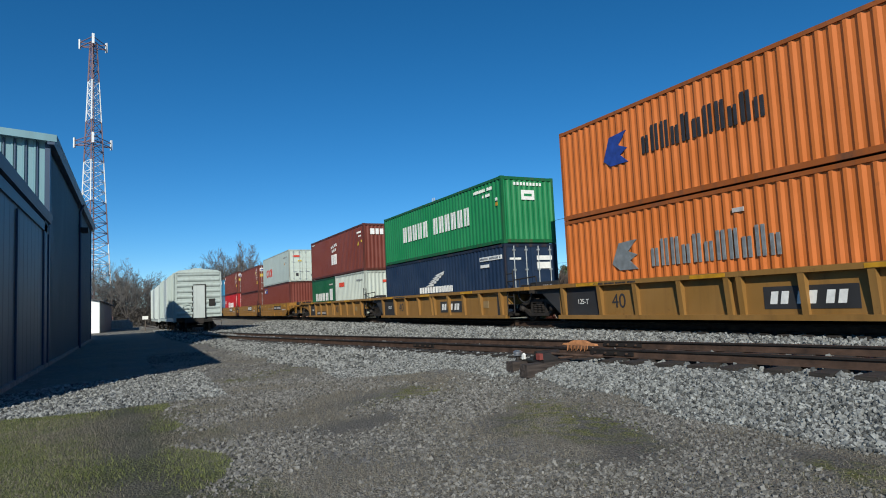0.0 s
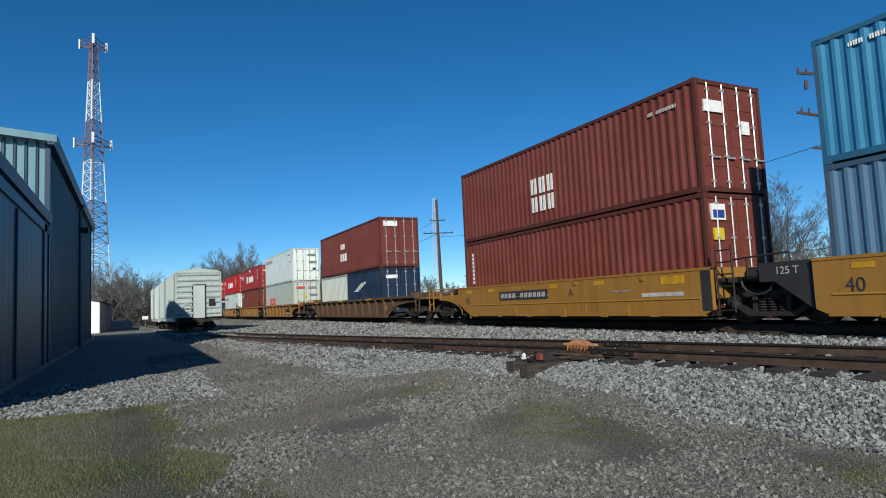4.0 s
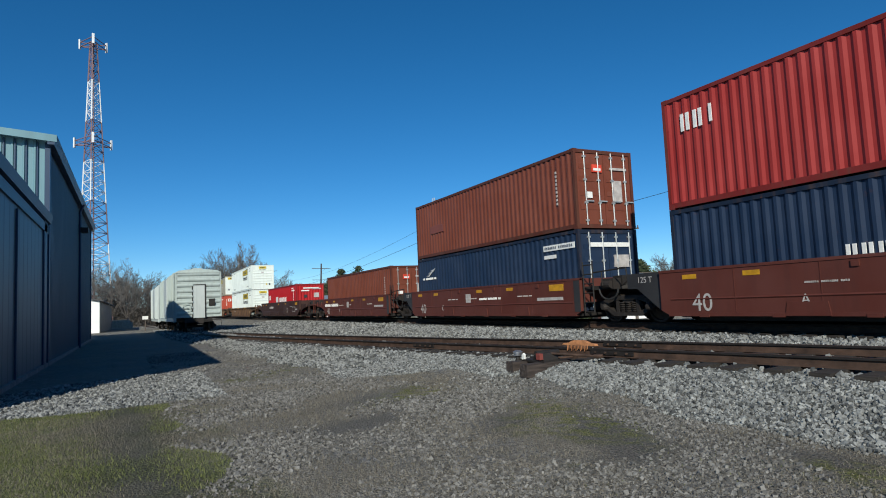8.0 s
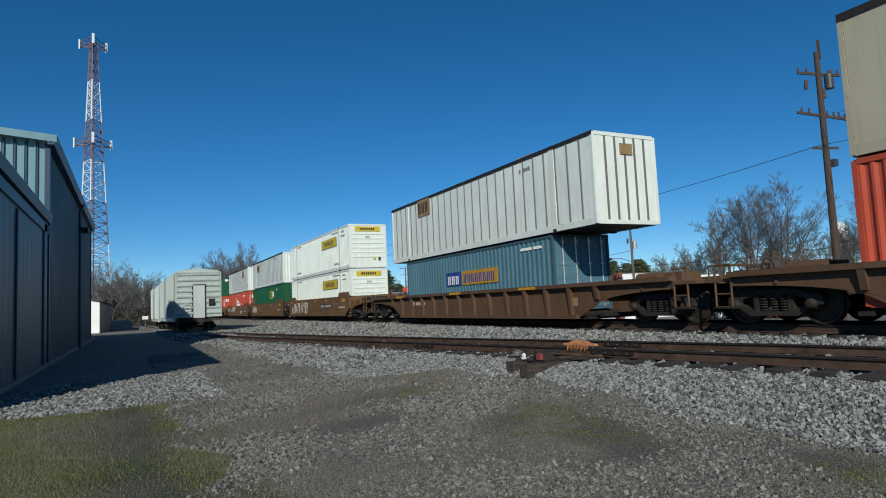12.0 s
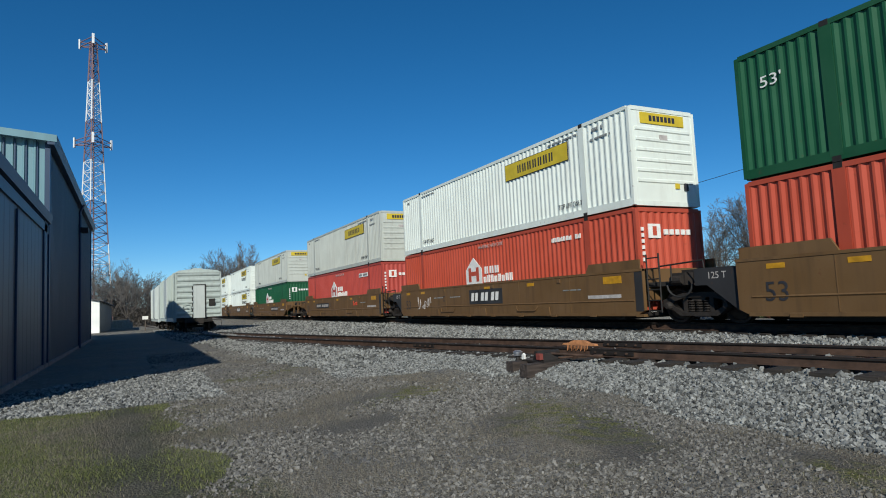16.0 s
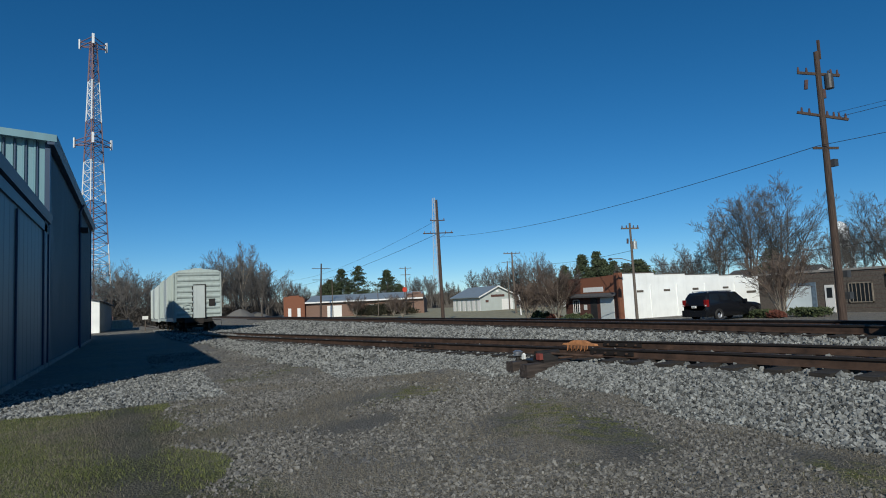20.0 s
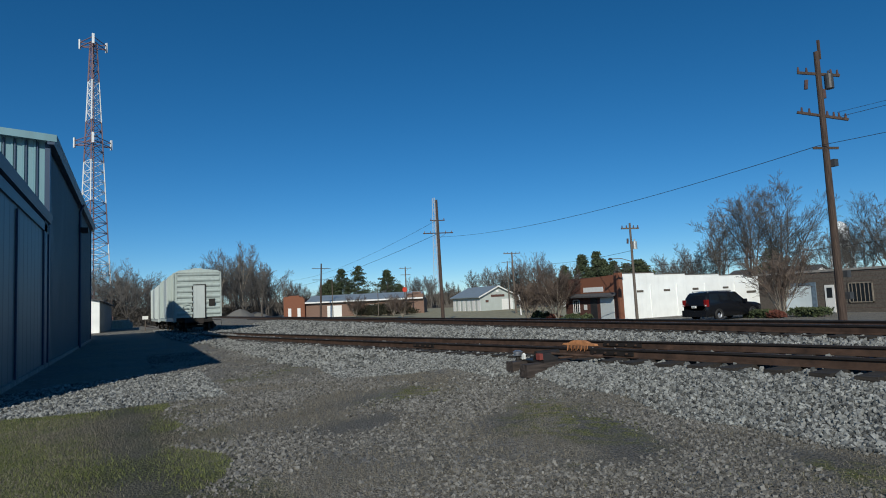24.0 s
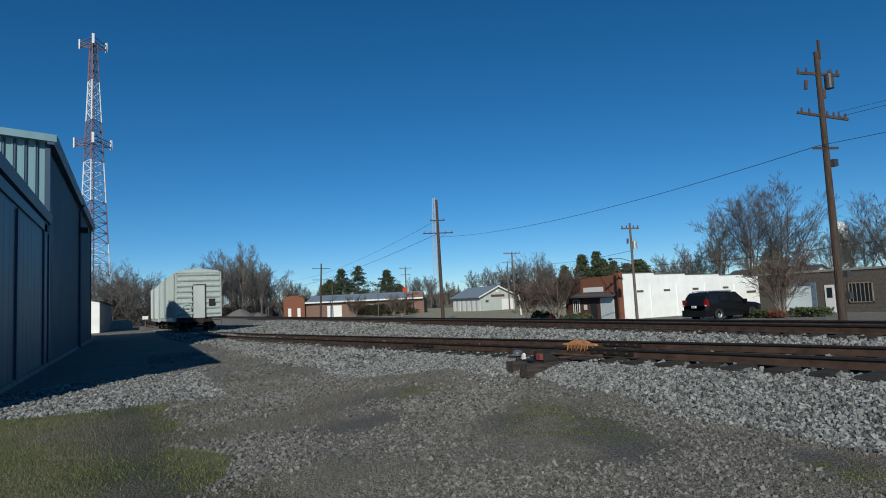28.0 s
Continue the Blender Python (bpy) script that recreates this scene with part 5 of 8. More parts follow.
def boxcar(x_front, L, mat, label):
    x = x_front - L / 2
    y = siding_y(x)
    a = math.degrees(math.atan((siding_y(x + 6) - siding_y(x - 6)) / 12))
    c = thing("boxcar", label, "railway car", pose(x, y, siding_z(x), 0, 0, a), "boxcars parked on the siding")
    h, w, zb, zt = L / 2, 1.50, 1.10, 4.22
    part("body", Shape().prism([(-w, zb), (w, zb), (w, zt), (w - 0.25, zt + 0.14), (0, zt + 0.27), (-w + 0.25, zt + 0.14), (-w, zt)], -h, h, "x"), mat, c)
    part("roof_walk", Shape().box(-h + 0.3, h - 0.3, -0.3, 0.3, zt + 0.27, zt + 0.31), mat, c)
    for i in range(8):
        z = zb + 0.16 + i * 0.385
        for y0, y1 in (((-w + 0.1, -0.36), (0.50, w - 0.1)) if z < 3.3 else ((-w + 0.14, w - 0.14),)):
            part("end_rib", Shape().prism([(h - 0.01, z), (h + 0.05, z + 0.03), (h + 0.09, z + 0.10), (h + 0.09, z + 0.17), (h + 0.04, z + 0.22), (h - 0.01, z + 0.24)], y0, y1, "y"), mat, c)
    part("end_lip", Shape().box(h - 0.05, h + 0.10, -w + 0.02, w - 0.02, zt - 0.05, zt + 0.03), mat, c)
    part("end_door", Shape().box(h, h + 0.035, -0.36, 0.40, zb - 0.05, 3.32), CREAM2, c)
    part("door_frame", Shape().box(h, h + 0.07, -0.43, -0.37, zb - 0.05, 3.38).box(h, h + 0.07, 0.41, 0.47, zb - 0.05, 3.38).box(h, h + 0.0698, -0.37, 0.41, 3.325, 3.38), STEEL, c)
    part("corner_post", Shape().box(h - 0.02, h + 0.04, -w - 0.012, -w + 0.1, zb, zt), mat, c)
    part("corner_post", Shape().box(h - 0.02, h + 0.04, w - 0.1, w + 0.012, zb, zt), mat, c)
    part("vent", Shape().box(h, h + 0.13, 0.66, 1.06, 1.85, 2.35), STEEL, c, "dark square vent")
    part("hand_brake", Shape().lathe([(0.28, -0.02), (0.30, 0.0), (0.28, 0.02), (0.24, 0.0), (0.28, -0.02)], (h + 0.16, -0.78, 1.78), "x", 16).tube((h, -0.78, 1.78), (h + 0.16, -0.78, 1.78), 0.06, n=8), mat, c)
    for i in range(round(L / 1.1)):
        xx = -h + 0.6 + i * 1.1
        if abs(xx) > 1.7:
            part("side_post", Shape().box(xx - 0.06, xx + 0.06, -w - 0.09, -w + 0.01, zb, zt), mat, c)
    part("plug_door", Shape().box(-1.5, 1.5, -w - 0.13, -w + 0.01, zb + 0.05, zt - 0.15), CREAM2, c)
    part("side_sill", Shape().box(-h, h, -w - 0.02, -w + 0.06, zb - 0.28, zb), mat, c)
    part("ladder", Shape().box(h - 0.55, h - 0.51, -w - 0.1, -w - 0.06, zb - 0.3, zt).box(h - 0.12, h - 0.08, -w - 0.1, -w - 0.06, zb - 0.3, zt), mat, c)
    lr = Shape()
    for i in range(9):
        lr.box(h - 0.53, h - 0.10, -w - 0.09, -w - 0.07, zb - 0.2 + i * 0.38, zb - 0.17 + i * 0.38)
    part("ladder_rungs", lr, mat, c)
    part("underframe", Shape().box(-h + 0.1, h - 0.1, -0.9, 0.9, zb - 0.35, zb - 0.01), STEEL, c)
    part("coupler", Shape().box(h, h + 0.6, -0.12, 0.12, 0.72, 0.98).box(h + 0.45, h + 0.75, -0.2, 0.22, 0.68, 1.02), GREASE, c)
    part("uncoupling_lever", Shape().tube((h + 0.1, 0.2, 0.95), (h + 0.12, 1.45, 0.85), 0.018, n=5).tube((h + 0.12, 1.45, 0.85), (h + 0.12, 1.5, 0.35), 0.018, n=5), STEEL, c)
    for sx in (-1, 1):
        bogie(c, sx * (h - 2.1), False)


boxcar(-46.0, 15.2, CREAM, "pale ribbed insulated boxcar with an end door")
boxcar(-62.4, 15.2, CREAM2, "whitish weathered boxcar behind the first")

# ---- lattice tower ----
TRED = paint("faded_red_tower_paint", (0.21, 0.135, 0.145), 0.2)
# grey of the far mast, with the haze of distance in the colour
THAZE = paint("haze_tinted_tower_grey", (0.42, 0.47, 0.52), 0.2)
TWHITE = paint("white_tower_paint", (0.72, 0.74, 0.75), 0.2)


def lattice_tower(x, y, z0, H, r0, r1, label, bands, detail=True):
    t = thing("radio_tower", label, "tower", pose(x, y, z0, 0, 0, -6))
    n = 3
    levels = bands * (4 if detail else 2)
    for b in range(bands):
        mat = TRED if (bands - b) % 2 else TWHITE
        if not detail:
            mat = THAZE
        legs, lace = Shape(), Shape()
        per = levels // bands
        for k in range(per):
            a0, a1 = (b * per + k) / levels, (b * per + k + 1) / levels
            ra, rb = r0 + (r1 - r0) * a0, r0 + (r1 - r0) * a1
            pa = [Vector((ra * math.cos(2 * math.pi * i / n), ra * math.sin(2 * math.pi * i / n), H * a0)) for i in range(n)]
            pb = [Vector((rb * math.cos(2 * math.pi * i / n), rb * math.sin(2 * math.pi * i / n), H * a1)) for i in range(n)]
            for i in range(n):
                legs.tube(pa[i], pb[i], 0.13 if detail else 0.24, n=5)
                j = (i + 1) % n
                lace.tube(pa[i], pb[j], 0.06, n=4, caps=False).tube(pa[j], pb[i], 0.06, n=4, caps=False).tube(pb[i], pb[j], 0.06, n=4, caps=False)
        part("leg_section", legs, mat, t)
        part("lattice_section", lace, mat, t)
    if detail:
        part("cable_ladder", Shape().tube((0.3, 0.2, 0), (0.2, 0.1, H), 0.14, n=5), TRED, t)
        for frac, wide in ((0.985, 2.7), (0.632, 3.7)):
            z = H * frac
            plat = Shape()
            for i in range(3):
                a0, a1 = 2 * math.pi * i / 3 + 0.15, 2 * math.pi * (i + 1) / 3 + 0.15
                for dz in (0, 0.9):
                    plat.tube((wide * math.cos(a0), wide * math.sin(a0), z + dz), (wide * math.cos(a1), wide * math.sin(a1), z + dz), 0.09, n=4)
                plat.tube((0, 0, z), (wide * math.cos(a0), wide * math.sin(a0), z), 0.09, n=4)
            part("antenna_platform", plat, TRED, t)
            for i in range(3):
                a = 2 * math.pi * i / 3 + 0.15
                part("panel_antenna", Shape().box(-0.13, 0.13, -0.22, 0.22, -0.5, 1.5), TWHITE, t, at=Matrix.Translation((wide * math.cos(a), wide * math.sin(a), z)) @ pose(0, 0, 0, 0, 0, math.degrees(a)))
    return t


lattice_tower(-137, -7.0, -1.0, 57.0, 3.75, 0.70, "tall red and white lattice radio tower", 7)
lattice_tower(-385, 190, -1.0, 75, 2.7, 1.0, "distant pale lattice mast", 6, False)


# ---- poles and wires ----
POLEWOOD = wood("weathered_pole_wood", (0.072, 0.048, 0.037), (14, 14, 0.7))
GREYPOLE = wood("grey_pole_wood", (0.14, 0.115, 0.095))
PORCELAIN = plain("brown_insulator", (0.10, 0.06, 0.05), 0.3)
TANK = plain("transformer_grey", (0.05, 0.052, 0.055), 0.5)


def pole(x, y, z0, H, r, lean, arms, label, mat=None, extras=(), turn=75):
    """A timber pole; arms: (height, half length, drop, insulators); lean in degrees (about x, about y)."""
    mat = mat or POLEWOOD
    p = thing("utility_pole", label, "utility pole", pose(x, y, z0, lean[0], lean[1], 0))
    part("shaft", Shape().tube((0, 0, 0), (0, 0, H), r, r * 0.62, n=12), mat, p)
    cx, cy = math.cos(radians(turn)), math.sin(radians(turn))
    for hgt, half, drop, ins in arms:
        arm = Shape().tube((-cx * half, -cy * half, hgt + drop), (cx * half, cy * half, hgt - drop), 0.065, n=4)
        if half > 0.9:
            arm.tube((0, 0, hgt - 0.6), (cx * half * 0.5, cy * half * 0.5, hgt - 0.05), 0.02, n=4)
        a = part("crossarm", arm, mat, p)
        for k in ins:
            part("insulator", Shape().tube((cx * half * k, cy * half * k, hgt - drop * k + 0.04), (cx * half * k, cy * half * k, hgt - drop * k + 0.22), 0.05, 0.03, n=8), PORCELAIN, a)
    for kind, hgt, off in extras:
        if kind == "transformer":
            part("transformer", Shape().tube((cx * off, cy * off, hgt), (cx * off, cy * off, hgt + 0.55), 0.16, n=14).tube((cx * off, cy * off, hgt + 0.55), (cx * off, cy * off, hgt + 0.7), 0.04, n=8), GALV if mat is GREYPOLE else TANK, p, "pale can transformer" if mat is GREYPOLE else "grey can transformer")
        elif kind == "box":
            part("meter_box", Shape().box(cx * off - 0.12, cx * off + 0.12, cy * off - 0.12, cy * off + 0.12, hgt, hgt + 0.26), TANK, p)
        elif kind == "rod":
            part("top_rod", Shape().box(cx * off - 0.04, cx * off + 0.04, cy * off - 0.04, cy * off + 0.04, hgt, hgt + 0.75), mat, p)
        elif kind == "cutout":
            part("fuse_cutout", Shape().tube((cx * off, cy * off, hgt), (cx * off * 1.1, cy * off * 1.1, hgt - 0.35), 0.07, n=8), PORCELAIN, p)
    return p


PR = (-13.8, 23.5, -1.25)
pole(*PR, 11.0, 0.155, (0.0, 0.0), ((10.12, 0.70, 0.17, (-0.95, -0.55, 0.6, 0.9)), (8.48, 0.84, 0.26, (-0.8, -0.5, 0.2, 0.45, 0.65, 0.9)), (7.23, 0.42, 0.05, ())), "tall weathered timber pole with crossarms and a transformer", None, (("transformer", 9.5, 0.33), ("cutout", 9.95, -0.42), ("rod", 10.7, 0.10), ("cutout", 9.5, 0.12), ("box", 6.5, 0.2), ("box", 2.3, 0.24), ("box", 1.5, 0.26)), 45)
PM = (-55.0, 27.6, -1.25)
pole(*PM, 12.4, 0.19, (0.3, -1.0), ((10.3, 0.75, 0.0, (-0.9, 0.9)), (9.0, 1.55, 0.0, (-0.9, -0.5, 0.5, 0.9))), "timber pole with two crossarms beside the tracks")
pole(-32.3, 31.3, -1.25, 7.0, 0.11, (0, -0.6), ((6.62, 0.67, 0.0, (-0.9, -0.4, 0.4, 0.9)),), "timber pole with a pale transformer near the white wall", GREYPOLE, (("transformer", 5.15, 0.26), ("cutout", 5.9, -0.25)))
pole(-70.0, 46.2, -1.25, 8.4, 0.15, (0, -2.0), ((8.2, 1.2, 0.0, (-0.9, -0.5, 0.5, 0.9)),), "plain timber pole with one crossarm", GREYPOLE)
pole(-113.7, 31.4, -1.25, 10.3, 0.20, (-2.2, 0.0), ((9.35, 1.75, 0.0, (-0.75, 0.0, 0.6)), (7.2, 1.6, 0.0, ())), "timber pole with broad crossarm by the brick hall")
pole(-103.9, 44.8, -1.25, 8.8, 0.15, (0, 0), ((8.5, 1.15, 0.0, (-0.8, 0.8)), (7.3, 0.9, 0.0, ())), "thin grey pole behind the road", GREYPOLE)
pole(-107.4, 31.9, -1.25, 6.8, 0.10, (0, 0), (), "short thin grey pole", GREYPOLE)
pole(-98.2, 37.1, -1.25, 4.3, 0.09, (0, 0), (), "short thin grey post", GREYPOLE)
pole(-96.0, 62.0, -1.25, 9.0, 0.13, (0, 0), ((8.8, 1.1, 0.0, ()),), "distant grey pole behind the house", GREYPOLE)
arm_lamp = thing("street_lamp", "small street lamp on a curved arm fixed to the pole", "street lamp", pose(-32.3, 31.3, 3.0))
part("arm", Shape().tube((0, 0, 0), (-0.5, -0.6, 0.28), 0.025, n=6).tube((-0.5, -0.6, 0.28), (-0.95, -1.1, 0.30), 0.025, n=6), GREYPOLE, arm_lamp)
part("lamp_head", Shape().lathe([(0.0, 0.10), (0.10, 0.08), (0.17, -0.02), (0.10, -0.09), (0.0, -0.10)], (-1.0, -1.16, 0.28), "z", 12), TANK, arm_lamp)
mast = thing("television_mast", "thin steel aerial mast behind the shops", "aerial", pose(-52, 66, -1.2))
part("mast", Shape().tube((0, 0, 0), (0, 0, 11.2), 0.06, 0.03, n=6), GALV, mast)
part("aerial", Shape().tube((-0.5, -0.5, 11.0), (0.6, 0.6, 11.05), 0.03, n=4).tube((-0.3, 0.1, 11.0), (0.1, -0.3, 11.0), 0.02, n=4), GALV, mast)

WIRE = plain("black_wire", (0.02, 0.02, 0.022), 0.7)


def wire(name, a, b, sag, r, label):
    s = Shape()
    a, b = Vector(a), Vector(b)
    prev = a
    for i in range(1, 25):
        k = i / 24
        q = a.lerp(b, k) - Vector((0, 0, 4 * sag * k * (1 - k)))
        s.tube(prev, q, r, n=4, caps=False)
        prev = q
    return solid(name, s, WIRE, label, "wire")


top_r = Vector(PR) + Vector((-0.18, -0.16, 7.35))
wire("overhead_wire", top_r, Vector(PM) + Vector((-0.1, 0.1, 8.6)), 0.75, 0.014, "black overhead wire between the poles")
wire("overhead_wire", top_r, (22, 23.5, 6.7), 0.6, 0.012, "black overhead wire leading away from the pole")
wire("overhead_wire", Vector(PM) + Vector((0, 0, 9.0)), (-150, 30, 5.5), 1.2, 0.02, "thin overhead wire down the line")
wire("overhead_wire", (-32.3, 31.3, 2.7), (-13.9, 38.0, 3.6), 0.4, 0.016, "low service wire along the shops")
wire("overhead_wire", (-32.3, 31.3, 3.8), (-70, 46.2, 5.6), 0.5, 0.016, "service wire between grey poles")
wire("overhead_wire", Vector(PR) + Vector((0.3, 0.5, 8.4)), (24, 25, 8.5), 0.6, 0.01, "thin wire from the upper crossarm")

wire("overhead_wire", Vector(PR) + Vector((0.35, 0.35, 8.55)), (30, 27, 8.9), 0.7, 0.008, "thin wire from the second crossarm")
wire("overhead_wire", Vector(PM) + Vector((0, 0, 10.4)), (-150, 33, 7.5), 1.4, 0.014, "thin upper wire down the line")

# ---- shops across the tracks ----
FZ = -1.27
BRICKRED = plain("red_brick", (0.21, 0.083, 0.047), 0.9, 0, 14, 0.35)
BROWNSHADE = plain("dark_brown_and_brick_shade", (0.10, 0.045, 0.035), 0.9, 0, 14, 0.3)
BRICKTAN = plain("tan_brick", (0.20, 0.125, 0.095), 0.9, 0, 14, 0.25)
GREYBLOCK = plain("grey_brown_block", (0.105, 0.09, 0.076), 0.9, 0, 9, 0.35)
WHITEWALL = paint("whitewashed_block", (0.86, 0.88, 0.86), 0.12, 0.9, 0.03)
SHOPDOOR = paint("pale_door_paint", (0.55, 0.60, 0.60), 0.2)
PALEBLUE = paint("pale_blue_door_paint", (0.62, 0.70, 0.72), 0.15)
DARKGLASS, _n, _l, _b = material("dark_window_glass", 0.08)
_b.inputs["Base Color"].default_value = (0.02, 0.025, 0.03, 1)
FRAMEWHITE = plain("white_window_frame", (0.75, 0.75, 0.73), 0.6, 0, 5, 0.05)
ROOFGREY = plain("tar_roof", (0.08, 0.08, 0.085), 0.9)
ROOFBLUE = plain("grey_blue_metal_roof", (0.24, 0.29, 0.33), 0.5, 0.1, 3, 0.12)


def window(parent, x0, x1, z0, z1, y, axis="y", bars_n=2, mat=None):
    """Window on a wall that faces -y (axis y) or +x (axis x)."""
    mat = mat or FRAMEWHITE

    def put(s, a0, a1, d0, d1, c0, c1):
        return s.box(a0, a1, y + d0, y + d1, c0, c1) if axis == "y" else s.box(y - d1, y - d0, a0, a1, c0, c1)
    w = part("window", put(put(put(put(Shape(), x0, x1, -0.05, 0.05, z0, z0 + 0.07), x0, x1, -0.05, 0.05, z1 - 0.07, z1), x0, x0 + 0.07, -0.05, 0.05, z0, z1), x1 - 0.07, x1, -0.05, 0.05, z0, z1), mat, parent)
    part("pane", put(Shape(), x0 + 0.05, x1 - 0.05, -0.01, 0.02, z0 + 0.05, z1 - 0.05), DARKGLASS, w)
    for i in range(1, bars_n + 1):
        xx = x0 + (x1 - x0) * i / (bars_n + 1)
        part("glazing_bar", put(Shape(), xx - 0.02, xx + 0.02, -0.04, 0.0, z0 + 0.05, z1 - 0.05), mat, w)


shop = thing("brick_shop", "red brick shop with a long whitewashed side wall", "building", pose(0, 0, 0))
bx0, bx1, by0, by1 = -44.6, -37.6, 34.8, 52.5
# front wall in a darker brick tone: the canopy's shade is in the colour
part("front_wall", Shape().box(bx0, bx1, by0, by0 + 0.25, FZ, 2.3), BROWNSHADE, shop)
part("upper_front", Shape().prism([(bx0 + 2.2, 0.95), (bx1 - 0.25, 0.95), (bx1 - 0.25, 2.38), (bx0 + 2.2, 2.2)], by0 - 0.04, by0 + 0.2, "y"), BRICKRED, shop)
part("pilaster", Shape().box(bx1 - 0.45, bx1 + 0.05, by0 - 0.12, by0 + 0.3, FZ, 2.5), BRICKRED, shop)
part("canopy", Shape().prism([(by0 - 0.55, 0.72), (by0, 0.95), (by0, 0.78), (by0 - 0.55, 0.60)], bx0 + 1.2, bx1 - 0.3, "x"), ROOFGREY, shop)
part("sign_remains", Shape().box(bx0 + 2.6, bx1 - 1.9, by0 - 0.07, by0 - 0.03, 1.05, 1.45), FRAMEWHITE, shop, "peeling white painted sign")
part("shutter_door", Shape().box(bx1 - 2.35, bx1 - 0.75, by0 - 0.05, by0, FZ, 0.55), SHOPDOOR, shop)
part("door", Shape().box(bx1 - 3.6, bx1 - 2.8, by0 - 0.04, by0, FZ, 0.55), BLACKPANEL, shop)
window(shop, bx0 + 1.1, bx0 + 1.95, -0.75, 0.45, by0 - 0.02)
part("notice", Shape().box(bx0 + 2.5, bx0 + 2.9, by0 - 0.03, by0, -0.45, 0.0), FRAMEWHITE, shop)
part("back_wall", Shape().box(bx0, bx1, by1 - 0.25, by1, FZ, 1.9), BRICKRED, shop)
part("left_wall", Shape().box(bx0, bx0 + 0.25, by0 + 0.25, by1 - 0.25, FZ, 2.1), BRICKRED, shop)
tops = ((by0 + 0.3, 38.6, 2.42), (38.6, 42.2, 2.28), (42.2, 46.4, 2.15), (46.4, 49.6, 2.02), (49.6, by1, 1.85))
for y0, y1, zt in tops:
    part("side_wall", Shape().box(bx1 - 0.25, bx1, y0, y1, FZ, zt), WHITEWALL, shop, "bright whitewashed wall")
    part("coping", Shape().box(bx1 - 0.30, bx1 + 0.05, y0, y1, zt, zt + 0.06), GREYBLOCK, shop)
for y in (36.6, 39.6, 43.0, 46.8):
    part("wall_vent", Shape().box(bx1, bx1 + 0.03, y, y + 0.7, 0.85, 1.02), GREYBLOCK, shop)
    part("pilaster", Shape().box(bx1, bx1 + 0.06, y + 1.5, y + 1.6, FZ, 1.4), WHITEWALL, shop)
part("side_window", Shape().box(bx1, bx1 + 0.04, 49.9, 51.1, 0.35, 0.55), GREYBLOCK, shop)
part("roof", Shape().box(bx0 + 0.2, bx1 - 0.2, by0 + 0.2, by1 - 0.2, 1.6, 1.7), ROOFGREY, shop)

TANFRAME = plain("greyed_window_frame", (0.24, 0.21, 0.17), 0.8)
grey = thing("grey_garage", "low grey block garage with pale door and barred window", "building", pose(0, 0, 0))
gy = 46.0
part("front_wall", Shape().box(-33.5, -8.0, gy, gy + 0.3, FZ, 1.74), GREYBLOCK, grey)
part("coping", Shape().box(-33.6, -7.9, gy - 0.08, gy + 0.38, 1.74, 1.90), plain("pale_coping", (0.26, 0.25, 0.23), 0.9), grey)
part("left_wall", Shape().box(-33.5, -33.2, gy + 0.3, gy + 11, FZ, 1.74), GREYBLOCK, grey)
part("roof", Shape().box(-33.4, -8.1, gy + 0.2, gy + 11, 1.6, 1.7), ROOFGREY, grey)
part("roller_door", Shape().box(-31.2, -29.1, gy - 0.06, gy, FZ, 0.75), PALEBLUE, grey, "pale blue roller door")
part("door_reveal", Shape().box(-29.1, -28.75, gy - 0.08, gy, FZ, 1.0).box(-31.4, -29.1, gy - 0.08, gy, 0.78, 1.0), plain("blue_grey_reveal", (0.12, 0.17, 0.22), 0.8), grey)
part("door", Shape().box(-28.1, -27.4, gy - 0.06, gy, FZ, 0.75), FRAMEWHITE, grey, "white door")
part("door_pane", Shape().box(-27.95, -27.55, gy - 0.075, gy - 0.05, -0.2, 0.55), DARKGLASS, grey)
window(grey, -26.4, -24.75, -0.58, 0.85, gy - 0.03, "y", 5, TANFRAME)
window(grey, -21.0, -19.3, -0.58, 0.85, gy - 0.03, "y", 5, TANFRAME)
for i in range(9):
    part("block_course", Shape().box(-33.5, -8.0, gy - 0.006, gy, FZ + 0.3 + i * 0.32, FZ + 0.315 + i * 0.32), BROWNSHADE, grey)

house = thing("gabled_hall", "pale gabled hall with grey metal roof", "building", pose(-101.1, 60.4, FZ, 0, 0, 0))
part("wall", Shape().prism([(-3.8, 0), (3.8, 0), (3.8, 2.7), (0, 4.4), (-3.8, 2.7)], -7.0, 3.6, "x"), paint("pale_grey_siding", (0.42, 0.46, 0.44), 0.15), house)
part("roof", Shape().prism([(-4.3, 2.5), (0, 4.44), (0, 4.6), (-4.3, 2.66)], -7.4, 4.1, "x"), ROOFBLUE, house)
part("roof", Shape().prism([(4.3, 2.5), (0, 4.44), (0, 4.6), (4.3, 2.66)], -7.4, 4.1, "x"), ROOFBLUE, house)
part("gable_trim", Shape().prism([(-4.3, 2.42), (0, 4.36), (4.3, 2.42), (4.3, 2.66), (0, 4.6), (-4.3, 2.66)], 4.05, 4.15, "x"), FRAMEWHITE, house)
part("roller_door", Shape().box(3.6, 3.68, 0.9, 3.3, 0.1, 2.1), FRAMEWHITE, house)
part("sign", Shape().box(3.6, 3.68, -1.4, 1.5, 2.55, 2.95), BROWNSHADE, house)
part("louvre", Shape().box(3.6, 3.68, -0.25, 0.25, 3.4, 3.8), FRAMEWHITE, house)
part("notice", Shape().box(3.6, 3.68, -2.6, -2.0, 1.6, 2.0), BROWNSHADE, house)
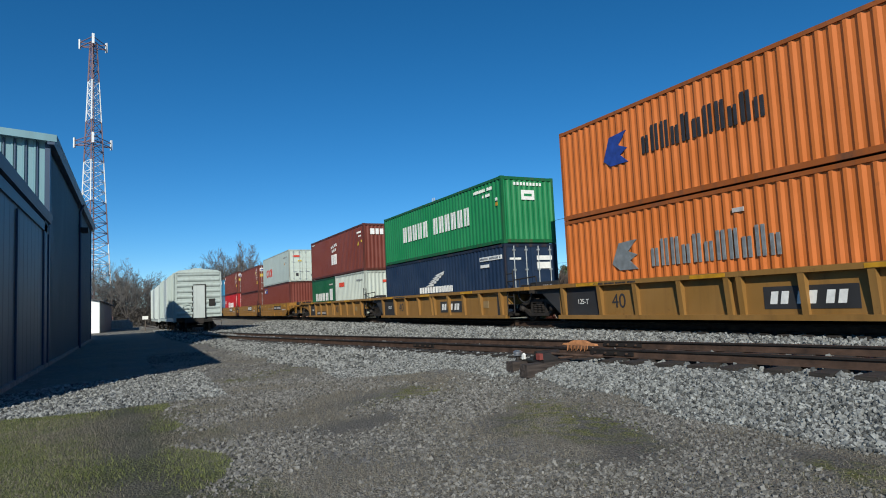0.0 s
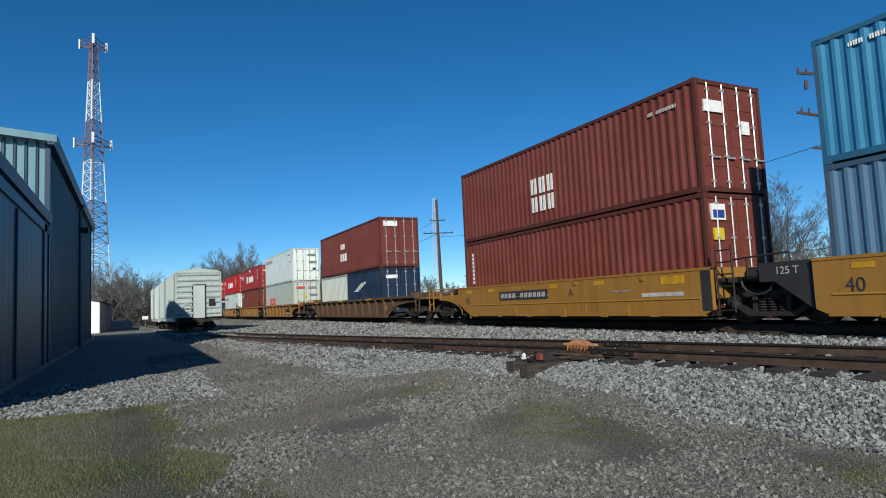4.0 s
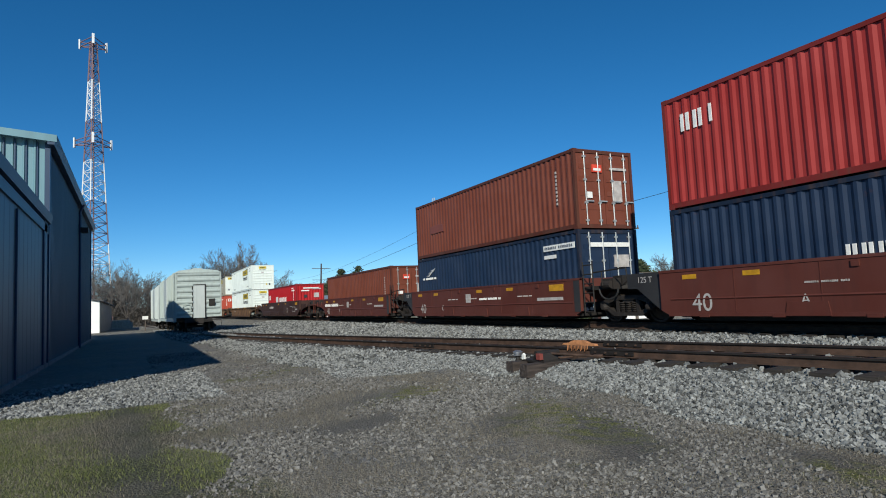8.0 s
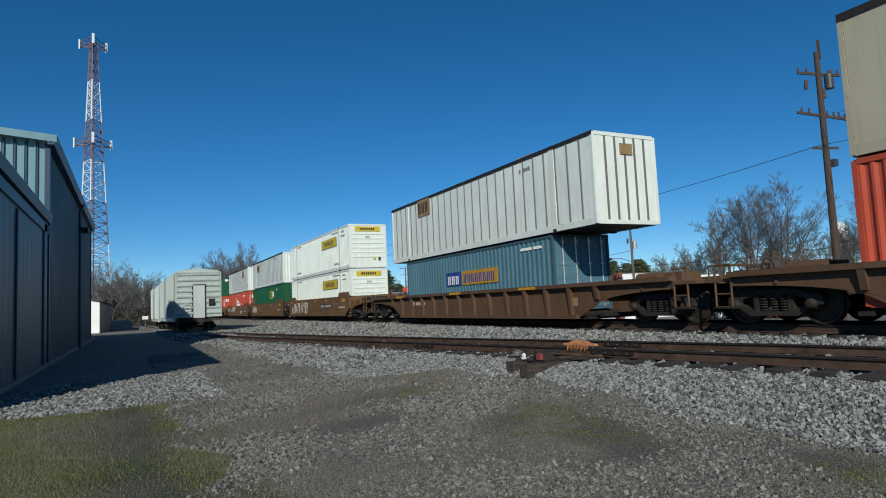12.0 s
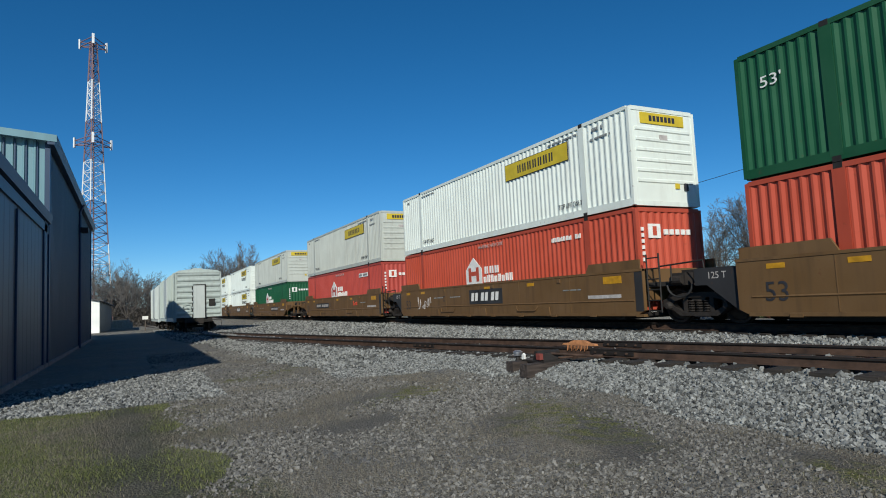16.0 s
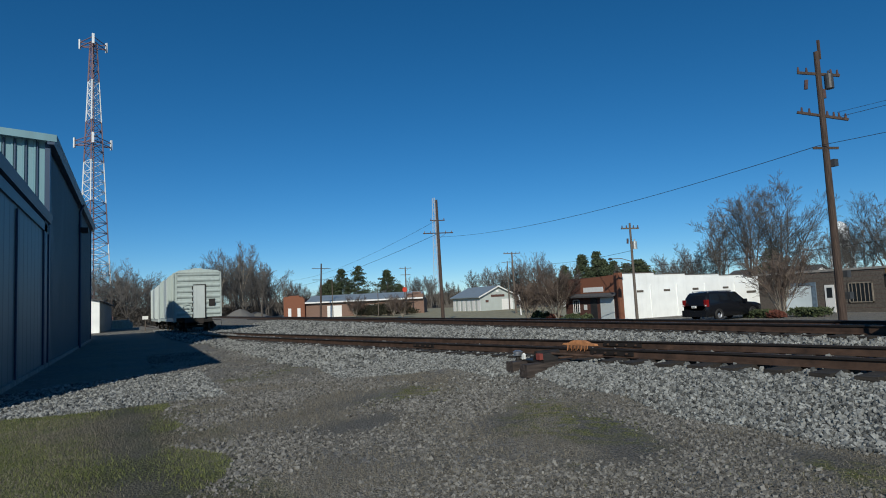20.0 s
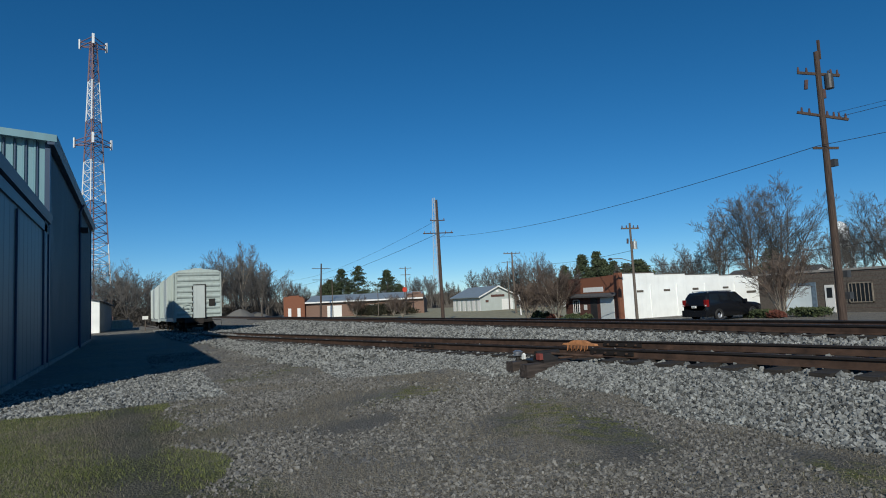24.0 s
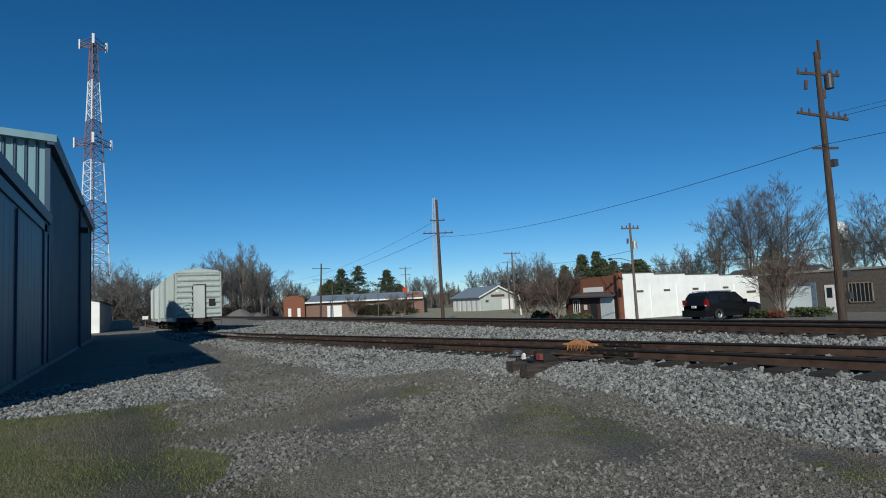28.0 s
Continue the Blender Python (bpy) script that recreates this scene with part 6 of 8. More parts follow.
for i in range(6):
    part("side_door", Shape().box(-6.8 + i * 1.9, -5.8 + i * 1.9, -3.86, -3.8, 0, 2.0), FRAMEWHITE, house)

hall = thing("brick_hall", "long low brick hall with grey-blue metal roof", "building", pose(-123.8, 26.9, FZ, 0, 0, 62))
part("wall", Shape().box(4.2, 27.8, 0.3, 12, 0, 3.05), BRICKTAN, hall)
part("roof", Shape().prism([(-0.4, 2.95), (6.1, 4.35), (12.6, 2.95), (12.6, 3.1), (6.1, 4.5), (-0.4, 3.15)], 4.2, 27.4, "x"), ROOFBLUE, hall)
part("eave_trim", Shape().box(4.2, 27.7, -0.46, -0.4, 2.9, 3.18), FRAMEWHITE, hall)
part("front_block", Shape().prism([(0, 0), (4.2, 0), (4.2, 4.0), (3.9, 4.0), (3.9, 4.35), (3.2, 4.35), (3.2, 4.6), (1.0, 4.6), (1.0, 4.4), (0, 4.4)], -0.6, 0.0, "y"), BRICKRED, hall, "stepped orange brick front")
part("block_side", Shape().box(0.02, 4.18, 0.0, 11.5, 0, 3.9), BRICKRED, hall)
part("end_parapet", Shape().prism([(24.6, 3.2), (27.8, 3.2), (27.8, 3.9), (27.3, 3.9), (27.3, 4.3), (25.6, 4.3), (25.6, 4.0), (24.6, 4.0)], -0.42, 0.0, "y"), BRICKTAN, hall)
for x in (0.9, 2.75):
    part("front_door", Shape().box(x, x + 0.62, -0.66, -0.6, 0, 2.1), FRAMEWHITE, hall, "narrow white door")
part("garage_door", Shape().box(8.5, 11.4, 0.22, 0.3, 0, 2.3), FRAMEWHITE, hall, "wide white garage door")
for k in range(4):
    window(hall, 13.6 + k * 3.2, 14.9 + k * 3.2, 1.0, 2.2, 0.26, "y", 1)
rec = thing("trackside_shed", "small white trackside shed, its side coloured dark as shade", "building", pose(-66.0, -5.35, -0.85, 0, 0, 0))
# side wall dark grey beside the white end: its shade is in the colour
part("wall", Shape().prism([(-2.6, 0), (2.6, 0), (2.6, 3.35), (-2.6, 4.2)], -34, 0, "x"), paint("shed_shade_grey", (0.10, 0.12, 0.13), 0.3), rec)
part("end_wall", Shape().prism([(-2.6, 0), (2.55, 0), (2.55, 3.35), (-2.6, 4.2)], 0.0, 0.06, "x"), WHITEWALL, rec, "white end wall")
part("roof", Shape().prism([(-2.9, 4.35), (2.9, 3.15), (2.9, 3.28), (-2.9, 4.5)], -34.3, 0.35, "x"), ROOFGREY, rec)
tank = thing("water_tower", "white water tower behind the trees", "water tower", pose(-74, 128, -3.2))
part("tank", Shape().lathe([(0, 16.6), (0.9, 16.1), (1.55, 15.0), (1.55, 11.4), (1.9, 11.4), (1.9, 11.1), (1.2, 10.7), (0, 10.6)], (0, 0, 0), "z", 20), TWHITE, tank)
for i in range(4):
    a = math.pi / 4 + i * math.pi / 2
    part("leg", Shape().tube((3.0 * math.cos(a), 3.0 * math.sin(a), 0), (1.7 * math.cos(a), 1.7 * math.sin(a), 10.9), 0.18, n=6), TWHITE, tank)
far = thing("white_cottage", "small white cottage behind the winter trees", "house", pose(-88, 74, FZ))
part("wall", Shape().box(-9, 6, 0, 6, 0, 2.7), FRAMEWHITE, far)
part("roof", Shape().prism([(-0.4, 2.6), (3, 4.3), (6.4, 2.6)], -9.4, 6.4, "x"), ROOFGREY, far)
gable = thing("white_house", "white gabled house roof beyond the shops", "house", pose(-58, 88, FZ))
part("wall", Shape().prism([(-4, 0), (4, 0), (4, 2.9), (0, 4.6), (-4, 2.9)], -10, 4, "x"), FRAMEWHITE, gable)
part("roof", Shape().prism([(-4.6, 2.7), (0, 4.7), (4.6, 2.7), (4.6, 2.9), (0, 4.95), (-4.6, 2.9)], -10.3, 4.3, "x"), ROOFGREY, gable)

# gravel heaps by the line
for x, y, r, h in ((-138.5, 20.6, 4.6, 2.5), (-146.0, 25.2, 4.4, 1.7)):
    s = Shape()
    rings = [(r * (1 - k / 6) ** 0.8, h * k / 6) for k in range(7)]
    vs = [(q * (1 + 0.12 * math.sin(3 * a + z)) * math.cos(a), q * (1 + 0.12 * math.cos(2 * a + z)) * math.sin(a), z - 0.4) for q, z in rings for a in [2 * math.pi * i / 18 for i in range(18)]]
    s.add(vs, [(k * 18 + i, k * 18 + (i + 1) % 18, (k + 1) * 18 + (i + 1) % 18, (k + 1) * 18 + i) for k in range(6) for i in range(18)])
    solid("gravel_heap", s, PEBBLE, "heap of pale gravel beside the line", "gravel heap", pose(x, y, -0.8))

dock = thing("loading_dock", "pale concrete loading dock beyond the small shed", "loading dock", pose(-104.5, -1.0, -1.05))
part("platform", Shape().box(-2.5, 2.5, -1.9, 0.6, 0.0, 1.35).box(-2.5, 2.5, 0.6, 0.95, 0.0, 0.9), plain("pale_dock_concrete", (0.33, 0.31, 0.26), 0.9, 0, 3, 0.2), dock)
for y in (-1.4, 0.3):
    part("bollard", Shape().tube((2.0, y, 1.35), (2.0, y, 1.85), 0.09, n=8), plain("dock_bollard", (0.12, 0.09, 0.07), 0.8), dock)
board = thing("yard_sign", "small white sign board on a thin post", "sign", pose(-61.9, 0.98, -0.85))
part("post", Shape().tube((0, 0, 0), (0, 0, 1.6), 0.035, n=6), GREYPOLE, board)
part("face", Shape().box(0.03, 0.06, -0.24, 0.24, 1.32, 1.62), FRAMEWHITE, board)
sign = thing("stop_sign", "red round-edged road sign on a thin post", "road sign", pose(-96.5, 41.3, FZ))
part("post", Shape().tube((0, 0, 0), (0, 0, 4.8), 0.06, n=6), GREYPOLE, sign)
part("face", Shape().lathe([(0, 0.04), (0.42, 0.04), (0.45, 0.02), (0.42, 0.0), (0, 0)], (0.1, 0, 4.42), "x", 8), MARKRED, sign)
road = solid("road", Shape().box(-400, 200, 29.4, 33.2, -1.32, -1.215), plain("worn_asphalt", (0.13, 0.13, 0.13), 0.9, 0, 2, 0.15), "pale worn street across the tracks", "road", kind="structure")
STRAWLAWN = plain("dormant_lawn", (0.30, 0.275, 0.18), 0.95, 0, 1.3, 0.3)
lawn = solid("lawn", Shape().box(-180, -45.6, 33.6, 90, -1.33, -1.205), STRAWLAWN, "pale dormant winter lawn beyond the street", "lawn", kind="structure")
post = thing("guy_marker", "leaning white guy-wire guard", "guard", pose(-61.8, 41.5, FZ, 0, -7, 0))
part("guard", Shape().tube((0, 0, 0), (0, 0, 2.6), 0.09, n=6), FRAMEWHITE, post)


# ---- parked car ----
CARPAINT, _n, _l, _b = material("black_car_paint", 0.22)
_b.inputs["Base Color"].default_value = (0.008, 0.009, 0.012, 1)
_b.inputs["Coat Weight"].default_value, _b.inputs["Specular IOR Level"].default_value = 0.1, 0.3
ALLOY = plain("silver_alloy", (0.55, 0.55, 0.56), 0.3, 0.7)
TAIL, _n, _l, _b = material("red_lamp_lens", 0.2)
_b.inputs["Base Color"].default_value = (0.22, 0.008, 0.008, 1)


CARGLASS, _n, _l, _b = material("tinted_car_glass", 0.1)
_b.inputs["Base Color"].default_value, _b.inputs["Specular IOR Level"].default_value = (0.012, 0.015, 0.018, 1), 0.5


def suv():
    """Local: y forward, x to its right."""
    c = thing("car", "large black sport utility vehicle parked by the white wall", "car", pose(-29.6, 36.7, FZ, 0, 0, 0))
    # shell lofted along the length: y, half width, belt height, top height, half width of the top
    secs = ((-2.80, 0.90, 0.98, 1.02, 0.84), (-2.74, 0.97, 1.08, 1.30, 0.82), (-2.62, 0.99, 1.12, 1.66, 0.79), (-2.40, 1.0, 1.12, 1.88, 0.77), (-1.5, 1.01, 1.12, 1.95, 0.77), (-0.2, 1.01, 1.12, 1.94, 0.76), (0.45, 1.0, 1.11, 1.80, 0.75),
            (1.30, 1.0, 1.08, 1.17, 0.88), (2.2, 0.99, 1.02, 1.10, 0.85), (2.72, 0.94, 0.92, 0.98, 0.78), (2.90, 0.82, 0.72, 0.78, 0.68))
    rows = []
    for y, w, belt, top, wt in secs:
        half = [(w * 0.96, 0.27), (w, 0.60), (w, belt), (wt + (w - wt) * 0.25, belt + (top - belt) * 0.85), (wt * 0.88, top)]
        rows += [(-p, y, q) for p, q in half] + [(p, y, q) for p, q in reversed(half)]
    k = 10
    me = Shape().add(rows, [(i * k + j, i * k + (j + 1) % k, (i + 1) * k + (j + 1) % k, (i + 1) * k + j) for i in range(len(secs) - 1) for j in range(k)] + [tuple(range(k)), tuple(range((len(secs) - 1) * k, len(secs) * k))]).data("body")
    me.polygons.foreach_set("use_smooth", [True] * len(me.polygons))
    part("body", me, CARPAINT, c)
    part("rear_window", Shape().add([(-0.80, -2.70, 1.22), (0.80, -2.70, 1.22), (0.70, -2.51, 1.80), (-0.70, -2.51, 1.80)], [(0, 1, 2, 3)]), CARGLASS, c, at=pose(0, -0.045, 0))
    for y0, y1, t0, t1 in ((-2.45, -1.45, -2.35, -1.50), (-1.35, -0.45, -1.40, -0.48), (-0.35, 0.80, -0.38, 0.22)):
        part("side_window", Shape().add([(0.965, y0, 1.20), (0.965, y1, 1.20), (0.83, t1, 1.80), (0.83, t0, 1.80)], [(0, 1, 2, 3)]), CARGLASS, c, at=pose(0.02, 0, 0))
    part("windscreen", Shape().add([(-0.88, 1.18, 1.18), (0.88, 1.18, 1.18), (0.72, 0.38, 1.85), (-0.72, 0.38, 1.85)], [(0, 1, 2, 3)]), CARGLASS, c, at=pose(0, 0.05, 0.03))
    for x in (-0.62, 0.62):
        part("roof_rail", Shape().tube((x, -2.2, 1.97), (x, 0.1, 1.98), 0.025, n=6).box(x - 0.02, x + 0.02, -2.2, -2.1, 1.88, 1.98).box(x - 0.02, x + 0.02, 0.0, 0.1, 1.88, 1.98), ALLOY, c)
    for sx in (-1, 1):
        part("tail_lamp", Shape().box(*sorted((sx * 0.78, sx * 1.005)), -2.80, -2.56, 0.96, 1.42), TAIL, c)
        part("reversing_lamp", Shape().box(*sorted((sx * 0.86, sx * 0.97)), -2.815, -2.79, 1.0, 1.08), FRAMEWHITE, c)
        for y in (-1.65, 1.75):
            wob = part("wheel", Shape().lathe([(0.24, -0.12), (0.36, -0.13), (0.40, -0.08), (0.40, 0.08), (0.36, 0.13), (0.24, 0.12)], (0, 0, 0), "x", 24), RUBBER, c, at=pose(sx * 0.92, y, 0.40))
            part("rim", Shape().lathe([(0.0, 0.06 * sx), (0.06, 0.08 * sx), (0.18, 0.05 * sx), (0.25, 0.10 * sx), (0.25, -0.1 * sx)], (0, 0, 0), "x", 18), ALLOY, wob)
    part("rear_bumper", Shape().box(-0.98, 0.98, -2.92, -2.72, 0.30, 0.72), CARPAINT, c)
    part("number_plate", Shape().box(-0.16, 0.16, -2.90, -2.79, 0.88, 1.03), FRAMEWHITE, c, "white plate")
    part("plate_marking", Shape().box(-0.11, 0.11, -2.906, -2.89, 0.93, 0.98), MARKGREY, c)
    part("door_mirror", Shape().box(0.98, 1.22, 0.75, 0.95, 1.15, 1.36), CARPAINT, c)
    part("door_mirror", Shape().box(-1.22, -0.98, 0.75, 0.95, 1.15, 1.36), CARPAINT, c)


suv()


# ---- trees ----
BARK = wood("grey_brown_bark", (0.12, 0.106, 0.094))
PALEBARK = wood("pale_smooth_bark", (0.30, 0.26, 0.21))
TWIG = plain("winter_twigs", (0.112, 0.107, 0.102), 0.9, 0, 1.0, 0.3)
BROWNTWIG = plain("russet_twigs", (0.115, 0.086, 0.070), 0.9, 0, 1.0, 0.3)


def bare_tree_meshes(seed, H, spread, trunk_r, low, stems, depth, thin):
    """Limbs fan out of a trunk (or straight from the ground), each with side branches that shorten towards its tip."""
    rng = random.Random(seed)
    limb, twig = Shape(), Shape()

    def grow(p, d, length, r, k):
        steps = (6, 5, 4, 3, 1)[min(k, 4)]
        q = p
        for s in range(steps):
            d = (d + Vector((rng.gauss(0, 1), rng.gauss(0, 1), rng.gauss(0, 0.6))) * 0.055 + Vector((0, 0, 0.05 if k < 2 else 0.015))).normalized()
            e = q + d * (length / steps)
            ra, rb = r * (1 - 0.75 * s / steps), r * (1 - 0.75 * (s + 1) / steps)
            (limb if k < (2 if low > 0.03 else 1) else twig).tube(q, e, max(thin, ra), max(thin * 0.8, rb), n=6 if k == 0 else 3, caps=False)
            q = e
            if k < depth and s >= (1 if k == 0 else 0):
                for _ in range(2 if rng.random() < 0.62 else 1):
                    side = Matrix.Rotation(rng.uniform(0, 2 * math.pi), 3, d) @ d.orthogonal().normalized()
                    tilt = rng.uniform(0.38, 0.72)
                    nd = d * math.cos(tilt) + side * math.sin(tilt)
                    grow(q, nd.normalized(), length * rng.uniform(0.36, 0.58) * (1 - 0.4 * s / steps), max(thin, rb * rng.uniform(0.5, 0.75)), k + 1)

    fork = Vector((0, 0, H * low))
    if low > 0.03:
        limb.tube((0, 0, -0.3), fork, trunk_r * 1.15, trunk_r * 0.85, n=8)
    for i in range(stems):
        a = 2 * math.pi * (i + rng.uniform(-0.3, 0.3)) / stems
        tilt = spread * rng.uniform(0.35, 1.0) * (0.25 if i == 0 else 1.0)
        d = Vector((math.cos(a) * math.sin(tilt), math.sin(a) * math.sin(tilt), math.cos(tilt)))
        grow(fork - Vector((0, 0, rng.uniform(0, 0.25) * H * low)), d, H * (1 - low) * rng.uniform(0.72, 0.95), trunk_r * rng.uniform(0.36, 0.52), 0)
    return limb, twig


def tree_model(seed, H, spread, r, label, bark=None, twig=None, low=0.2, stems=5, depth=4, thin=0.0095):
    t = thing("bare_tree", label, "tree", pose(0, 0, 0), "bare trees")
    limb, tw = bare_tree_meshes(seed, H, spread, r, low, stems, depth, thin)
    zs = [v[2] for v in limb.v + tw.v]
    k = H / max(zs)
    for s in (limb, tw):
        s.v = [(x * k, y * k, z * k) for x, y, z in s.v]
    part("trunk", limb, bark or BARK, t)
    part("crown", tw, twig or TWIG, t)
    return t


MODELS = [tree_model(11, 15, 0.72, 0.34, "tall leafless broad-crowned winter tree", None, None, 0.16, 7),
          tree_model(12, 13, 0.50, 0.26, "leafless winter tree with upright limbs", None, None, 0.20, 5),
          tree_model(13, 12, 0.85, 0.24, "leafless spreading winter tree", None, None, 0.18, 6),
          tree_model(14, 16, 0.30, 0.20, "slender pale-barked leafless tree", PALEBARK, TWIG, 0.35, 3, 3, 0.016),
          tree_model(15, 6, 0.62, 0.11, "multi-stemmed leafless ornamental tree with pale bark", PALEBARK, BROWNTWIG, 0.02, 12, 3, 0.014),
          tree_model(16, 15, 0.66, 0.32, "leafless broad tree at the wood's edge", None, None, 0.22, 7, 3, 0.02),
          tree_model(17, 13, 0.42, 0.22, "leafless upright tree at the wood's edge", None, None, 0.26, 6, 3, 0.02),
          tree_model(18, 12, 0.80, 0.22, "leafless spreading tree among others", None, None, 0.2, 7, 3, 0.02)]

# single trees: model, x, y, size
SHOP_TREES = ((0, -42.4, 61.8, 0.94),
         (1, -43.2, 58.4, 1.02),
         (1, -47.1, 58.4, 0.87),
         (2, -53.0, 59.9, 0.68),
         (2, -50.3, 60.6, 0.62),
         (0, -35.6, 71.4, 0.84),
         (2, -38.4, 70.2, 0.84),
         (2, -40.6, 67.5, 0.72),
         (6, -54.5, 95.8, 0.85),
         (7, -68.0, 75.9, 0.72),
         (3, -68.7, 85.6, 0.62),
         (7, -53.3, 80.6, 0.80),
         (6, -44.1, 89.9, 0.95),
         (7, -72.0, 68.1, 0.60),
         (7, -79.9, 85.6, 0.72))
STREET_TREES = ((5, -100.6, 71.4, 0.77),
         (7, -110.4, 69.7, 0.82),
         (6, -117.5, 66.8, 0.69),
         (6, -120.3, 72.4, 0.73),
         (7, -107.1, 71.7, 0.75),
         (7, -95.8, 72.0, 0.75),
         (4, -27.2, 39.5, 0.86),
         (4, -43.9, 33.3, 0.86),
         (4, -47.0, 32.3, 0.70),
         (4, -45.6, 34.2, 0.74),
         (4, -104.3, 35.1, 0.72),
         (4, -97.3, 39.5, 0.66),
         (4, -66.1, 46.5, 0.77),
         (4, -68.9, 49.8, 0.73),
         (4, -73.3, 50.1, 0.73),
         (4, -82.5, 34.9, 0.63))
tree_rng = random.Random(21)


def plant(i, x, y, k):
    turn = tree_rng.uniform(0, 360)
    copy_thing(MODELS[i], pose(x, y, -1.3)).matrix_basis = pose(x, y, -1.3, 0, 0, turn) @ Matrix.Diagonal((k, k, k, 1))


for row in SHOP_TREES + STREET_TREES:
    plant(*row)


def grove(n, models, x0, x1, y0, y1, k0, k1):
    """Trees strewn over a plot."""
    for _ in range(n):
        plant(tree_rng.choice(models), tree_rng.uniform(x0, x1), tree_rng.uniform(y0, y1), tree_rng.uniform(k0, k1))


grove(20, (5, 6, 7, 3, 3), -178, -140, 15.5, 29, 0.85, 1.15)  # wood behind the parked row
grove(8, (6, 7, 3), -215, -185, 33, 50, 0.75, 1.05)
grove(15, (5, 6, 7), -162, -118, -16, 3.5, 0.68, 0.95)  # wood beyond the yard
grove(15, (6, 7), -232, -175, 52, 118, 0.75, 1.05)
grove(6, (6, 7), -112, -90, 70, 92, 0.65, 0.8)
EVERGREENS = ((-157.4, 49.4, 12.0, 0.27), (-156.1, 53.5, 12.6, 0.32), (-153.4, 60.7, 11.2, 0.36), (-166.6, 49.0, 9.5, 0.30), (-92.4, 76.6, 9.8, 0.22), (-90.7, 78.6, 10.2, 0.22), (-88.7, 80.9, 8.2, 0.27), (-86.8, 82.2, 7.6, 0.27), (-95.0, 74.4, 7.8, 0.27), (-93.0, 80.0, 7.4, 0.30), (-89.8, 79.4, 8.6, 0.24), (-67.3, 66.2, 6.8, 0.41), (-61.7, 88.4, 8, 0.38), (-181.3, 51.6, 9, 0.34), (-175.7, 73.7, 8, 0.34))
for t in MODELS:
    for o in (*t.children_recursive, t):
        bpy.data.objects.remove(o)


def leaf_material(name, dark, light):
    m, n, l, b = material(name, 0.8)
    l.new(mixed(n, l, n.new("ShaderNodeNewGeometry").outputs["Random Per Island"], dark, light), b.inputs["Base Color"])
    return m


NEEDLES = leaf_material("pine_needles", (0.022, 0.036, 0.018), (0.085, 0.11, 0.05))
HEDGE = leaf_material("hedge_leaves", (0.02, 0.035, 0.012), (0.08, 0.10, 0.04))
DRYBRUSH = leaf_material("dry_brush", (0.045, 0.039, 0.033), (0.10, 0.087, 0.074))


def leaf_cloud(points, size, seed):
    """Small leaf sprays, two crossed slivers at each point, as one mesh."""
    rng = random.Random(seed)
    s = Shape()
    for p in points:
        for _ in range(2):
            d = Vector((rng.uniform(-1, 1), rng.uniform(-1, 1), rng.uniform(-0.6, 0.9))).normalized()
            u = d.orthogonal().normalized() * size * rng.uniform(0.25, 0.5)
            q = Vector(p)
            s.add([q - u, q + u, q + d * size * rng.uniform(0.7, 1.4)], [(0, 1, 2)])
    return s


def evergreen(x, y, h, wide, seed):
    """Pine: whorls of boughs, each ending in tufts of needles, over a bare lower stem."""
    rng = random.Random(seed)
    t = thing("evergreen_tree", "dark green pine with a ragged rounded crown", "tree", pose(x, y, -1.3), "evergreens")
    limb = Shape().tube((0, 0, -0.2), (0, 0, h * 0.95), 0.20, 0.05, n=6)
    pts = []
    for i in range(150):
        k = rng.uniform(0.22, 0.98)
        reach = h * wide * min(1.0, (1 - k) * 1.9 + 0.10) * min(1.0, k * 2.2) * rng.uniform(0.45, 1.1)
        a = rng.uniform(0, 2 * math.pi)
        e = Vector((reach * math.cos(a), reach * math.sin(a), h * k + reach * 0.15))
        limb.tube((0, 0, h * k * 0.97), e, 0.05, 0.02, n=3, caps=False)
        for _ in range(22):
            f = rng.uniform(0.45, 1.05)
            pts.append((e.x * f + rng.gauss(0, 0.24), e.y * f + rng.gauss(0, 0.24), e.z + rng.gauss(0, 0.15)))
    part("trunk", limb, BARK, t)
    part("crown", leaf_cloud(pts, 0.28, seed), NEEDLES, t)


for i, (x, y, h, wide) in enumerate(EVERGREENS):
    evergreen(x, y, h, wide, 100 + i)


def shrub(x, y, wide, h, seed, mat, label, n=900):
    """A low rounded bush of many small sprays."""
    rng = random.Random(seed)
    t = thing("shrub", label, "shrub", pose(x, y, FZ), "shrubs")
    pts, stems = [], Shape()
    for i in range(14):
        a, f = rng.uniform(0, 2 * math.pi), rng.random() ** 0.5
        e = Vector((wide * f * math.cos(a), wide * f * math.sin(a), h * (1 - 0.6 * f * f) * rng.uniform(0.6, 1.0)))
        stems.tube((0.1 * math.cos(a), 0.1 * math.sin(a), -0.1), e, 0.03, 0.01, n=4, caps=False)
        pts += [(e.x + rng.gauss(0, wide * 0.2), e.y + rng.gauss(0, wide * 0.2), max(0.05, e.z * rng.uniform(0.3, 1.05))) for _ in range(n // 14)]
    part("stems", stems, BARK, t)
    part("foliage", leaf_cloud(pts, 0.17, seed), mat, t)


rng = random.Random(77)
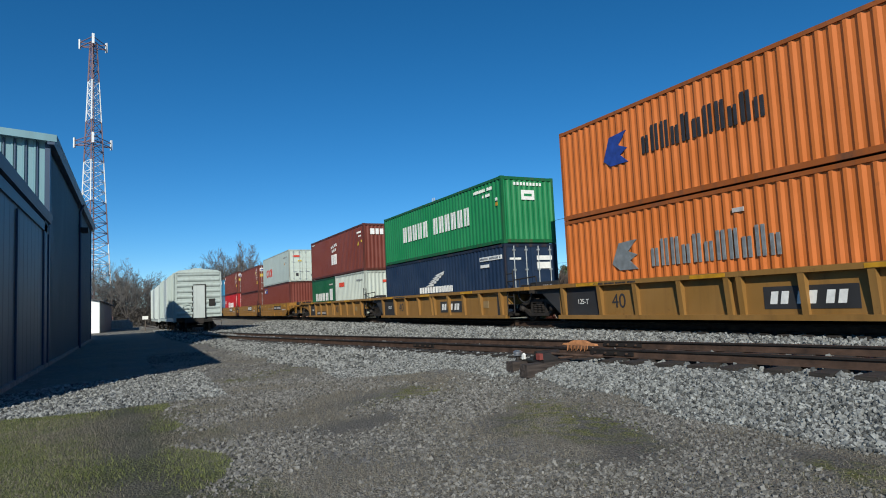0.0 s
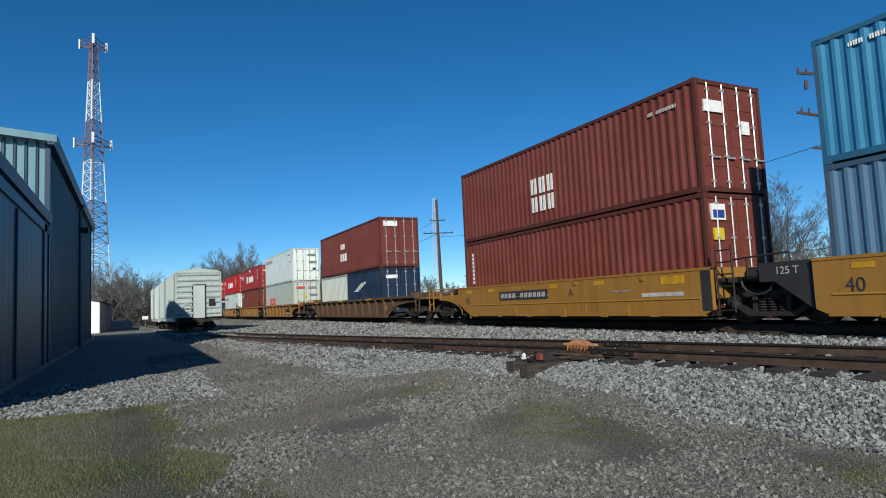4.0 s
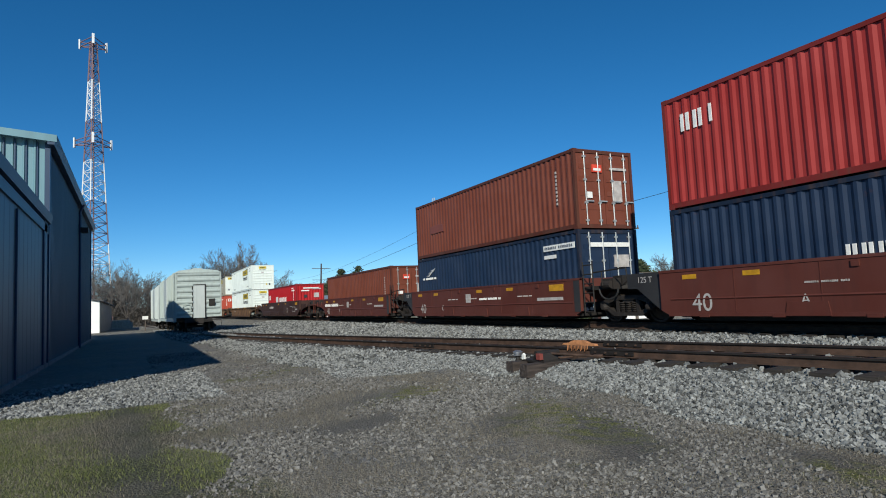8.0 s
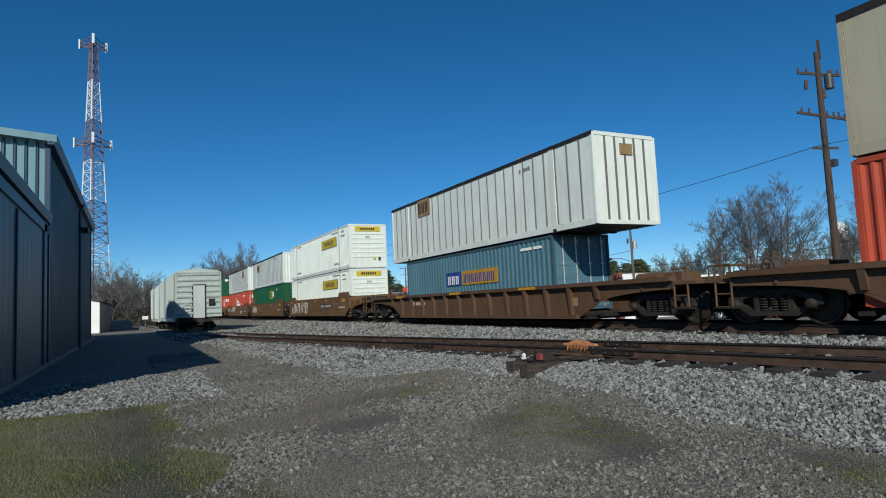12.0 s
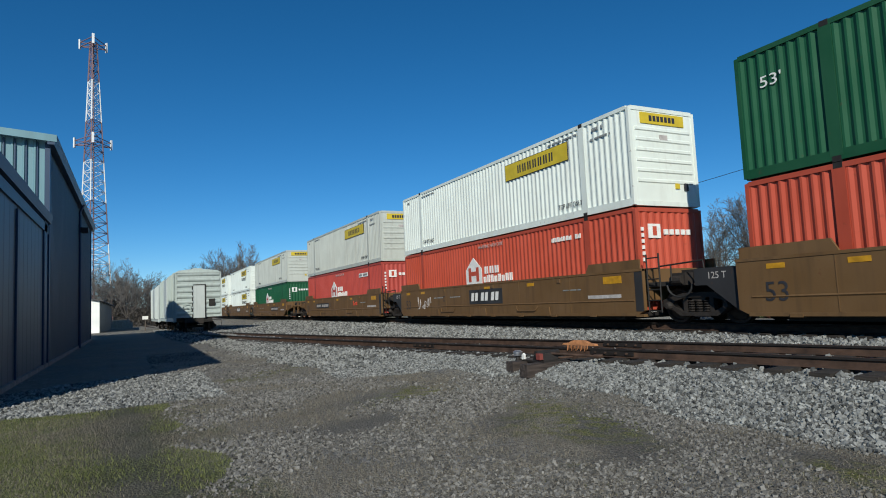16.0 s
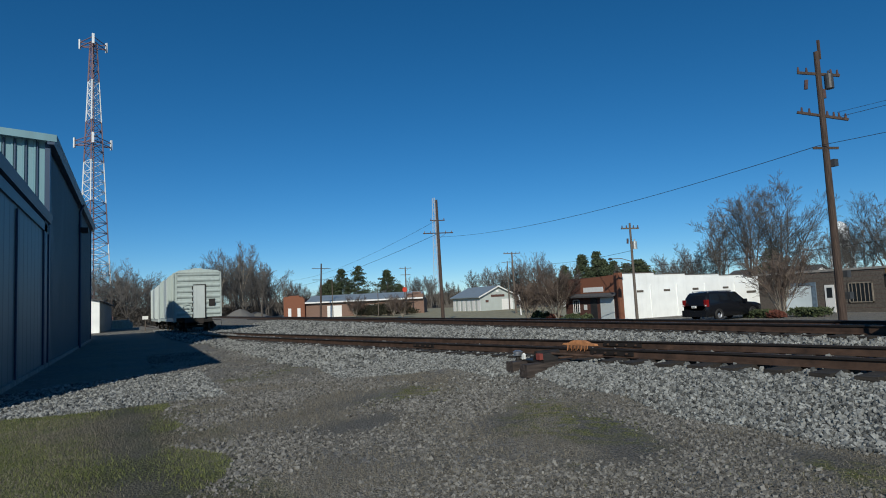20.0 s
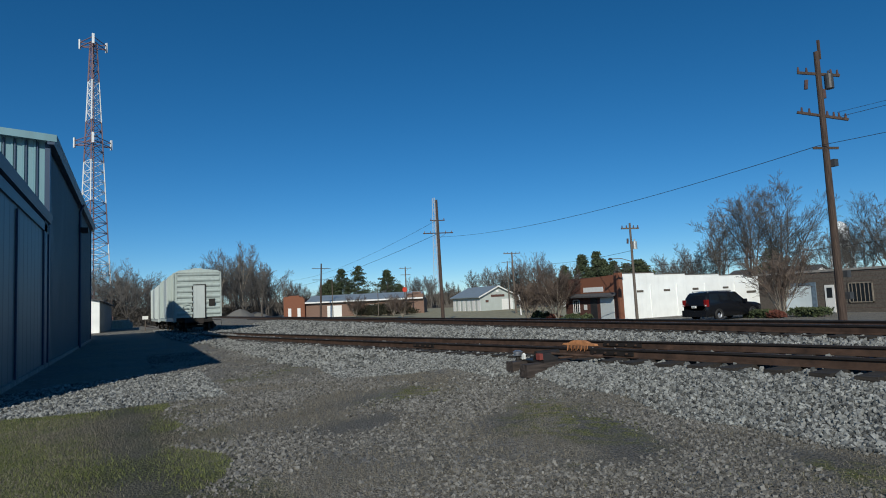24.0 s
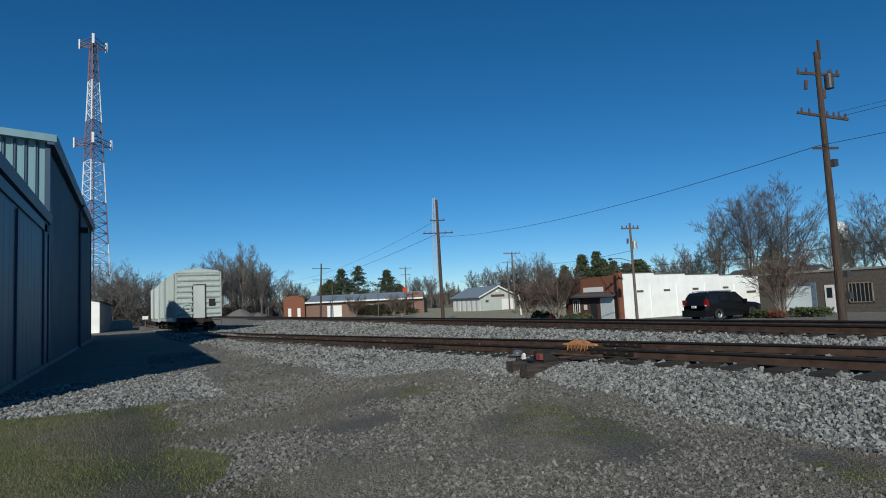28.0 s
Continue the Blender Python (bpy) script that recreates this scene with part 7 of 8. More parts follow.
for i, (x0, x1, y0, y1, h) in enumerate(((-29.2, -27.2, 38.0, 39.0, 0.5), (-26.6, -24.2, 39.2, 40.4, 0.55))):
    hd = thing("hedge", "low clipped hedge with uneven top", "hedge", pose(0, 0, FZ))
    pts = [(rng.uniform(x0, x1), rng.uniform(y0, y1), h * rng.random() ** 0.5) for _ in range(900)]
    part("leaves", leaf_cloud(pts, 0.16, i), HEDGE, hd)
    part("stems", Shape().box(x0 + 0.2, x1 - 0.2, y0 + 0.3, y1 - 0.3, 0, h * 0.6), BARK, hd)
pts = [(rng.uniform(-182, -148), rng.uniform(14, 28), -1.2 + 3.0 * rng.random() ** 1.8) for _ in range(15000)]
pts += [(rng.uniform(-165, -115), rng.uniform(-16, 6), -1.2 + 3.4 * rng.random() ** 1.8) for _ in range(11000)]
solid("undergrowth", leaf_cloud(pts, 0.24, 5), DRYBRUSH, "brown leafless undergrowth at the wood's edge", "undergrowth", kind="stuff")
LAUREL = leaf_material("dull_evergreen_leaves", (0.014, 0.016, 0.009), (0.06, 0.058, 0.032))
RUSSET = leaf_material("russet_leaves", (0.05, 0.015, 0.010), (0.17, 0.05, 0.03))
for i in range(7):
    shrub(-106.3 + 1.05 * i, 38.0 + 0.85 * i - 2.2 * (i % 2), 1.7, 2.5 + 0.4 * (i % 3), 300 + i, LAUREL, "dark evergreen shrub before the brick hall", 1400)
for i, (x, y, w, h) in enumerate(((-51.0, 36.3, 0.7, 0.8), (-48.6, 35.6, 0.5, 0.6), (-42.8, 34.0, 0.7, 0.55), (-41.2, 34.1, 0.6, 0.45))):
    shrub(x, y, w, h, 320 + i, HEDGE, "small green shrub in the verge", 700)
for i, (x, y) in enumerate(((-45.4, 34.0), (-27.0, 38.3))):
    shrub(x, y, 0.65, 0.55, 330 + i, RUSSET, "low russet-leaved shrub under the tree", 800)
s = Shape()
for i in range(2600):
    a = radians(rng.uniform(95, 190))
    d = rng.uniform(225, 420)
    p = Vector((d * math.cos(a), d * math.sin(a), -1.6))
    h, across = rng.uniform(4.5, 9.5), Vector((-math.sin(a), math.cos(a), 0))
    for _ in range(13):
        k, lean = rng.uniform(0.05, 0.6), rng.uniform(-0.32, 0.32)
        q = p + Vector((0, 0, h * k)) + across * lean * h * k * 0.6
        e = p + across * lean * h * rng.uniform(0.6, 1.2) + Vector((0, 0, h * rng.uniform(0.65, 1.0)))
        w = across * rng.uniform(0.10, 0.30)
        s.add([q - w, q + w, e], [(0, 1, 2)])
    s.add([p - across * 1.6, p + across * 1.6, p + across * 0.9 + Vector((0, 0, h * 0.42)), p - across * 0.7 + Vector((0, 0, h * 0.35))], [(0, 1, 2, 3)])
solid("distant_woods", s, DRYBRUSH, "grey-brown leafless woods along the skyline", "woods", kind="stuff")


# ---- markings on the containers ----
TANSIGN = plain("tan_sign", (0.28, 0.19, 0.09), 0.7, 0, 3, 0.2)
def place(c):
    """Half length, floor height and half width of a container thing."""
    return DIMS[c]


def rect(c, u0, u1, z0, z1, mat, name="marking", lift=0.0, label=""):
    h, zf, w = place(c)
    return part(name, Shape().box(u0 - h, u1 - h, -w - 0.004 - lift, -w + 0.02, z0 - zf, z1 - zf), mat, c, label)


def word(c, u0, u1, z0, z1, n, mat, gap=0.22, vary=0.0, name="lettering"):
    h, zf, w = place(c)
    return bars(c, u0 - h, z0 - zf, u1 - u0, z1 - z0, n, mat, -w, gap, name, vary)


def script(c, text, u0, u1, z0, z1, mat):
    h, zf, w = place(c)
    return words(c, text, (u0 + u1) / 2 - h, (z0 + z1) / 2 - zf, z1 - z0, mat, -w - 0.008, u1 - u0)


def shape(c, pts, mat, name="emblem", lift=0.0):
    h, zf, w = place(c)
    return part(name, Shape().prism([(u - h, z - zf) for u, z in pts], -w - 0.005 - lift, -w + 0.02, "y"), mat, c)


def end_rect(c, y0, y1, z0, z1, mat, name="end_marking", lift=0.012):
    h, zf, w = place(c)
    return part(name, Shape().box(h - 0.03, h + lift, y0, y1, z0 - zf, z1 - zf), mat, c)


def end_words(c, text, y, z, size, mat, width=None):
    h, zf, w = place(c)
    return words(c, text, y, z - zf, size, mat, h + 0.02, width, "end_lettering", True)


def wing_emblem(c, u0, u1, z0, z1, mat):
    for k in range(5):
        a = u0 + (u1 - u0) * (0.12 * k)
        b = z0 + (z1 - z0) * (0.17 * k)
        e = u0 + (u1 - u0) * (0.45 + 0.13 * k)
        shape(c, [(a, b), (e - 0.12, b), (e, b + (z1 - z0) * 0.26), (a + 0.3, b + (z1 - z0) * 0.10)], mat)


def house_emblem(c, u0, u1, z0, z1, dark):
    m = (u0 + u1) / 2
    shape(c, [(u0, z0), (u1, z0), (u1, z0 + (z1 - z0) * 0.55), (m, z1), (u0, z0 + (z1 - z0) * 0.55)], MARKWHITE)
    q = (u1 - u0) / 7
    for k in (1.2, 4.6):
        rect(c, u0 + q * k, u0 + q * (k + 1.2), z0 + 0.08, z0 + (z1 - z0) * 0.62, dark, "emblem_bar", 0.004)
    rect(c, u0 + q * 2.4, u0 + q * 4.6, z0 + 0.32, z0 + 0.50, dark, "emblem_bar", 0.004)


def banner(c, u0, u1, z0, z1, n=7):
    rect(c, u0 - 0.02, u1 + 0.02, z0 - 0.02, z1 + 0.02, MARKBLACK, "banner_border")
    rect(c, u0, u1, z0, z1, MARKYELLOW, "banner", 0.006, "yellow banner")
    word_lift(c, u0 + (u1 - u0) * 0.22, u0 + (u1 - u0) * 0.82, z0 + 0.14, z1 - 0.14, n, MARKBLACK, 0.008)
    d = u1 - u0
    shape(c, [(u0 + 0.05, z0 + 0.10), (u0 + d * 0.16, z0 + 0.06), (u0 + d * 0.10, z0 + 0.22)], MARKGREY, "banner_scroll", 0.003)
    shape(c, [(u0 + d * 0.84, z1 - 0.22), (u1 - 0.05, z1 - 0.42), (u1 - 0.05, z1 - 0.30)], MARKGREY, "banner_scroll", 0.003)


def word_lift(c, u0, u1, z0, z1, n, mat, lift):
    h, zf, w = place(c)
    return bars(c, u0 - h, z0 - zf, u1 - u0, z1 - z0, n, mat, -w - lift, 0.25)


def long_box_small(c, zf, H, dark=True):
    """The small notices near the lifting posts of a long container."""
    m = MARKGREY if dark else MARKWHITE
    word(c, 0.55, 0.95, zf + H - 0.36, zf + H - 0.25, 3, m)
    word(c, 2.3, 3.6, zf + H - 0.29, zf + H - 0.22, 10, m)
    word(c, 12.4, 13.9, zf + H - 0.31, zf + H - 0.24, 12, m)
    word(c, 14.6, 15.1, zf + H - 0.40, zf + H - 0.27, 3, m)
    word(c, 14.5, 15.4, zf + H - 0.66, zf + H - 0.58, 8, m)


o_lo, o_up = BOX["O"]
shape(o_up, [(2.02, 4.75), (2.3, 4.55), (3.0, 4.55), (2.7, 4.8), (3.0, 4.95), (2.65, 5.1), (3.0, 5.46), (2.3, 5.40)], MARKBLUE)
word(o_up, 3.56, 7.34, 4.62, 5.33, 11, MARKBLACK, 0.35, 0.32)
shape(o_lo, [(2.09, 1.70), (2.4, 1.50), (3.1, 1.50), (2.8, 1.75), (3.1, 1.90), (2.75, 2.02), (3.1, 2.33), (2.4, 2.28)], MARKGREY)
word(o_lo, 3.61, 7.43, 1.53, 2.24, 11, MARKGREY, 0.35, 0.32)
rect(o_lo, 6.2, 6.5, 0.0 + 2.6, 2.7, MARKFAINT)
g_lo, g_up = BOX["G"]
word(g_up, 2.6, 5.69, 3.93, 4.70, 5, MARKWHITE, 0.2)
word(g_up, 6.19, 9.77, 3.95, 4.70, 6, MARKWHITE, 0.18)
word(g_up, 10.07, 11.52, 5.10, 5.25, 10, MARKWHITE, 0.4)
word(g_up, 10.75, 11.35, 4.86, 5.0, 4, MARKWHITE, 0.4)
rect(g_up, 11.72, 11.86, 4.62, 4.74, MARKWHITE)
rect(g_up, 11.72, 11.86, 4.42, 4.56, MARKORANGE)
end_rect(g_up, -0.32, 0.28, 4.62, 5.0, MARKWHITE)
end_rect(g_up, -0.2, 0.16, 4.76, 4.86, GREEN, "emblem_bar", 0.018)
for k in range(9):
    end_rect(g_up, -0.65 + k * 0.15, -0.57 + k * 0.15, 5.18, 5.30, MARKWHITE, "end_lettering")
word(g_lo, 4.39, 7.9, 1.27, 1.55, 12, MARKWHITE)
wing_emblem(g_lo, 5.13, 7.14, 1.58, 2.24, MARKWHITE)
rect(g_lo, 10.3, 11.97, 2.36, 2.52, MARKWHITE)
word_lift(g_lo, 10.36, 11.9, 2.39, 2.49, 10, NAVY, 0.004)
rect(g_lo, 10.35, 11.0, 2.10, 2.22, MARKWHITE)
end_rect(g_lo, -1.0, -0.5, 2.30, 2.38, MARKWHITE)
end_rect(g_lo, 0.25, 0.95, 2.28, 2.45, MARKWHITE)
end_rect(g_lo, 0.25, 0.85, 1.95, 2.2, MARKWHITE)
z_a, z_b, z_up = BOX["Z"]
word(z_up, 5.42, 6.74, 3.74, 4.44, 3, MARKWHITE, 0.18)
for k, (u, z) in enumerate(((5.45, 4.95), (5.82, 5.0), (6.2, 5.05), (6.55, 5.08), (5.65, 4.68), (6.0, 4.72), (6.38, 4.76))):
    shape(z_up, [(u - 0.12, z - 0.1), (u, z - 0.03), (u + 0.12, z - 0.1), (u + 0.06, z + 0.02), (u + 0.12, z + 0.1), (u, z + 0.06), (u - 0.12, z + 0.1), (u - 0.06, z)], MARKWHITE, "star")
word(z_up, 10.9, 11.8, 5.28, 5.42, 9, MARKWHITE, 0.35)
word(z_up, 11.3, 11.75, 5.05, 5.18, 4, MARKWHITE, 0.35)
shape(z_up, [(11.05, 4.55), (11.3, 4.55), (11.25, 4.8)], MARKYELLOW)
rect(z_up, 11.75, 11.9, 4.7, 4.84, MARKYELLOW)
word(z_up, 0.25, 1.1, 5.52, 5.64, 6, MARKFAINT)
end_rect(z_up, -0.75, 0.1, 5.15, 5.5, MARKWHITE)
for k in (-0.48, -0.2):
    end_rect(z_up, k, k + 0.07, 5.12, 5.53, MAROON, "emblem_bar", 0.018)
for k in range(11):
    end_rect(z_up, 0.78, 0.85, 4.0 + k * 0.13, 4.08 + k * 0.13, MARKWHITE, "end_lettering")
word(z_a, 1.05, 4.6, 1.30, 1.85, 4, MARKWHITE, 0.15)
rect(z_a, 4.75, 5.4, 1.30, 2.1, MARKWHITE)
word(z_a, 4.6, 5.6, 2.35, 2.47, 9, MARKFAINT)
word(z_b, 0.9, 2.05, 2.13, 2.42, 4, MARKRED, 0.12)
word(z_b, 4.4, 5.6, 2.35, 2.47, 9, MARKGREY)
end_rect(z_b, -0.05, 0.55, 2.2, 2.36, MARKRED)
c_lo, c_up = BOX["C"]
def ring(c, u, z, r, wide, mat):
    h, zf, w = place(c)
    part("ring_emblem", Shape().lathe([(r - wide, -w - 0.006), (r, -w - 0.006), (r, -w + 0.02), (r - wide, -w + 0.02), (r - wide, -w - 0.006)], (u - h, 0, z - zf), "y", 20), mat, c)


for k in (2.22, 3.03, 3.84):
    ring(c_up, k, 4.49, 0.40, 0.17, MARKRED)
rect(c_up, 4.28, 4.62, 4.10, 4.88, MARKRED, "lettering")
shape(c_up, [(3.03 + 0.22 * math.cos(a * math.pi / 4), 4.49 + 0.22 * math.sin(a * math.pi / 4)) for a in range(8)], PALE, "flower_emblem", 0.006)
word(c_up, 10.0, 11.3, 5.45, 5.6, 10, MARKGREY, 0.4)
shape(c_up, [(10.2, 4.85), (10.55, 4.85), (10.37, 5.1)], MARKORANGE)
rect(c_up, 10.9, 11.05, 4.92, 5.1, MARKGREY)
rect(c_lo, 0.72, 2.0, 2.50, 2.97, MARKBLUE)
rect(c_lo, 0.80, 1.35, 2.56, 2.78, MARKWHITE, "sign_bar", 0.004)
rect(c_lo, 1.2, 1.9, 2.78, 2.9, MARKYELLOW, "sign_bar", 0.004)
end_rect(c_up, -0.85, -0.2, 5.45, 5.62, MARKRED, "end_marking", 0.02)
end_rect(c_up, -0.4, -0.08, 5.05, 5.18, MARKYELLOW)
end_rect(c_up, -0.6, -0.38, 3.75, 4.0, MARKBLACK)
end_rect(c_up, 0.78, 1.0, 3.75, 3.92, MARKBLACK)
p_lo, p_up = BOX["P"]
r_lo, r_up = BOX["R"]
for c, z in ((p_up, 2.93), (r_up, 3.24)):
    rect(c, 0.45, 0.75, z + 2.3, z + 2.6, MARKWHITE)
    rect(c, 0.50, 0.70, z + 2.35, z + 2.48, MARKBLUE, "sign_bar", 0.004)
    for k in range(9):
        rect(c, 11.0, 11.08, z + 1.35 + k * 0.13, z + 1.43 + k * 0.13, MARKWHITE, "lettering")
    for k in range(4):
        rect(c, 11.45, 11.53, z + 2.1 + k * 0.13, z + 2.18 + k * 0.13, MARKWHITE, "lettering")
    shape(c, [(10.55, z + 2.0), (10.85, z + 2.0), (10.78, z + 2.25)], MARKYELLOW)
    rect(c, 11.45, 11.6, z + 1.75, z + 1.9, MARKYELLOW)
    rect(c, 11.45, 11.6, z + 1.5, z + 1.65, MARKWHITE)
    rect(c, 11.35, 11.75, z + 0.85, z + 1.15, MARKYELLOW)
    end_rect(c, -1.0, -0.55, z + 2.25, z + 2.6, MARKWHITE, "end_marking", 0.02)
    end_rect(c, -0.93, -0.62, z + 2.32, z + 2.48, MARKBLUE, "sign_bar", 0.026)
    end_rect(c, -0.98, -0.65, z + 1.65, z + 1.95, MARKYELLOW, "end_marking", 0.02)
    end_rect(c, 0.15, 0.3, z + 2.2, z + 2.35, MARKWHITE, "end_marking", 0.02)
    end_rect(c, 0.2, 1.0, z + 2.42, z + 2.5, MARKFAINT)
    end_rect(c, 0.25, 0.75, z + 1.5, z + 1.6, MARKFAINT)
    end_rect(c, -0.45, -0.25, z + 1.3, z + 1.5, MARKWHITE)
end_rect(p_lo, -0.45, 0.0, 2.25, 2.5, MARKRED, "end_marking", 0.02)
word(r_lo, 3.80, 4.75, 1.30, 2.12, 1, MARKWHITE, 0.05)
word(r_lo, 5.45, 8.66, 1.30, 2.02, 4, MARKWHITE, 0.3)
rect(r_lo, 0.47, 1.2, 1.95, 2.35, MARKWHITE)
rect(r_lo, 0.75, 0.9, 2.02, 2.28, RED, "emblem_bar", 0.004)
for k in range(10):
    rect(r_lo, 11.1, 11.18, 1.4 + k * 0.14, 1.49 + k * 0.14, MARKWHITE, "lettering")
for k in range(4):
    rect(r_lo, 11.5, 11.58, 2.35 + k * 0.14, 2.44 + k * 0.14, MARKWHITE, "lettering")
end_rect(r_lo, -0.75, -0.1, 2.3, 2.42, MARKWHITE, "end_marking", 0.02)
h_lo, h_up = BOX["H"]
shape(h_up, [(3.6 + 0.42 * math.cos(a * math.pi / 8), 4.5 + 0.42 * math.sin(a * math.pi / 8)) for a in range(16)], MARKWHITE)
for a in (3.32, 3.62):
    rect(h_up, a, a + 0.2, 4.25, 4.75, BLUE, "emblem_bar", 0.004)
word(h_up, 4.25, 8.98, 4.22, 4.98, 6, MARKWHITE, 0.35)
word(h_up, 0.7, 2.7, 5.42, 5.54, 12, MARKWHITE)
rect(h_up, 10.9, 11.5, 5.42, 5.6, MARKWHITE)
rect(h_up, 10.9, 11.72, 5.2, 5.38, MARKWHITE)
rect(h_up, 10.9, 11.4, 5.0, 5.16, MARKWHITE)
shape(h_up, [(11.4, 4.6), (11.62, 4.6), (11.5, 4.8)], MARKORANGE)
end_rect(h_up, -0.9, -0.45, 5.1, 5.5, MARKWHITE, "end_marking", 0.02)
end_rect(h_up, 0.25, 0.95, 5.2, 5.45, MARKWHITE, "end_marking", 0.02)
end_rect(h_up, 0.35, 0.9, 4.5, 4.95, MARKWHITE, "end_marking", 0.02)
rect(h_lo, 10.9, 11.7, 2.75, 2.86, MARKFAINT)
rect(h_lo, 11.0, 11.2, 2.4, 2.65, MARKFAINT)
rect(h_lo, 11.5, 11.62, 2.0, 2.12, MARKYELLOW)
m_lo, m_up = BOX["M"]
word(m_up, 5.0, 6.4, 4.40, 4.95, 3, MARKWHITE, 0.18)
word(m_up, 5.0, 6.4, 3.78, 4.30, 3, MARKWHITE, 0.18)
word(m_up, 10.6, 11.6, 5.55, 5.67, 8, MARKFAINT)
end_rect(m_up, -0.95, -0.3, 5.3, 5.6, MARKWHITE, "end_marking", 0.02)
end_rect(m_up, 0.4, 0.7, 4.8, 5.15, MARKWHITE)
end_rect(m_lo, -1.0, -0.5, 2.55, 2.95, MARKWHITE, "end_marking", 0.02)
end_rect(m_lo, -0.95, -0.55, 2.6, 2.8, MARKBLUE, "sign_bar", 0.026)
end_rect(m_lo, -0.95, -0.6, 2.05, 2.35, MARKYELLOW, "end_marking", 0.02)
for k in range(8):
    rect(m_lo, 0.6, 0.72, 1.5 + k * 0.16, 1.62 + k * 0.16, MARKWHITE, "lettering")
y_a, y_b, y_up = BOX["Y"]
word(y_up, 4.8, 6.2, 3.80, 4.3, 3, MARKWHITE)
word(y_up, 4.9, 5.9, 4.6, 4.95, 2, MARKWHITE)
end_rect(y_up, -0.95, -0.1, 5.3, 5.6, MARKWHITE, "end_marking", 0.02)
wing_emblem(y_b, 1.2, 3.6, 1.7, 2.3, MARKWHITE)
end_rect(y_b, -0.9, -0.2, 2.3, 2.5, MARKWHITE, "end_marking", 0.02)
a_lo, a_up = BOX["a"]
word(a_up, 0.45, 1.15, 5.43, 5.80, 2, MARKRED, 0.15)
word(a_up, 1.2, 3.72, 5.43, 5.76, 6, MARKGREY, 0.12, 0.1)
for k in (2.34, 3.15, 3.96):
    ring(a_lo, k, 1.58, 0.38, 0.16, MARKRED)
rect(a_lo, 4.40, 4.74, 1.22, 1.95, MARKRED, "lettering")
word(a_up, 10.4, 11.5, 5.5, 5.72, 4, MARKGREY, 0.2)
rect(a_up, 11.2, 11.45, 4.9, 5.05, MARKBLACK)
for c, z in ((a_up, 3.24), (a_lo, 0.33)):
    end_rect(c, 0.15, 0.9, z + 2.2, z + 2.4, MARKGREY, "end_marking", 0.02)
    end_rect(c, 0.25, 0.95, z + 1.55, z + 1.75, MARKGREY, "end_marking", 0.02)
    end_rect(c, 0.6, 0.85, z + 0.95, z + 1.15, MARKBLACK, "end_marking", 0.02)
end_rect(a_lo, -0.9, -0.15, 2.55, 2.75, MARKRED, "end_marking", 0.02)
end_rect(a_lo, -0.35, 0.0, 1.75, 1.95, MARKYELLOW, "end_marking", 0.02)
shape(a_lo, [(11.2, 1.7), (11.6, 1.7), (11.4, 2.0)], MARKYELLOW)
b_lo, b_up = BOX["b"]
c_lo2, c_up2 = BOX["c"]
g_one = BOX["g"][0]
for c, z, m in ((b_up, 3.24, ROSE), (c_up2, 3.24, RED), (g_one, 0.33, RED)):
    u = 3.65
    rect(c, u + 0.12, u + 1.05, z + 0.88, z + 1.68, MARKWHITE, "lettering")
    word(c, u + 1.7, u + 4.85, z + 0.92, z + 1.58, 4, MARKWHITE, 0.3)
    rect(c, 0.5, 1.2, z + 1.45, z + 1.88, MARKWHITE)
    rect(c, 0.78, 0.9, z + 1.52, z + 1.80, m, "emblem_bar", 0.004)
    end_rect(c, -0.8, -0.1, z + 1.95, z + 2.05, MARKWHITE, "end_marking", 0.02)
    end_rect(c, 0.2, 0.95, z + 2.1, z + 2.2, MARKFAINT, "end_marking", 0.02)
    end_rect(c, 0.3, 0.75, z + 1.4, z + 1.8, MARKFAINT, "end_marking", 0.02)
    end_rect(c, -0.55, -0.28, z + 1.4, z + 1.65, MARKBLACK, "end_marking", 0.02)
    for k in range(8):
        rect(c, 11.05, 11.12, z + 1.1 + k * 0.14, z + 1.19 + k * 0.14, MARKWHITE, "lettering")
for u in (5.85, 6.4):
    shape(b_up, [(u - 0.17, 5.48), (u, 5.30), (u + 0.17, 5.48), (u, 5.66)], MARKWHITE, "placard")
rect(c_up2, 11.26, 11.62, 3.56, 3.80, NAVY)
rect(b_lo, 0.9, 2.1, 2.42, 2.9, MARKBLUE)
rect(b_lo, 1.0, 1.5, 2.5, 2.7, MARKWHITE, "sign_bar", 0.004)
rect(b_lo, 1.4, 2.0, 2.7, 2.82, MARKYELLOW, "sign_bar", 0.004)
word(c_lo2, 0.62, 1.2, 2.42, 2.78, 2, MARKRED, 0.15)
word(c_lo2, 1.3, 3.8, 2.43, 2.75, 6, MARKGREY, 0.12)
word(c_lo2, 10.3, 11.6, 2.75, 2.95, 6, MARKGREY, 0.3)
d_lo, d_up = BOX["d"]
word(d_up, 0.57, 1.35, 4.87, 5.32, 2, MARKWHITE, 0.12)
rect(d_up, 1.44, 1.52, 4.9, 5.34, MARKWHITE)
for k in range(9):
    rect(d_up, 11.15, 11.22, 4.0 + k * 0.14, 4.08 + k * 0.14, MARKFAINT, "lettering")
rect(d_up, 11.5, 11.62, 4.9, 5.0, MARKYELLOW)
rect(d_up, 11.5, 11.62, 4.6, 4.72, MARKWHITE)
word(d_up, 11.6, 11.95, 3.5, 3.7, 2, MARKYELLOW)
end_rect(d_up, -0.95, -0.55, 5.2, 5.42, MARKWHITE, "end_marking", 0.02)
end_rect(d_up, 0.25, 0.95, 5.25, 5.33, MARKWHITE, "end_marking", 0.02)
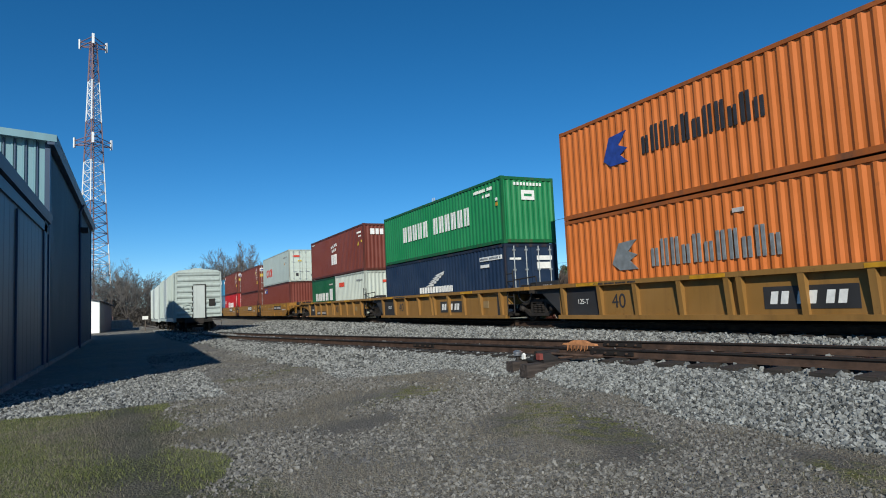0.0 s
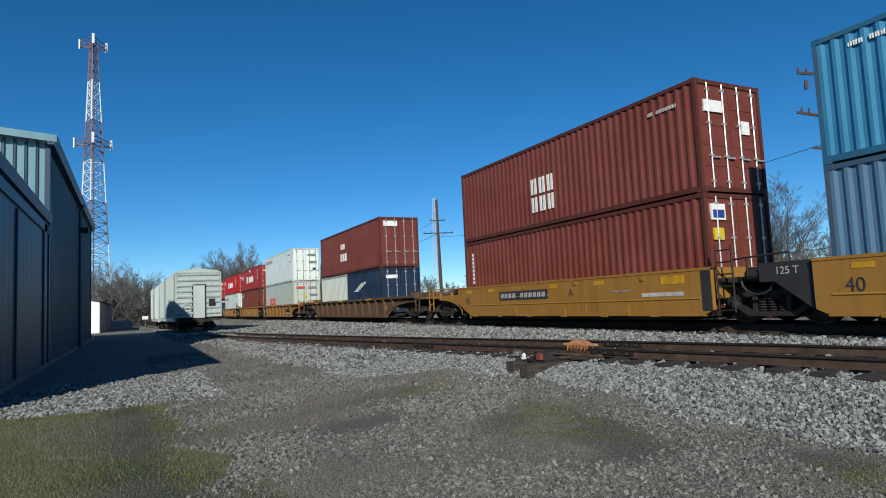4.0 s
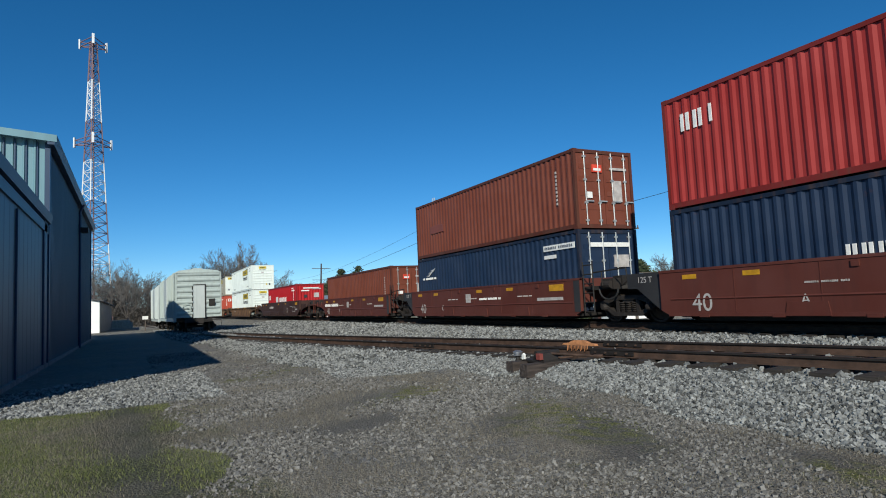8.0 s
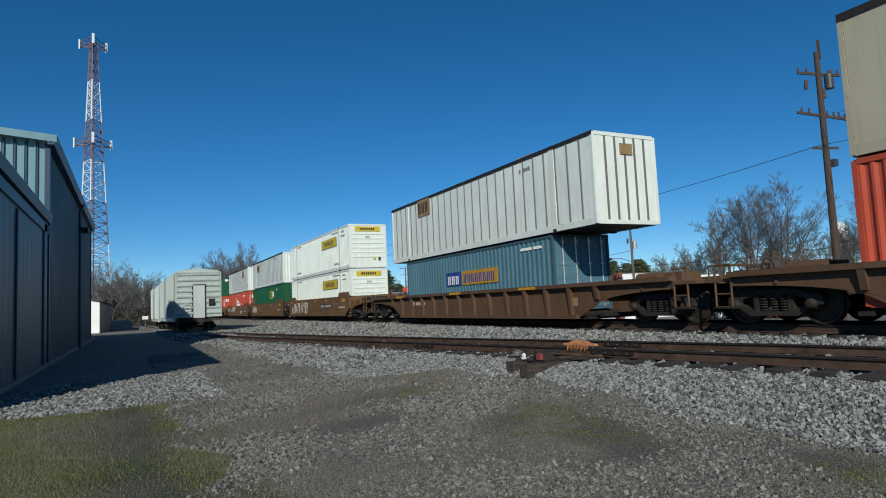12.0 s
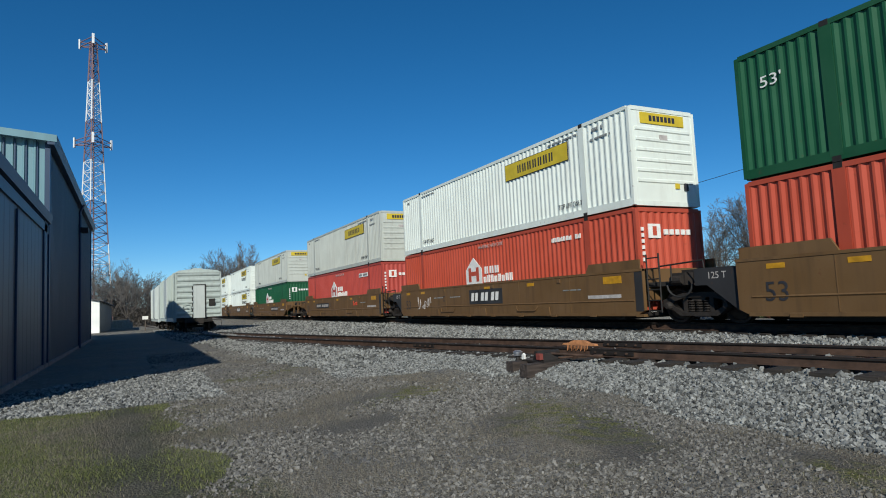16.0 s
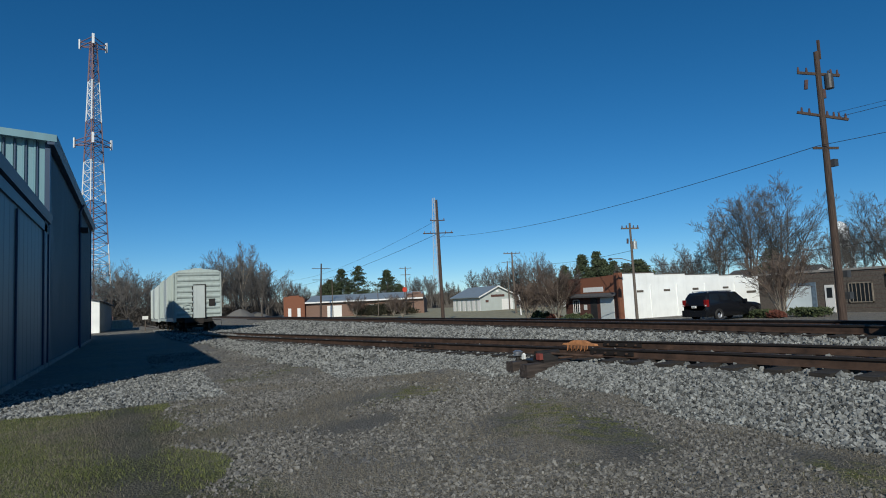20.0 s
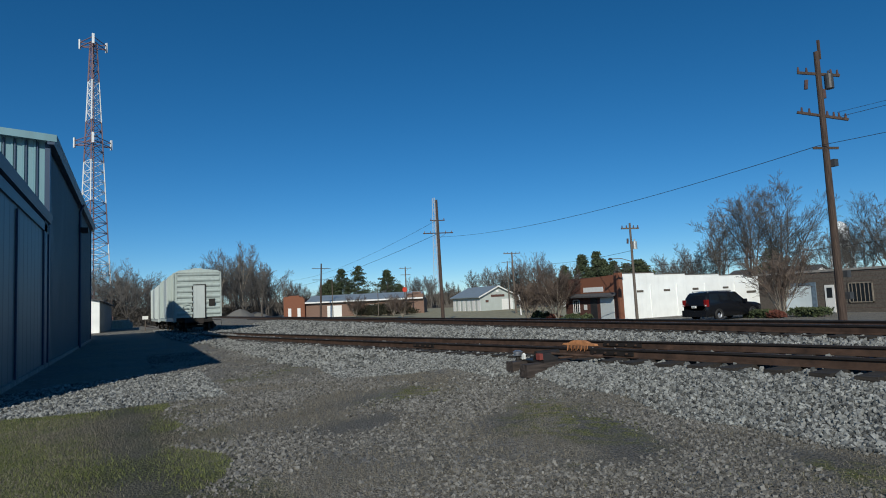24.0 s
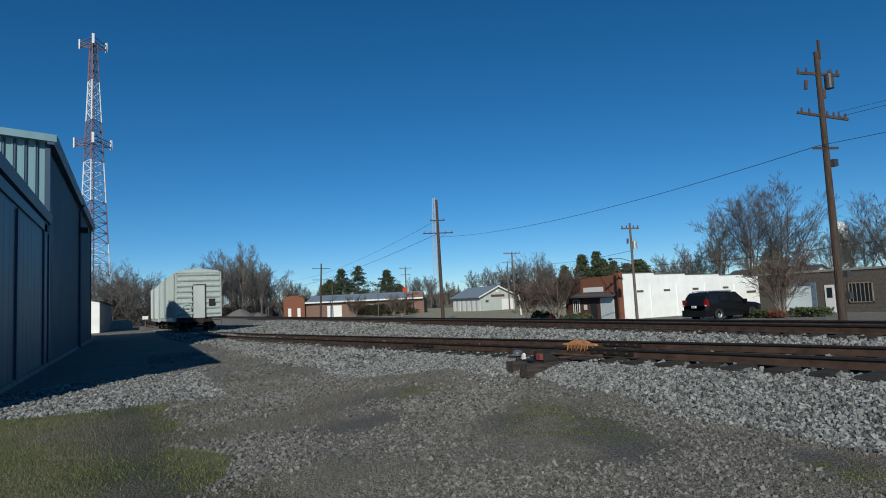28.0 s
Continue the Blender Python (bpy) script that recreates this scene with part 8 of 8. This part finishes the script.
end_rect(d_up, -0.8, -0.55, 4.45, 4.6, MARKYELLOW, "end_marking", 0.02)
end_rect(d_up, 0.25, 0.95, 4.3, 4.7, MARKFAINT, "end_marking", 0.02)
end_rect(d_up, -0.6, -0.4, 3.75, 3.95, MARKBLACK, "end_marking", 0.02)
wing_emblem(d_lo, 5.2, 7.15, 1.64, 2.24, MARKWHITE)
word(d_lo, 4.31, 7.9, 1.34, 1.60, 12, MARKWHITE)
e_lo, e_up = BOX["e"]
wing_emblem(e_lo, 0.9, 1.9, 2.05, 2.42, MARKWHITE)
word(e_lo, 0.55, 1.95, 1.88, 2.0, 8, MARKWHITE)
for c in (d_lo, e_lo):
    rect(c, 10.33, 11.97, 2.36, 2.55, MARKWHITE)
    word_lift(c, 10.4, 11.9, 2.40, 2.51, 10, NAVY, 0.004)
    rect(c, 10.35, 11.0, 2.1, 2.22, MARKWHITE)
    end_rect(c, -0.75, 0.85, 2.36, 2.5, MARKWHITE, "end_marking", 0.02)
    end_rect(c, 0.2, 0.8, 1.7, 2.1, MARKFAINT, "end_marking", 0.02)
for c, z in ((e_up, 2.93), (BOX["f"][0], 0.33)):
    end_rect(c, -0.5, -0.1, z + 1.85, z + 2.1, MARKRED, "end_marking", 0.02)
    end_rect(c, -0.45, -0.15, z + 1.9, z + 1.98, MARKWHITE, "sign_bar", 0.026)
    end_rect(c, 0.25, 0.95, z + 1.95, z + 2.03, MARKFAINT, "end_marking", 0.02)
    end_rect(c, 0.35, 0.7, z + 0.9, z + 1.6, MARKFAINT, "end_marking", 0.02)
    end_rect(c, -0.75, -0.55, z + 1.0, z + 1.2, MARKWHITE, "end_marking", 0.02)
    for k in range(9):
        rect(c, 11.2, 11.27, z + 0.9 + k * 0.13, z + 0.98 + k * 0.13, MARKFAINT, "lettering")
rect(e_up, 1.6, 2.9, 4.0, 4.35, paint("repainted_brown_patch", (0.20, 0.055, 0.035)), "repainted_patch")
word(g_one, 10.4, 11.1, 2.55, 2.65, 4, MARKWHITE)
word(g_one, 10.4, 11.5, 2.35, 2.45, 6, MARKWHITE)
end_rect(g_one, -0.6, 0.75, 2.5, 2.6, MARKWHITE, "end_marking", 0.02)


def badge(c, z, big):
    """The yellow badge on the end of a long white container."""
    y0, y1 = (-0.85, 0.85) if big else (-0.42, 0.42)
    z1 = z + 2.72
    z0 = z1 - (0.32 if big else 0.26)
    end_rect(c, y0, y1, z0, z1, MARKYELLOW, "end_badge", 0.01)
    n = 7
    for k in range(n):
        p = (y1 - y0) * 0.62 / n
        a = (y0 + y1) / 2 - p * n / 2 + k * p
        end_rect(c, a, a + p * 0.7, z0 + 0.08, z1 - 0.08, MARKBLACK, "badge_bar", 0.016)
    if not big:
        end_words(c, "Intermodal", 0.0, z0 - 0.12, 0.12, MARKBLACK)
    end_rect(c, -0.15, 0.15, z + 1.95, z + 2.1, MARKFAINT)
    end_rect(c, 0.35, 0.5, z + 0.55, z + 0.7, MARKYELLOW, "end_marking", 0.02)
    end_rect(c, 0.7, 0.85, z + 0.5, z + 0.72, MARKBLACK, "end_marking", 0.02)


for key, tags, bigbadge in (("h", (True, True), False), ("k", (False, False), True), ("q", (True, True), False), ("r", (True, False), True)):
    lo, up = BOX[key]
    for c, z, inter in ((lo, 0.33, tags[0]), (up, 3.24, tags[1])):
        if not (key in "k"):
            banner(c, 9.8, 13.4, z + 1.95, z + 2.55)
        else:
            banner(c, 9.8, 13.4, z + 1.75, z + 2.35)
        if inter or key == "r":
            script(c, "Intermodal", 10.0, 13.25, z + 1.32, z + 1.83, MARKBLACK)
        script(c, "TOP LIFT ONLY", 12.8, 13.95, z + 0.40, z + 0.55, MARKBLACK)
        script(c, "TOP LIFT ONLY", 2.3, 3.45, z + 0.40, z + 0.55, MARKBLACK)
        long_box_small(c, z, HC)
        badge(c, z, bigbadge)
for key in "nop":
    c = BOX[key][1]
    banner(c, 9.75, 13.4, 5.18, 5.75)
    script(c, "TOP LIFT ONLY", 12.8, 13.98, 3.62, 3.78, MARKBLACK)
    script(c, "TOP LIFT ONLY", 2.3, 3.45, 3.62, 3.78, MARKBLACK)
    long_box_small(c, 3.24, HC)
    badge(c, 3.24, True)
i_lo, i_up = BOX["i"]
banner(i_up, 9.8, 13.4, 5.18, 5.74)
script(i_up, "TOP LIFT ONLY", 12.7, 13.85, 3.50, 3.67, MARKBLACK)
script(i_up, "TOP LIFT ONLY", 2.3, 3.4, 3.50, 3.67, MARKBLACK)
word(i_up, 12.4, 13.9, 5.80, 5.92, 14, MARKGREY)
rect(i_up, 0.0, 16.15, 5.96, 6.12, STEEL, "dark_top_rail", 0.004)
for u in (1.2, 5.0, 5.1, 8.1, 9.0, 12.9, 13.0):
    shape(i_up, [(u + 0.07 * math.cos(a * math.pi / 5), 4.6 + (u % 1) + 0.07 * math.sin(a * math.pi / 5)) for a in range(10)], MARKWHITE, "patch")
badge(i_up, 3.24, True)
end_rect(i_up, 0.45, 0.85, 3.6, 4.1, STEEL, "end_vent", 0.02)
end_rect(i_up, -0.85, -0.55, 4.0, 4.25, MARKGREY, "placard")
rect(i_up, 6.3, 6.6, 3.9, 4.2, MARKGREY, "emblem")
for key, zoff in (("i", 0), ("l", 0), ("m", 0), ("n", 0), ("o", 0), ("p", 0)):
    c = BOX[key][0]
    house_emblem(c, 6.35, 7.63, 1.50, 2.56, {"o": HUBRED, "p": RED}.get(key, CORAL))
    word(c, 7.85, 9.0, 1.86, 2.14, 3, MARKWHITE, 0.25)
    word(c, 7.75, 9.9, 1.52, 1.80, 8, MARKWHITE, 0.25, 0.2)
    if key == "o":
        for u0, u1 in ((12.29, 12.95), (13.05, 13.87)):
            rect(c, u0, u1, 2.55, 2.78, MARKWHITE)
            word_lift(c, u0 + 0.05, u1 - 0.05, 2.59, 2.74, 5, MARKBLACK, 0.004)
    elif key != "p":
        word(c, 12.3, 13.82, 2.60, 2.78, 10, MARKWHITE, 0.3)
    script(c, "WARNING HIGH CUBE", 7.45, 9.3, 2.86, 2.99, MARKFAINT)
    end_rect(c, -0.85, -0.4, 2.35, 2.75, MARKWHITE, "end_emblem")
    end_rect(c, -0.70, -0.55, 2.42, 2.68, CORAL if key != "p" else HUBGREEN, "emblem_bar", 0.018)
    for k in range(5):
        end_rect(c, -0.25 + k * 0.22, -0.10 + k * 0.22, 2.45, 2.6, MARKWHITE, "end_lettering")
    for k in range(6):
        end_rect(c, -1.12, -1.03, 1.7 + k * 0.17, 1.8 + k * 0.17, MARKWHITE, "end_lettering")
m_up2 = BOX["m"][1]
shape(m_up2, [(6.61, 4.55), (7.2, 4.22), (7.8, 4.6), (7.8, 5.25), (7.2, 5.59), (6.61, 5.2)], MARKWHITE)
for u in (6.85, 7.35):
    rect(m_up2, u, u + 0.2, 4.55, 5.25, RED, "emblem_bar", 0.004)
word(m_up2, 8.4, 9.35, 4.83, 5.10, 3, MARKWHITE, 0.25)
word(m_up2, 8.17, 9.55, 4.46, 4.76, 5, MARKWHITE, 0.25)
word(m_up2, 12.6, 13.8, 5.62, 5.8, 10, MARKWHITE, 0.3)
script(m_up2, "53'", 15.0, 15.5, 5.2, 5.45, MARKWHITE)
script(m_up2, "53'", 0.6, 1.1, 5.2, 5.45, MARKWHITE)
word(m_up2, 6.9, 8.6, 5.75, 5.85, 14, MARKFAINT)
end_rect(m_up2, -0.9, -0.5, 5.5, 5.85, MARKWHITE, "end_emblem")
end_rect(m_up2, -0.4, 0.1, 5.6, 5.75, MARKWHITE, "end_marking")
end_rect(m_up2, -0.1, 0.45, 4.0, 4.25, MARKWHITE, "end_marking", 0.03)
for c, u, dark in ((BOX["j"][1], 3.36, STEEL), (BOX["X"][1], 3.0, STEEL), (BOX["l"][1], 11.84, MARKBLACK)):
    rect(c, u, u + 1.34, 4.95, 5.75, TANSIGN, "sign", 0.008)
    word_lift(c, u + 0.1, u + 1.24, 5.1, 5.6, 3, dark, 0.012)
    rect(c, 0.0, 16.15, 6.0 if c is not BOX["j"][1] else 5.70, 6.12 if c is not BOX["j"][1] else 5.82, STEEL, "dark_top_rail", 0.006)
    word(c, 12.0, 13.0, 5.75, 5.88, 8, MARKGREY)
word(BOX["j"][1], 12.2, 12.9, 5.3, 5.45, 4, MARKGREY)
script(BOX["l"][1], "53'", 15.62, 15.98, 3.75, 3.93, MARKBLACK)
end_rect(BOX["j"][1], -0.2, 0.3, 5.15, 5.5, TANSIGN, "end_marking", 0.02)
end_rect(BOX["l"][1], -0.35, 0.2, 5.2, 5.6, TANSIGN, "end_marking", 0.02)
end_rect(BOX["l"][1], -0.55, 0.5, 4.65, 4.85, BEIGE, "end_marking", 0.01)
j_lo = BOX["j"][0]
rect(j_lo, 4.35, 5.72, 1.5, 2.08, MARKBLUE, "panel")
word_lift(j_lo, 4.5, 5.6, 1.55, 1.92, 3, MARKWHITE, 0.004)
rect(j_lo, 5.80, 8.65, 1.5, 2.08, MARKORANGE, "panel")
word_lift(j_lo, 5.95, 8.5, 1.58, 1.95, 8, MARKBLUE, 0.004)
word(j_lo, 10.3, 11.6, 2.5, 2.62, 10, MARKWHITE)
x_lo = BOX["X"][0]
rect(x_lo, 9.8, 11.0, 1.9, 2.7, MARKYELLOW, "sign")
rect(x_lo, 10.1, 10.7, 2.0, 2.6, HUBGREEN, "sign_bar", 0.004)
word(x_lo, 11.2, 11.8, 2.1, 2.6, 2, MARKWHITE)
script(x_lo, "53", 13.0, 13.5, 2.6, 2.85, MARKWHITE)


end_rect(BOX["i"][1], -1.20, 1.20, 3.42, 5.98, WHITE, "white_end_panel", 0.003)


# ---- markings on the well cars ----
def car_rect(c, L, u0, u1, z0, z1, mat, y=-1.503, name="panel", lift=0.0):
    return part(name, Shape().box(u0 - L / 2, u1 - L / 2, y - 0.005 - lift, y + 0.03, z0, z1), mat, c)


def car_bars(c, L, u0, u1, z0, z1, n, mat, y=-1.509):
    return bars(c, u0 - L / 2, z0, u1 - u0, z1 - z0, n, mat, y)


def lettered_panel(c, L, u0, u1, z0, z1, n, y=-1.503):
    car_rect(c, L, u0, u1, z0, z1, BLACKPANEL, y, "black_panel")
    d = z1 - z0
    k_n, mat = (3, MARKWHITE) if n == 3 else (11, MARKFAINT)
    p = (u1 - u0 - 0.2) / k_n
    lo, hi = (z0 + d * 0.22, z0 + d * 0.78) if n == 3 else (z0 + d * 0.25, z1 - d * 0.25)
    for k in range(k_n):
        if n != 3 and k == 4:
            continue
        slanted = Shape()
        for f in (0.06, 0.46):
            a = u0 + 0.1 + (k + f) * p - L / 2
            slanted.prism([(a, lo), (a + p * 0.27, lo), (a + p * 0.27 + (hi - lo) * 0.2, hi), (a + (hi - lo) * 0.2, hi)], y - 0.010, y, "y")
        part("lettering", slanted, mat, c)


def mat_of(i):
    return CARS[i][2]


for i, c in enumerate(WELLS):
    L = 16.2 if (i == 8 or i >= 15) else 12.2
    rib = CARS[i][3]
    if rib:
        for u in (0.8, L * 0.42, L * 0.75):
            car_rect(c, L, u, u + 1.0, 1.11, 1.2, MARKORANGE, -1.562, "amber_reflector")
        car_bars(c, L, 1.6, 3.3, 1.12, 1.18, 14, MARKBLACK, -1.562)
        car_rect(c, L, L - 1.45, L - 1.05, 0.52, 0.78, TANSIGN, -1.406, "notice", 0.006)
        if L < 14:
            car_rect(c, L, 0.12, 1.68, 0.24, 1.09, BLACKPANEL, -1.403, "end_panel")
            car_rect(c, L, 11.78, 12.08, 0.24, 1.09, BLACKPANEL, -1.403, "end_panel")
            if i in (9, 11):
                part("air_cylinder", Shape().tube((10.75 - L / 2, -1.47, 0.80), (11.7 - L / 2, -1.47, 0.80), 0.17, n=14), mat_of(i), c)
                part("cylinder_head", Shape().tube((11.7 - L / 2, -1.47, 0.80), (12.1 - L / 2, -1.47, 0.80), 0.18, n=14), BLACKPANEL, c)
            words(c, "125-T", 0.9 - L / 2, 0.64, 0.15, MARKWHITE, -1.412)
    else:
        zt = 1.47 if L > 14 else 1.36
        for k, u in enumerate((0.5, 2.2, L * 0.5, L * 0.68, L - 1.3)):
            car_rect(c, L, u, u + (0.42 if k < 4 else 0.75), zt - 0.24 - (0.1 if k == 4 else 0), zt - 0.13, MARKORANGE, -1.503, "amber_reflector")
        for u in (3.6, 5.2, L - 3.2):
            car_bars(c, L, u, u + 0.9, zt - 0.48, zt - 0.43, 10, MARKGREY if CARS[i][2] is not RUSTCAR else MARKFAINT, -1.503)
        car_rect(c, L, L - 2.0, L - 0.6, 0.72, 0.82, MARKFAINT, -1.503, "notice")
        if L > 14:
            for u in (4.4, 10.4):
                part("grab_iron", Shape().tube((u - L / 2, -1.55, 0.40), (u + 1.1 - L / 2, -1.55, 0.40), 0.015, n=5).tube((u - L / 2, -1.55, 0.40), (u - 0.1 - L / 2, -1.50, 0.55), 0.015, n=5).tube((u + 1.1 - L / 2, -1.55, 0.40), (u + 1.2 - L / 2, -1.50, 0.55), 0.015, n=5), CARS[i][2], c)


def car_word(i, text, u, z, h, mat, y=-1.508):
    L = 16.2 if (i == 8 or i >= 15) else 12.2
    words(WELLS[i], text, u - L / 2, z, h, mat, y)


lettered_panel(WELLS[0], 12.2, 6.95, 8.95, 0.36, 0.84, 3, -1.403)
lettered_panel(WELLS[1], 12.2, 6.95, 8.95, 0.36, 0.84, 3, -1.403)
for i, u in ((0, 2.45), (1, 2.45), (2, 7.0)):
    car_word(i, "40", u, 0.62, 0.40, MARKBLACK, -1.408)
lettered_panel(WELLS[2], 12.2, 1.95, 4.4, 0.28, 0.53, 10, -1.403)
car_word(2, "A", 1.2, 0.9, 0.25, MARKBLACK, -1.408)
lettered_panel(WELLS[3], 12.2, 6.6, 9.7, 0.78, 1.13, 10)
lettered_panel(WELLS[4], 12.2, 6.9, 9.5, 0.78, 1.34, 3)
lettered_panel(WELLS[5], 12.2, 6.9, 9.5, 0.78, 1.34, 3)
lettered_panel(WELLS[6], 12.2, 3.15, 5.7, 0.78, 1.34, 3)
lettered_panel(WELLS[7], 12.2, 3.0, 6.0, 0.78, 1.10, 10)
for i, k, u in ((3, "B", 5.6), (4, "C", 2.95), (5, "D", 2.95), (6, "E", 8.6), (7, "A", 7.2)):
    car_word(i, "40", 0.55, 0.80, 0.27, MARKBLACK)
    car_word(i, k, u, 0.93, 0.25, MARKBLACK)
lettered_panel(WELLS[9], 12.2, 9.48, 11.9, 0.31, 0.56, 10, -1.403)
lettered_panel(WELLS[11], 12.2, 1.0, 3.46, 0.28, 0.53, 10, -1.403)
lettered_panel(WELLS[10], 12.2, 5.15, 6.85, 0.36, 0.66, 3, -1.403)
for i, u in ((9, 6.4), (10, 7.75), (11, 5.7)):
    car_word(i, "40", u, 0.56, 0.36, MARKBLACK, -1.408)
for i, u, k, v in ((12, 8.57, "A", 3.6), (13, 6.3, "C", 3.1), (14, 0.25, "B", 3.6)):
    car_word(i, "40", 1.05, 0.52, 0.42, MARKFAINT)
    car_word(i, k, v, 0.55, 0.22, MARKFAINT)
    car_bars(WELLS[i], 12.2, u, u + (3.35 if i != 13 else 1.6), 0.82, 1.05 if i != 13 else 0.92, 10, MARKWHITE)
    car_rect(WELLS[i], 12.2, 5.2, 5.6, 0.75, 1.1, MARKFAINT, -1.503, "stencil")
car_bars(WELLS[15], 16.2, 4.2, 5.9, 0.89, 1.13, 8, MARKFAINT)
car_word(15, "53", 12.0, 0.7, 0.4, MARKFAINT)
car_rect(WELLS[15], 16.2, 13.9, 14.9, 0.55, 0.98, MARKFAINT, -1.503, "stencil_frame")
car_rect(WELLS[15], 16.2, 13.95, 14.85, 0.59, 0.94, DARKCAR, -1.503, "stencil_field", 0.004)
for i in (16, 17, 18):
    car_bars(WELLS[i], 16.2, 2.5, 4.0, 0.7, 0.88, 8, MARKFAINT, -1.403)
lettered_panel(WELLS[19], 16.2, 9.8, 12.5, 0.73, 1.05, 10)
car_bars(WELLS[21], 16.2, 3.3, 6.9, 0.78, 1.0, 10, MARKFAINT)
lettered_panel(WELLS[22], 16.2, 9.97, 13.19, 0.72, 1.07, 10)
lettered_panel(WELLS[23], 16.2, 6.9, 9.4, 0.68, 1.25, 3)
lettered_panel(WELLS[24], 16.2, 3.04, 6.29, 0.76, 1.11, 10)
lettered_panel(WELLS[25], 16.2, 9.9, 13.0, 0.72, 1.07, 10)
lettered_panel(WELLS[26], 16.2, 6.92, 9.5, 0.69, 1.27, 3)
lettered_panel(WELLS[27], 16.2, 3.15, 6.29, 0.75, 1.12, 10)
for i, k, u in ((22, "A", 9.3), (23, "C", 4.6), (24, "B", 6.7), (25, "A", 9.3), (26, "C", 10.4), (27, "B", 6.8)):
    car_word(i, "53", 0.7, 0.72, 0.42, MARKBLACK)
    car_word(i, k, u, 0.95, 0.24, MARKBLACK)


# graffiti as strokes
def scrawl(c, L, u, z, w, h, n, mat, seed, r=0.018):
    g = random.Random(seed)
    s = Shape()
    for k in range(n):
        a = u + w * k / n - L / 2
        prev = Vector((a, -1.507, z + h * g.uniform(0.0, 0.3)))
        for _ in range(4):
            q = Vector((a + w / n * g.uniform(0, 1.0), -1.507, z + h * g.uniform(0, 1)))
            s.tube(prev, q, r, n=4)
            prev = q
    return part("graffiti", s, mat, c)


scrawl(WELLS[19], 16.2, 0.8, 0.30, 5.6, 1.0, 9, MARKFAINT, 3, 0.05)
scrawl(WELLS[21], 16.2, 4.6, 1.06, 2.6, 0.3, 7, MARKWHITE, 4)
scrawl(WELLS[21], 16.2, 0.6, 0.75, 1.0, 0.5, 5, MARKFAINT, 5)
scrawl(WELLS[20], 16.2, 1.0, 0.5, 2.6, 0.8, 7, MARKFAINT, 6, 0.03)
scrawl(WELLS[23], 16.2, 1.8, 0.5, 1.5, 0.6, 6, MARKFAINT, 8)
scrawl(WELLS[24], 16.2, 11.6, 0.85, 0.9, 0.3, 4, MARKRED, 9)
scrawl(WELLS[22], 16.2, 13.3, 0.8, 1.2, 0.5, 4, MARKBLACK, 10)
pyr = WELLS[21]
for zz, ww, mat, lift in ((1.42, 0.92, MARKBLACK, 0.0), (1.34, 0.80, MARKFAINT, 0.004), (1.28, 0.72, MARKBLACK, 0.008)):
    part("painted_triangle", Shape().prism([(11.9 - 8.1 - ww, 0.27 + lift * 10), (11.9 - 8.1 + ww, 0.27 + lift * 10), (11.9 - 8.1, zz)], -1.506 - lift, -1.49, "y"), mat, pyr)
scrawl(pyr, 16.2, 11.5, 0.45, 0.8, 0.4, 5, MARKFAINT, 11)
for c in pyr.children:
    if c.name.startswith("graffiti"):
        c.matrix_basis = pose(0, -0.012, 0)


# ---- what moves ----
def travelled(t):
    return 26.5 * t + 0.0148 * t * t


def motions():
    """The train rolls towards +x along the main line; its wheels turn while they are near."""
    for ob in TRAIN:
        base = ob.matrix_basis.copy()
        walk(ob, [(t, Matrix.Translation((travelled(t), 0, 0)) @ base) for t in (0, 4, 8, 12, 16, 20, 24, 28)])
    for w, dx, car, bx in WHEELSETS:
        x0 = START[car] + bx
        t_in = min(27.0, max(0.0, (-48 - x0) / 26.6))
        t_out = min(27.9, max(0.1, (9 - x0) / 26.6))
        steps = max(1, int((t_out - t_in) * FPS))
        rows = [(0.0, pose(dx, 0, 0.455))] if t_in > 0.05 else []
        rows += [(t_in + i / FPS, pose(dx, 0, 0.455, 0, 84.0 * i, 0)) for i in range(steps + 1)]
        rows.append((28.0, rows[-1][1]))
        walk(w, rows)


START = {ob: ob.matrix_basis.translation.x for ob in TRAIN}
motions()
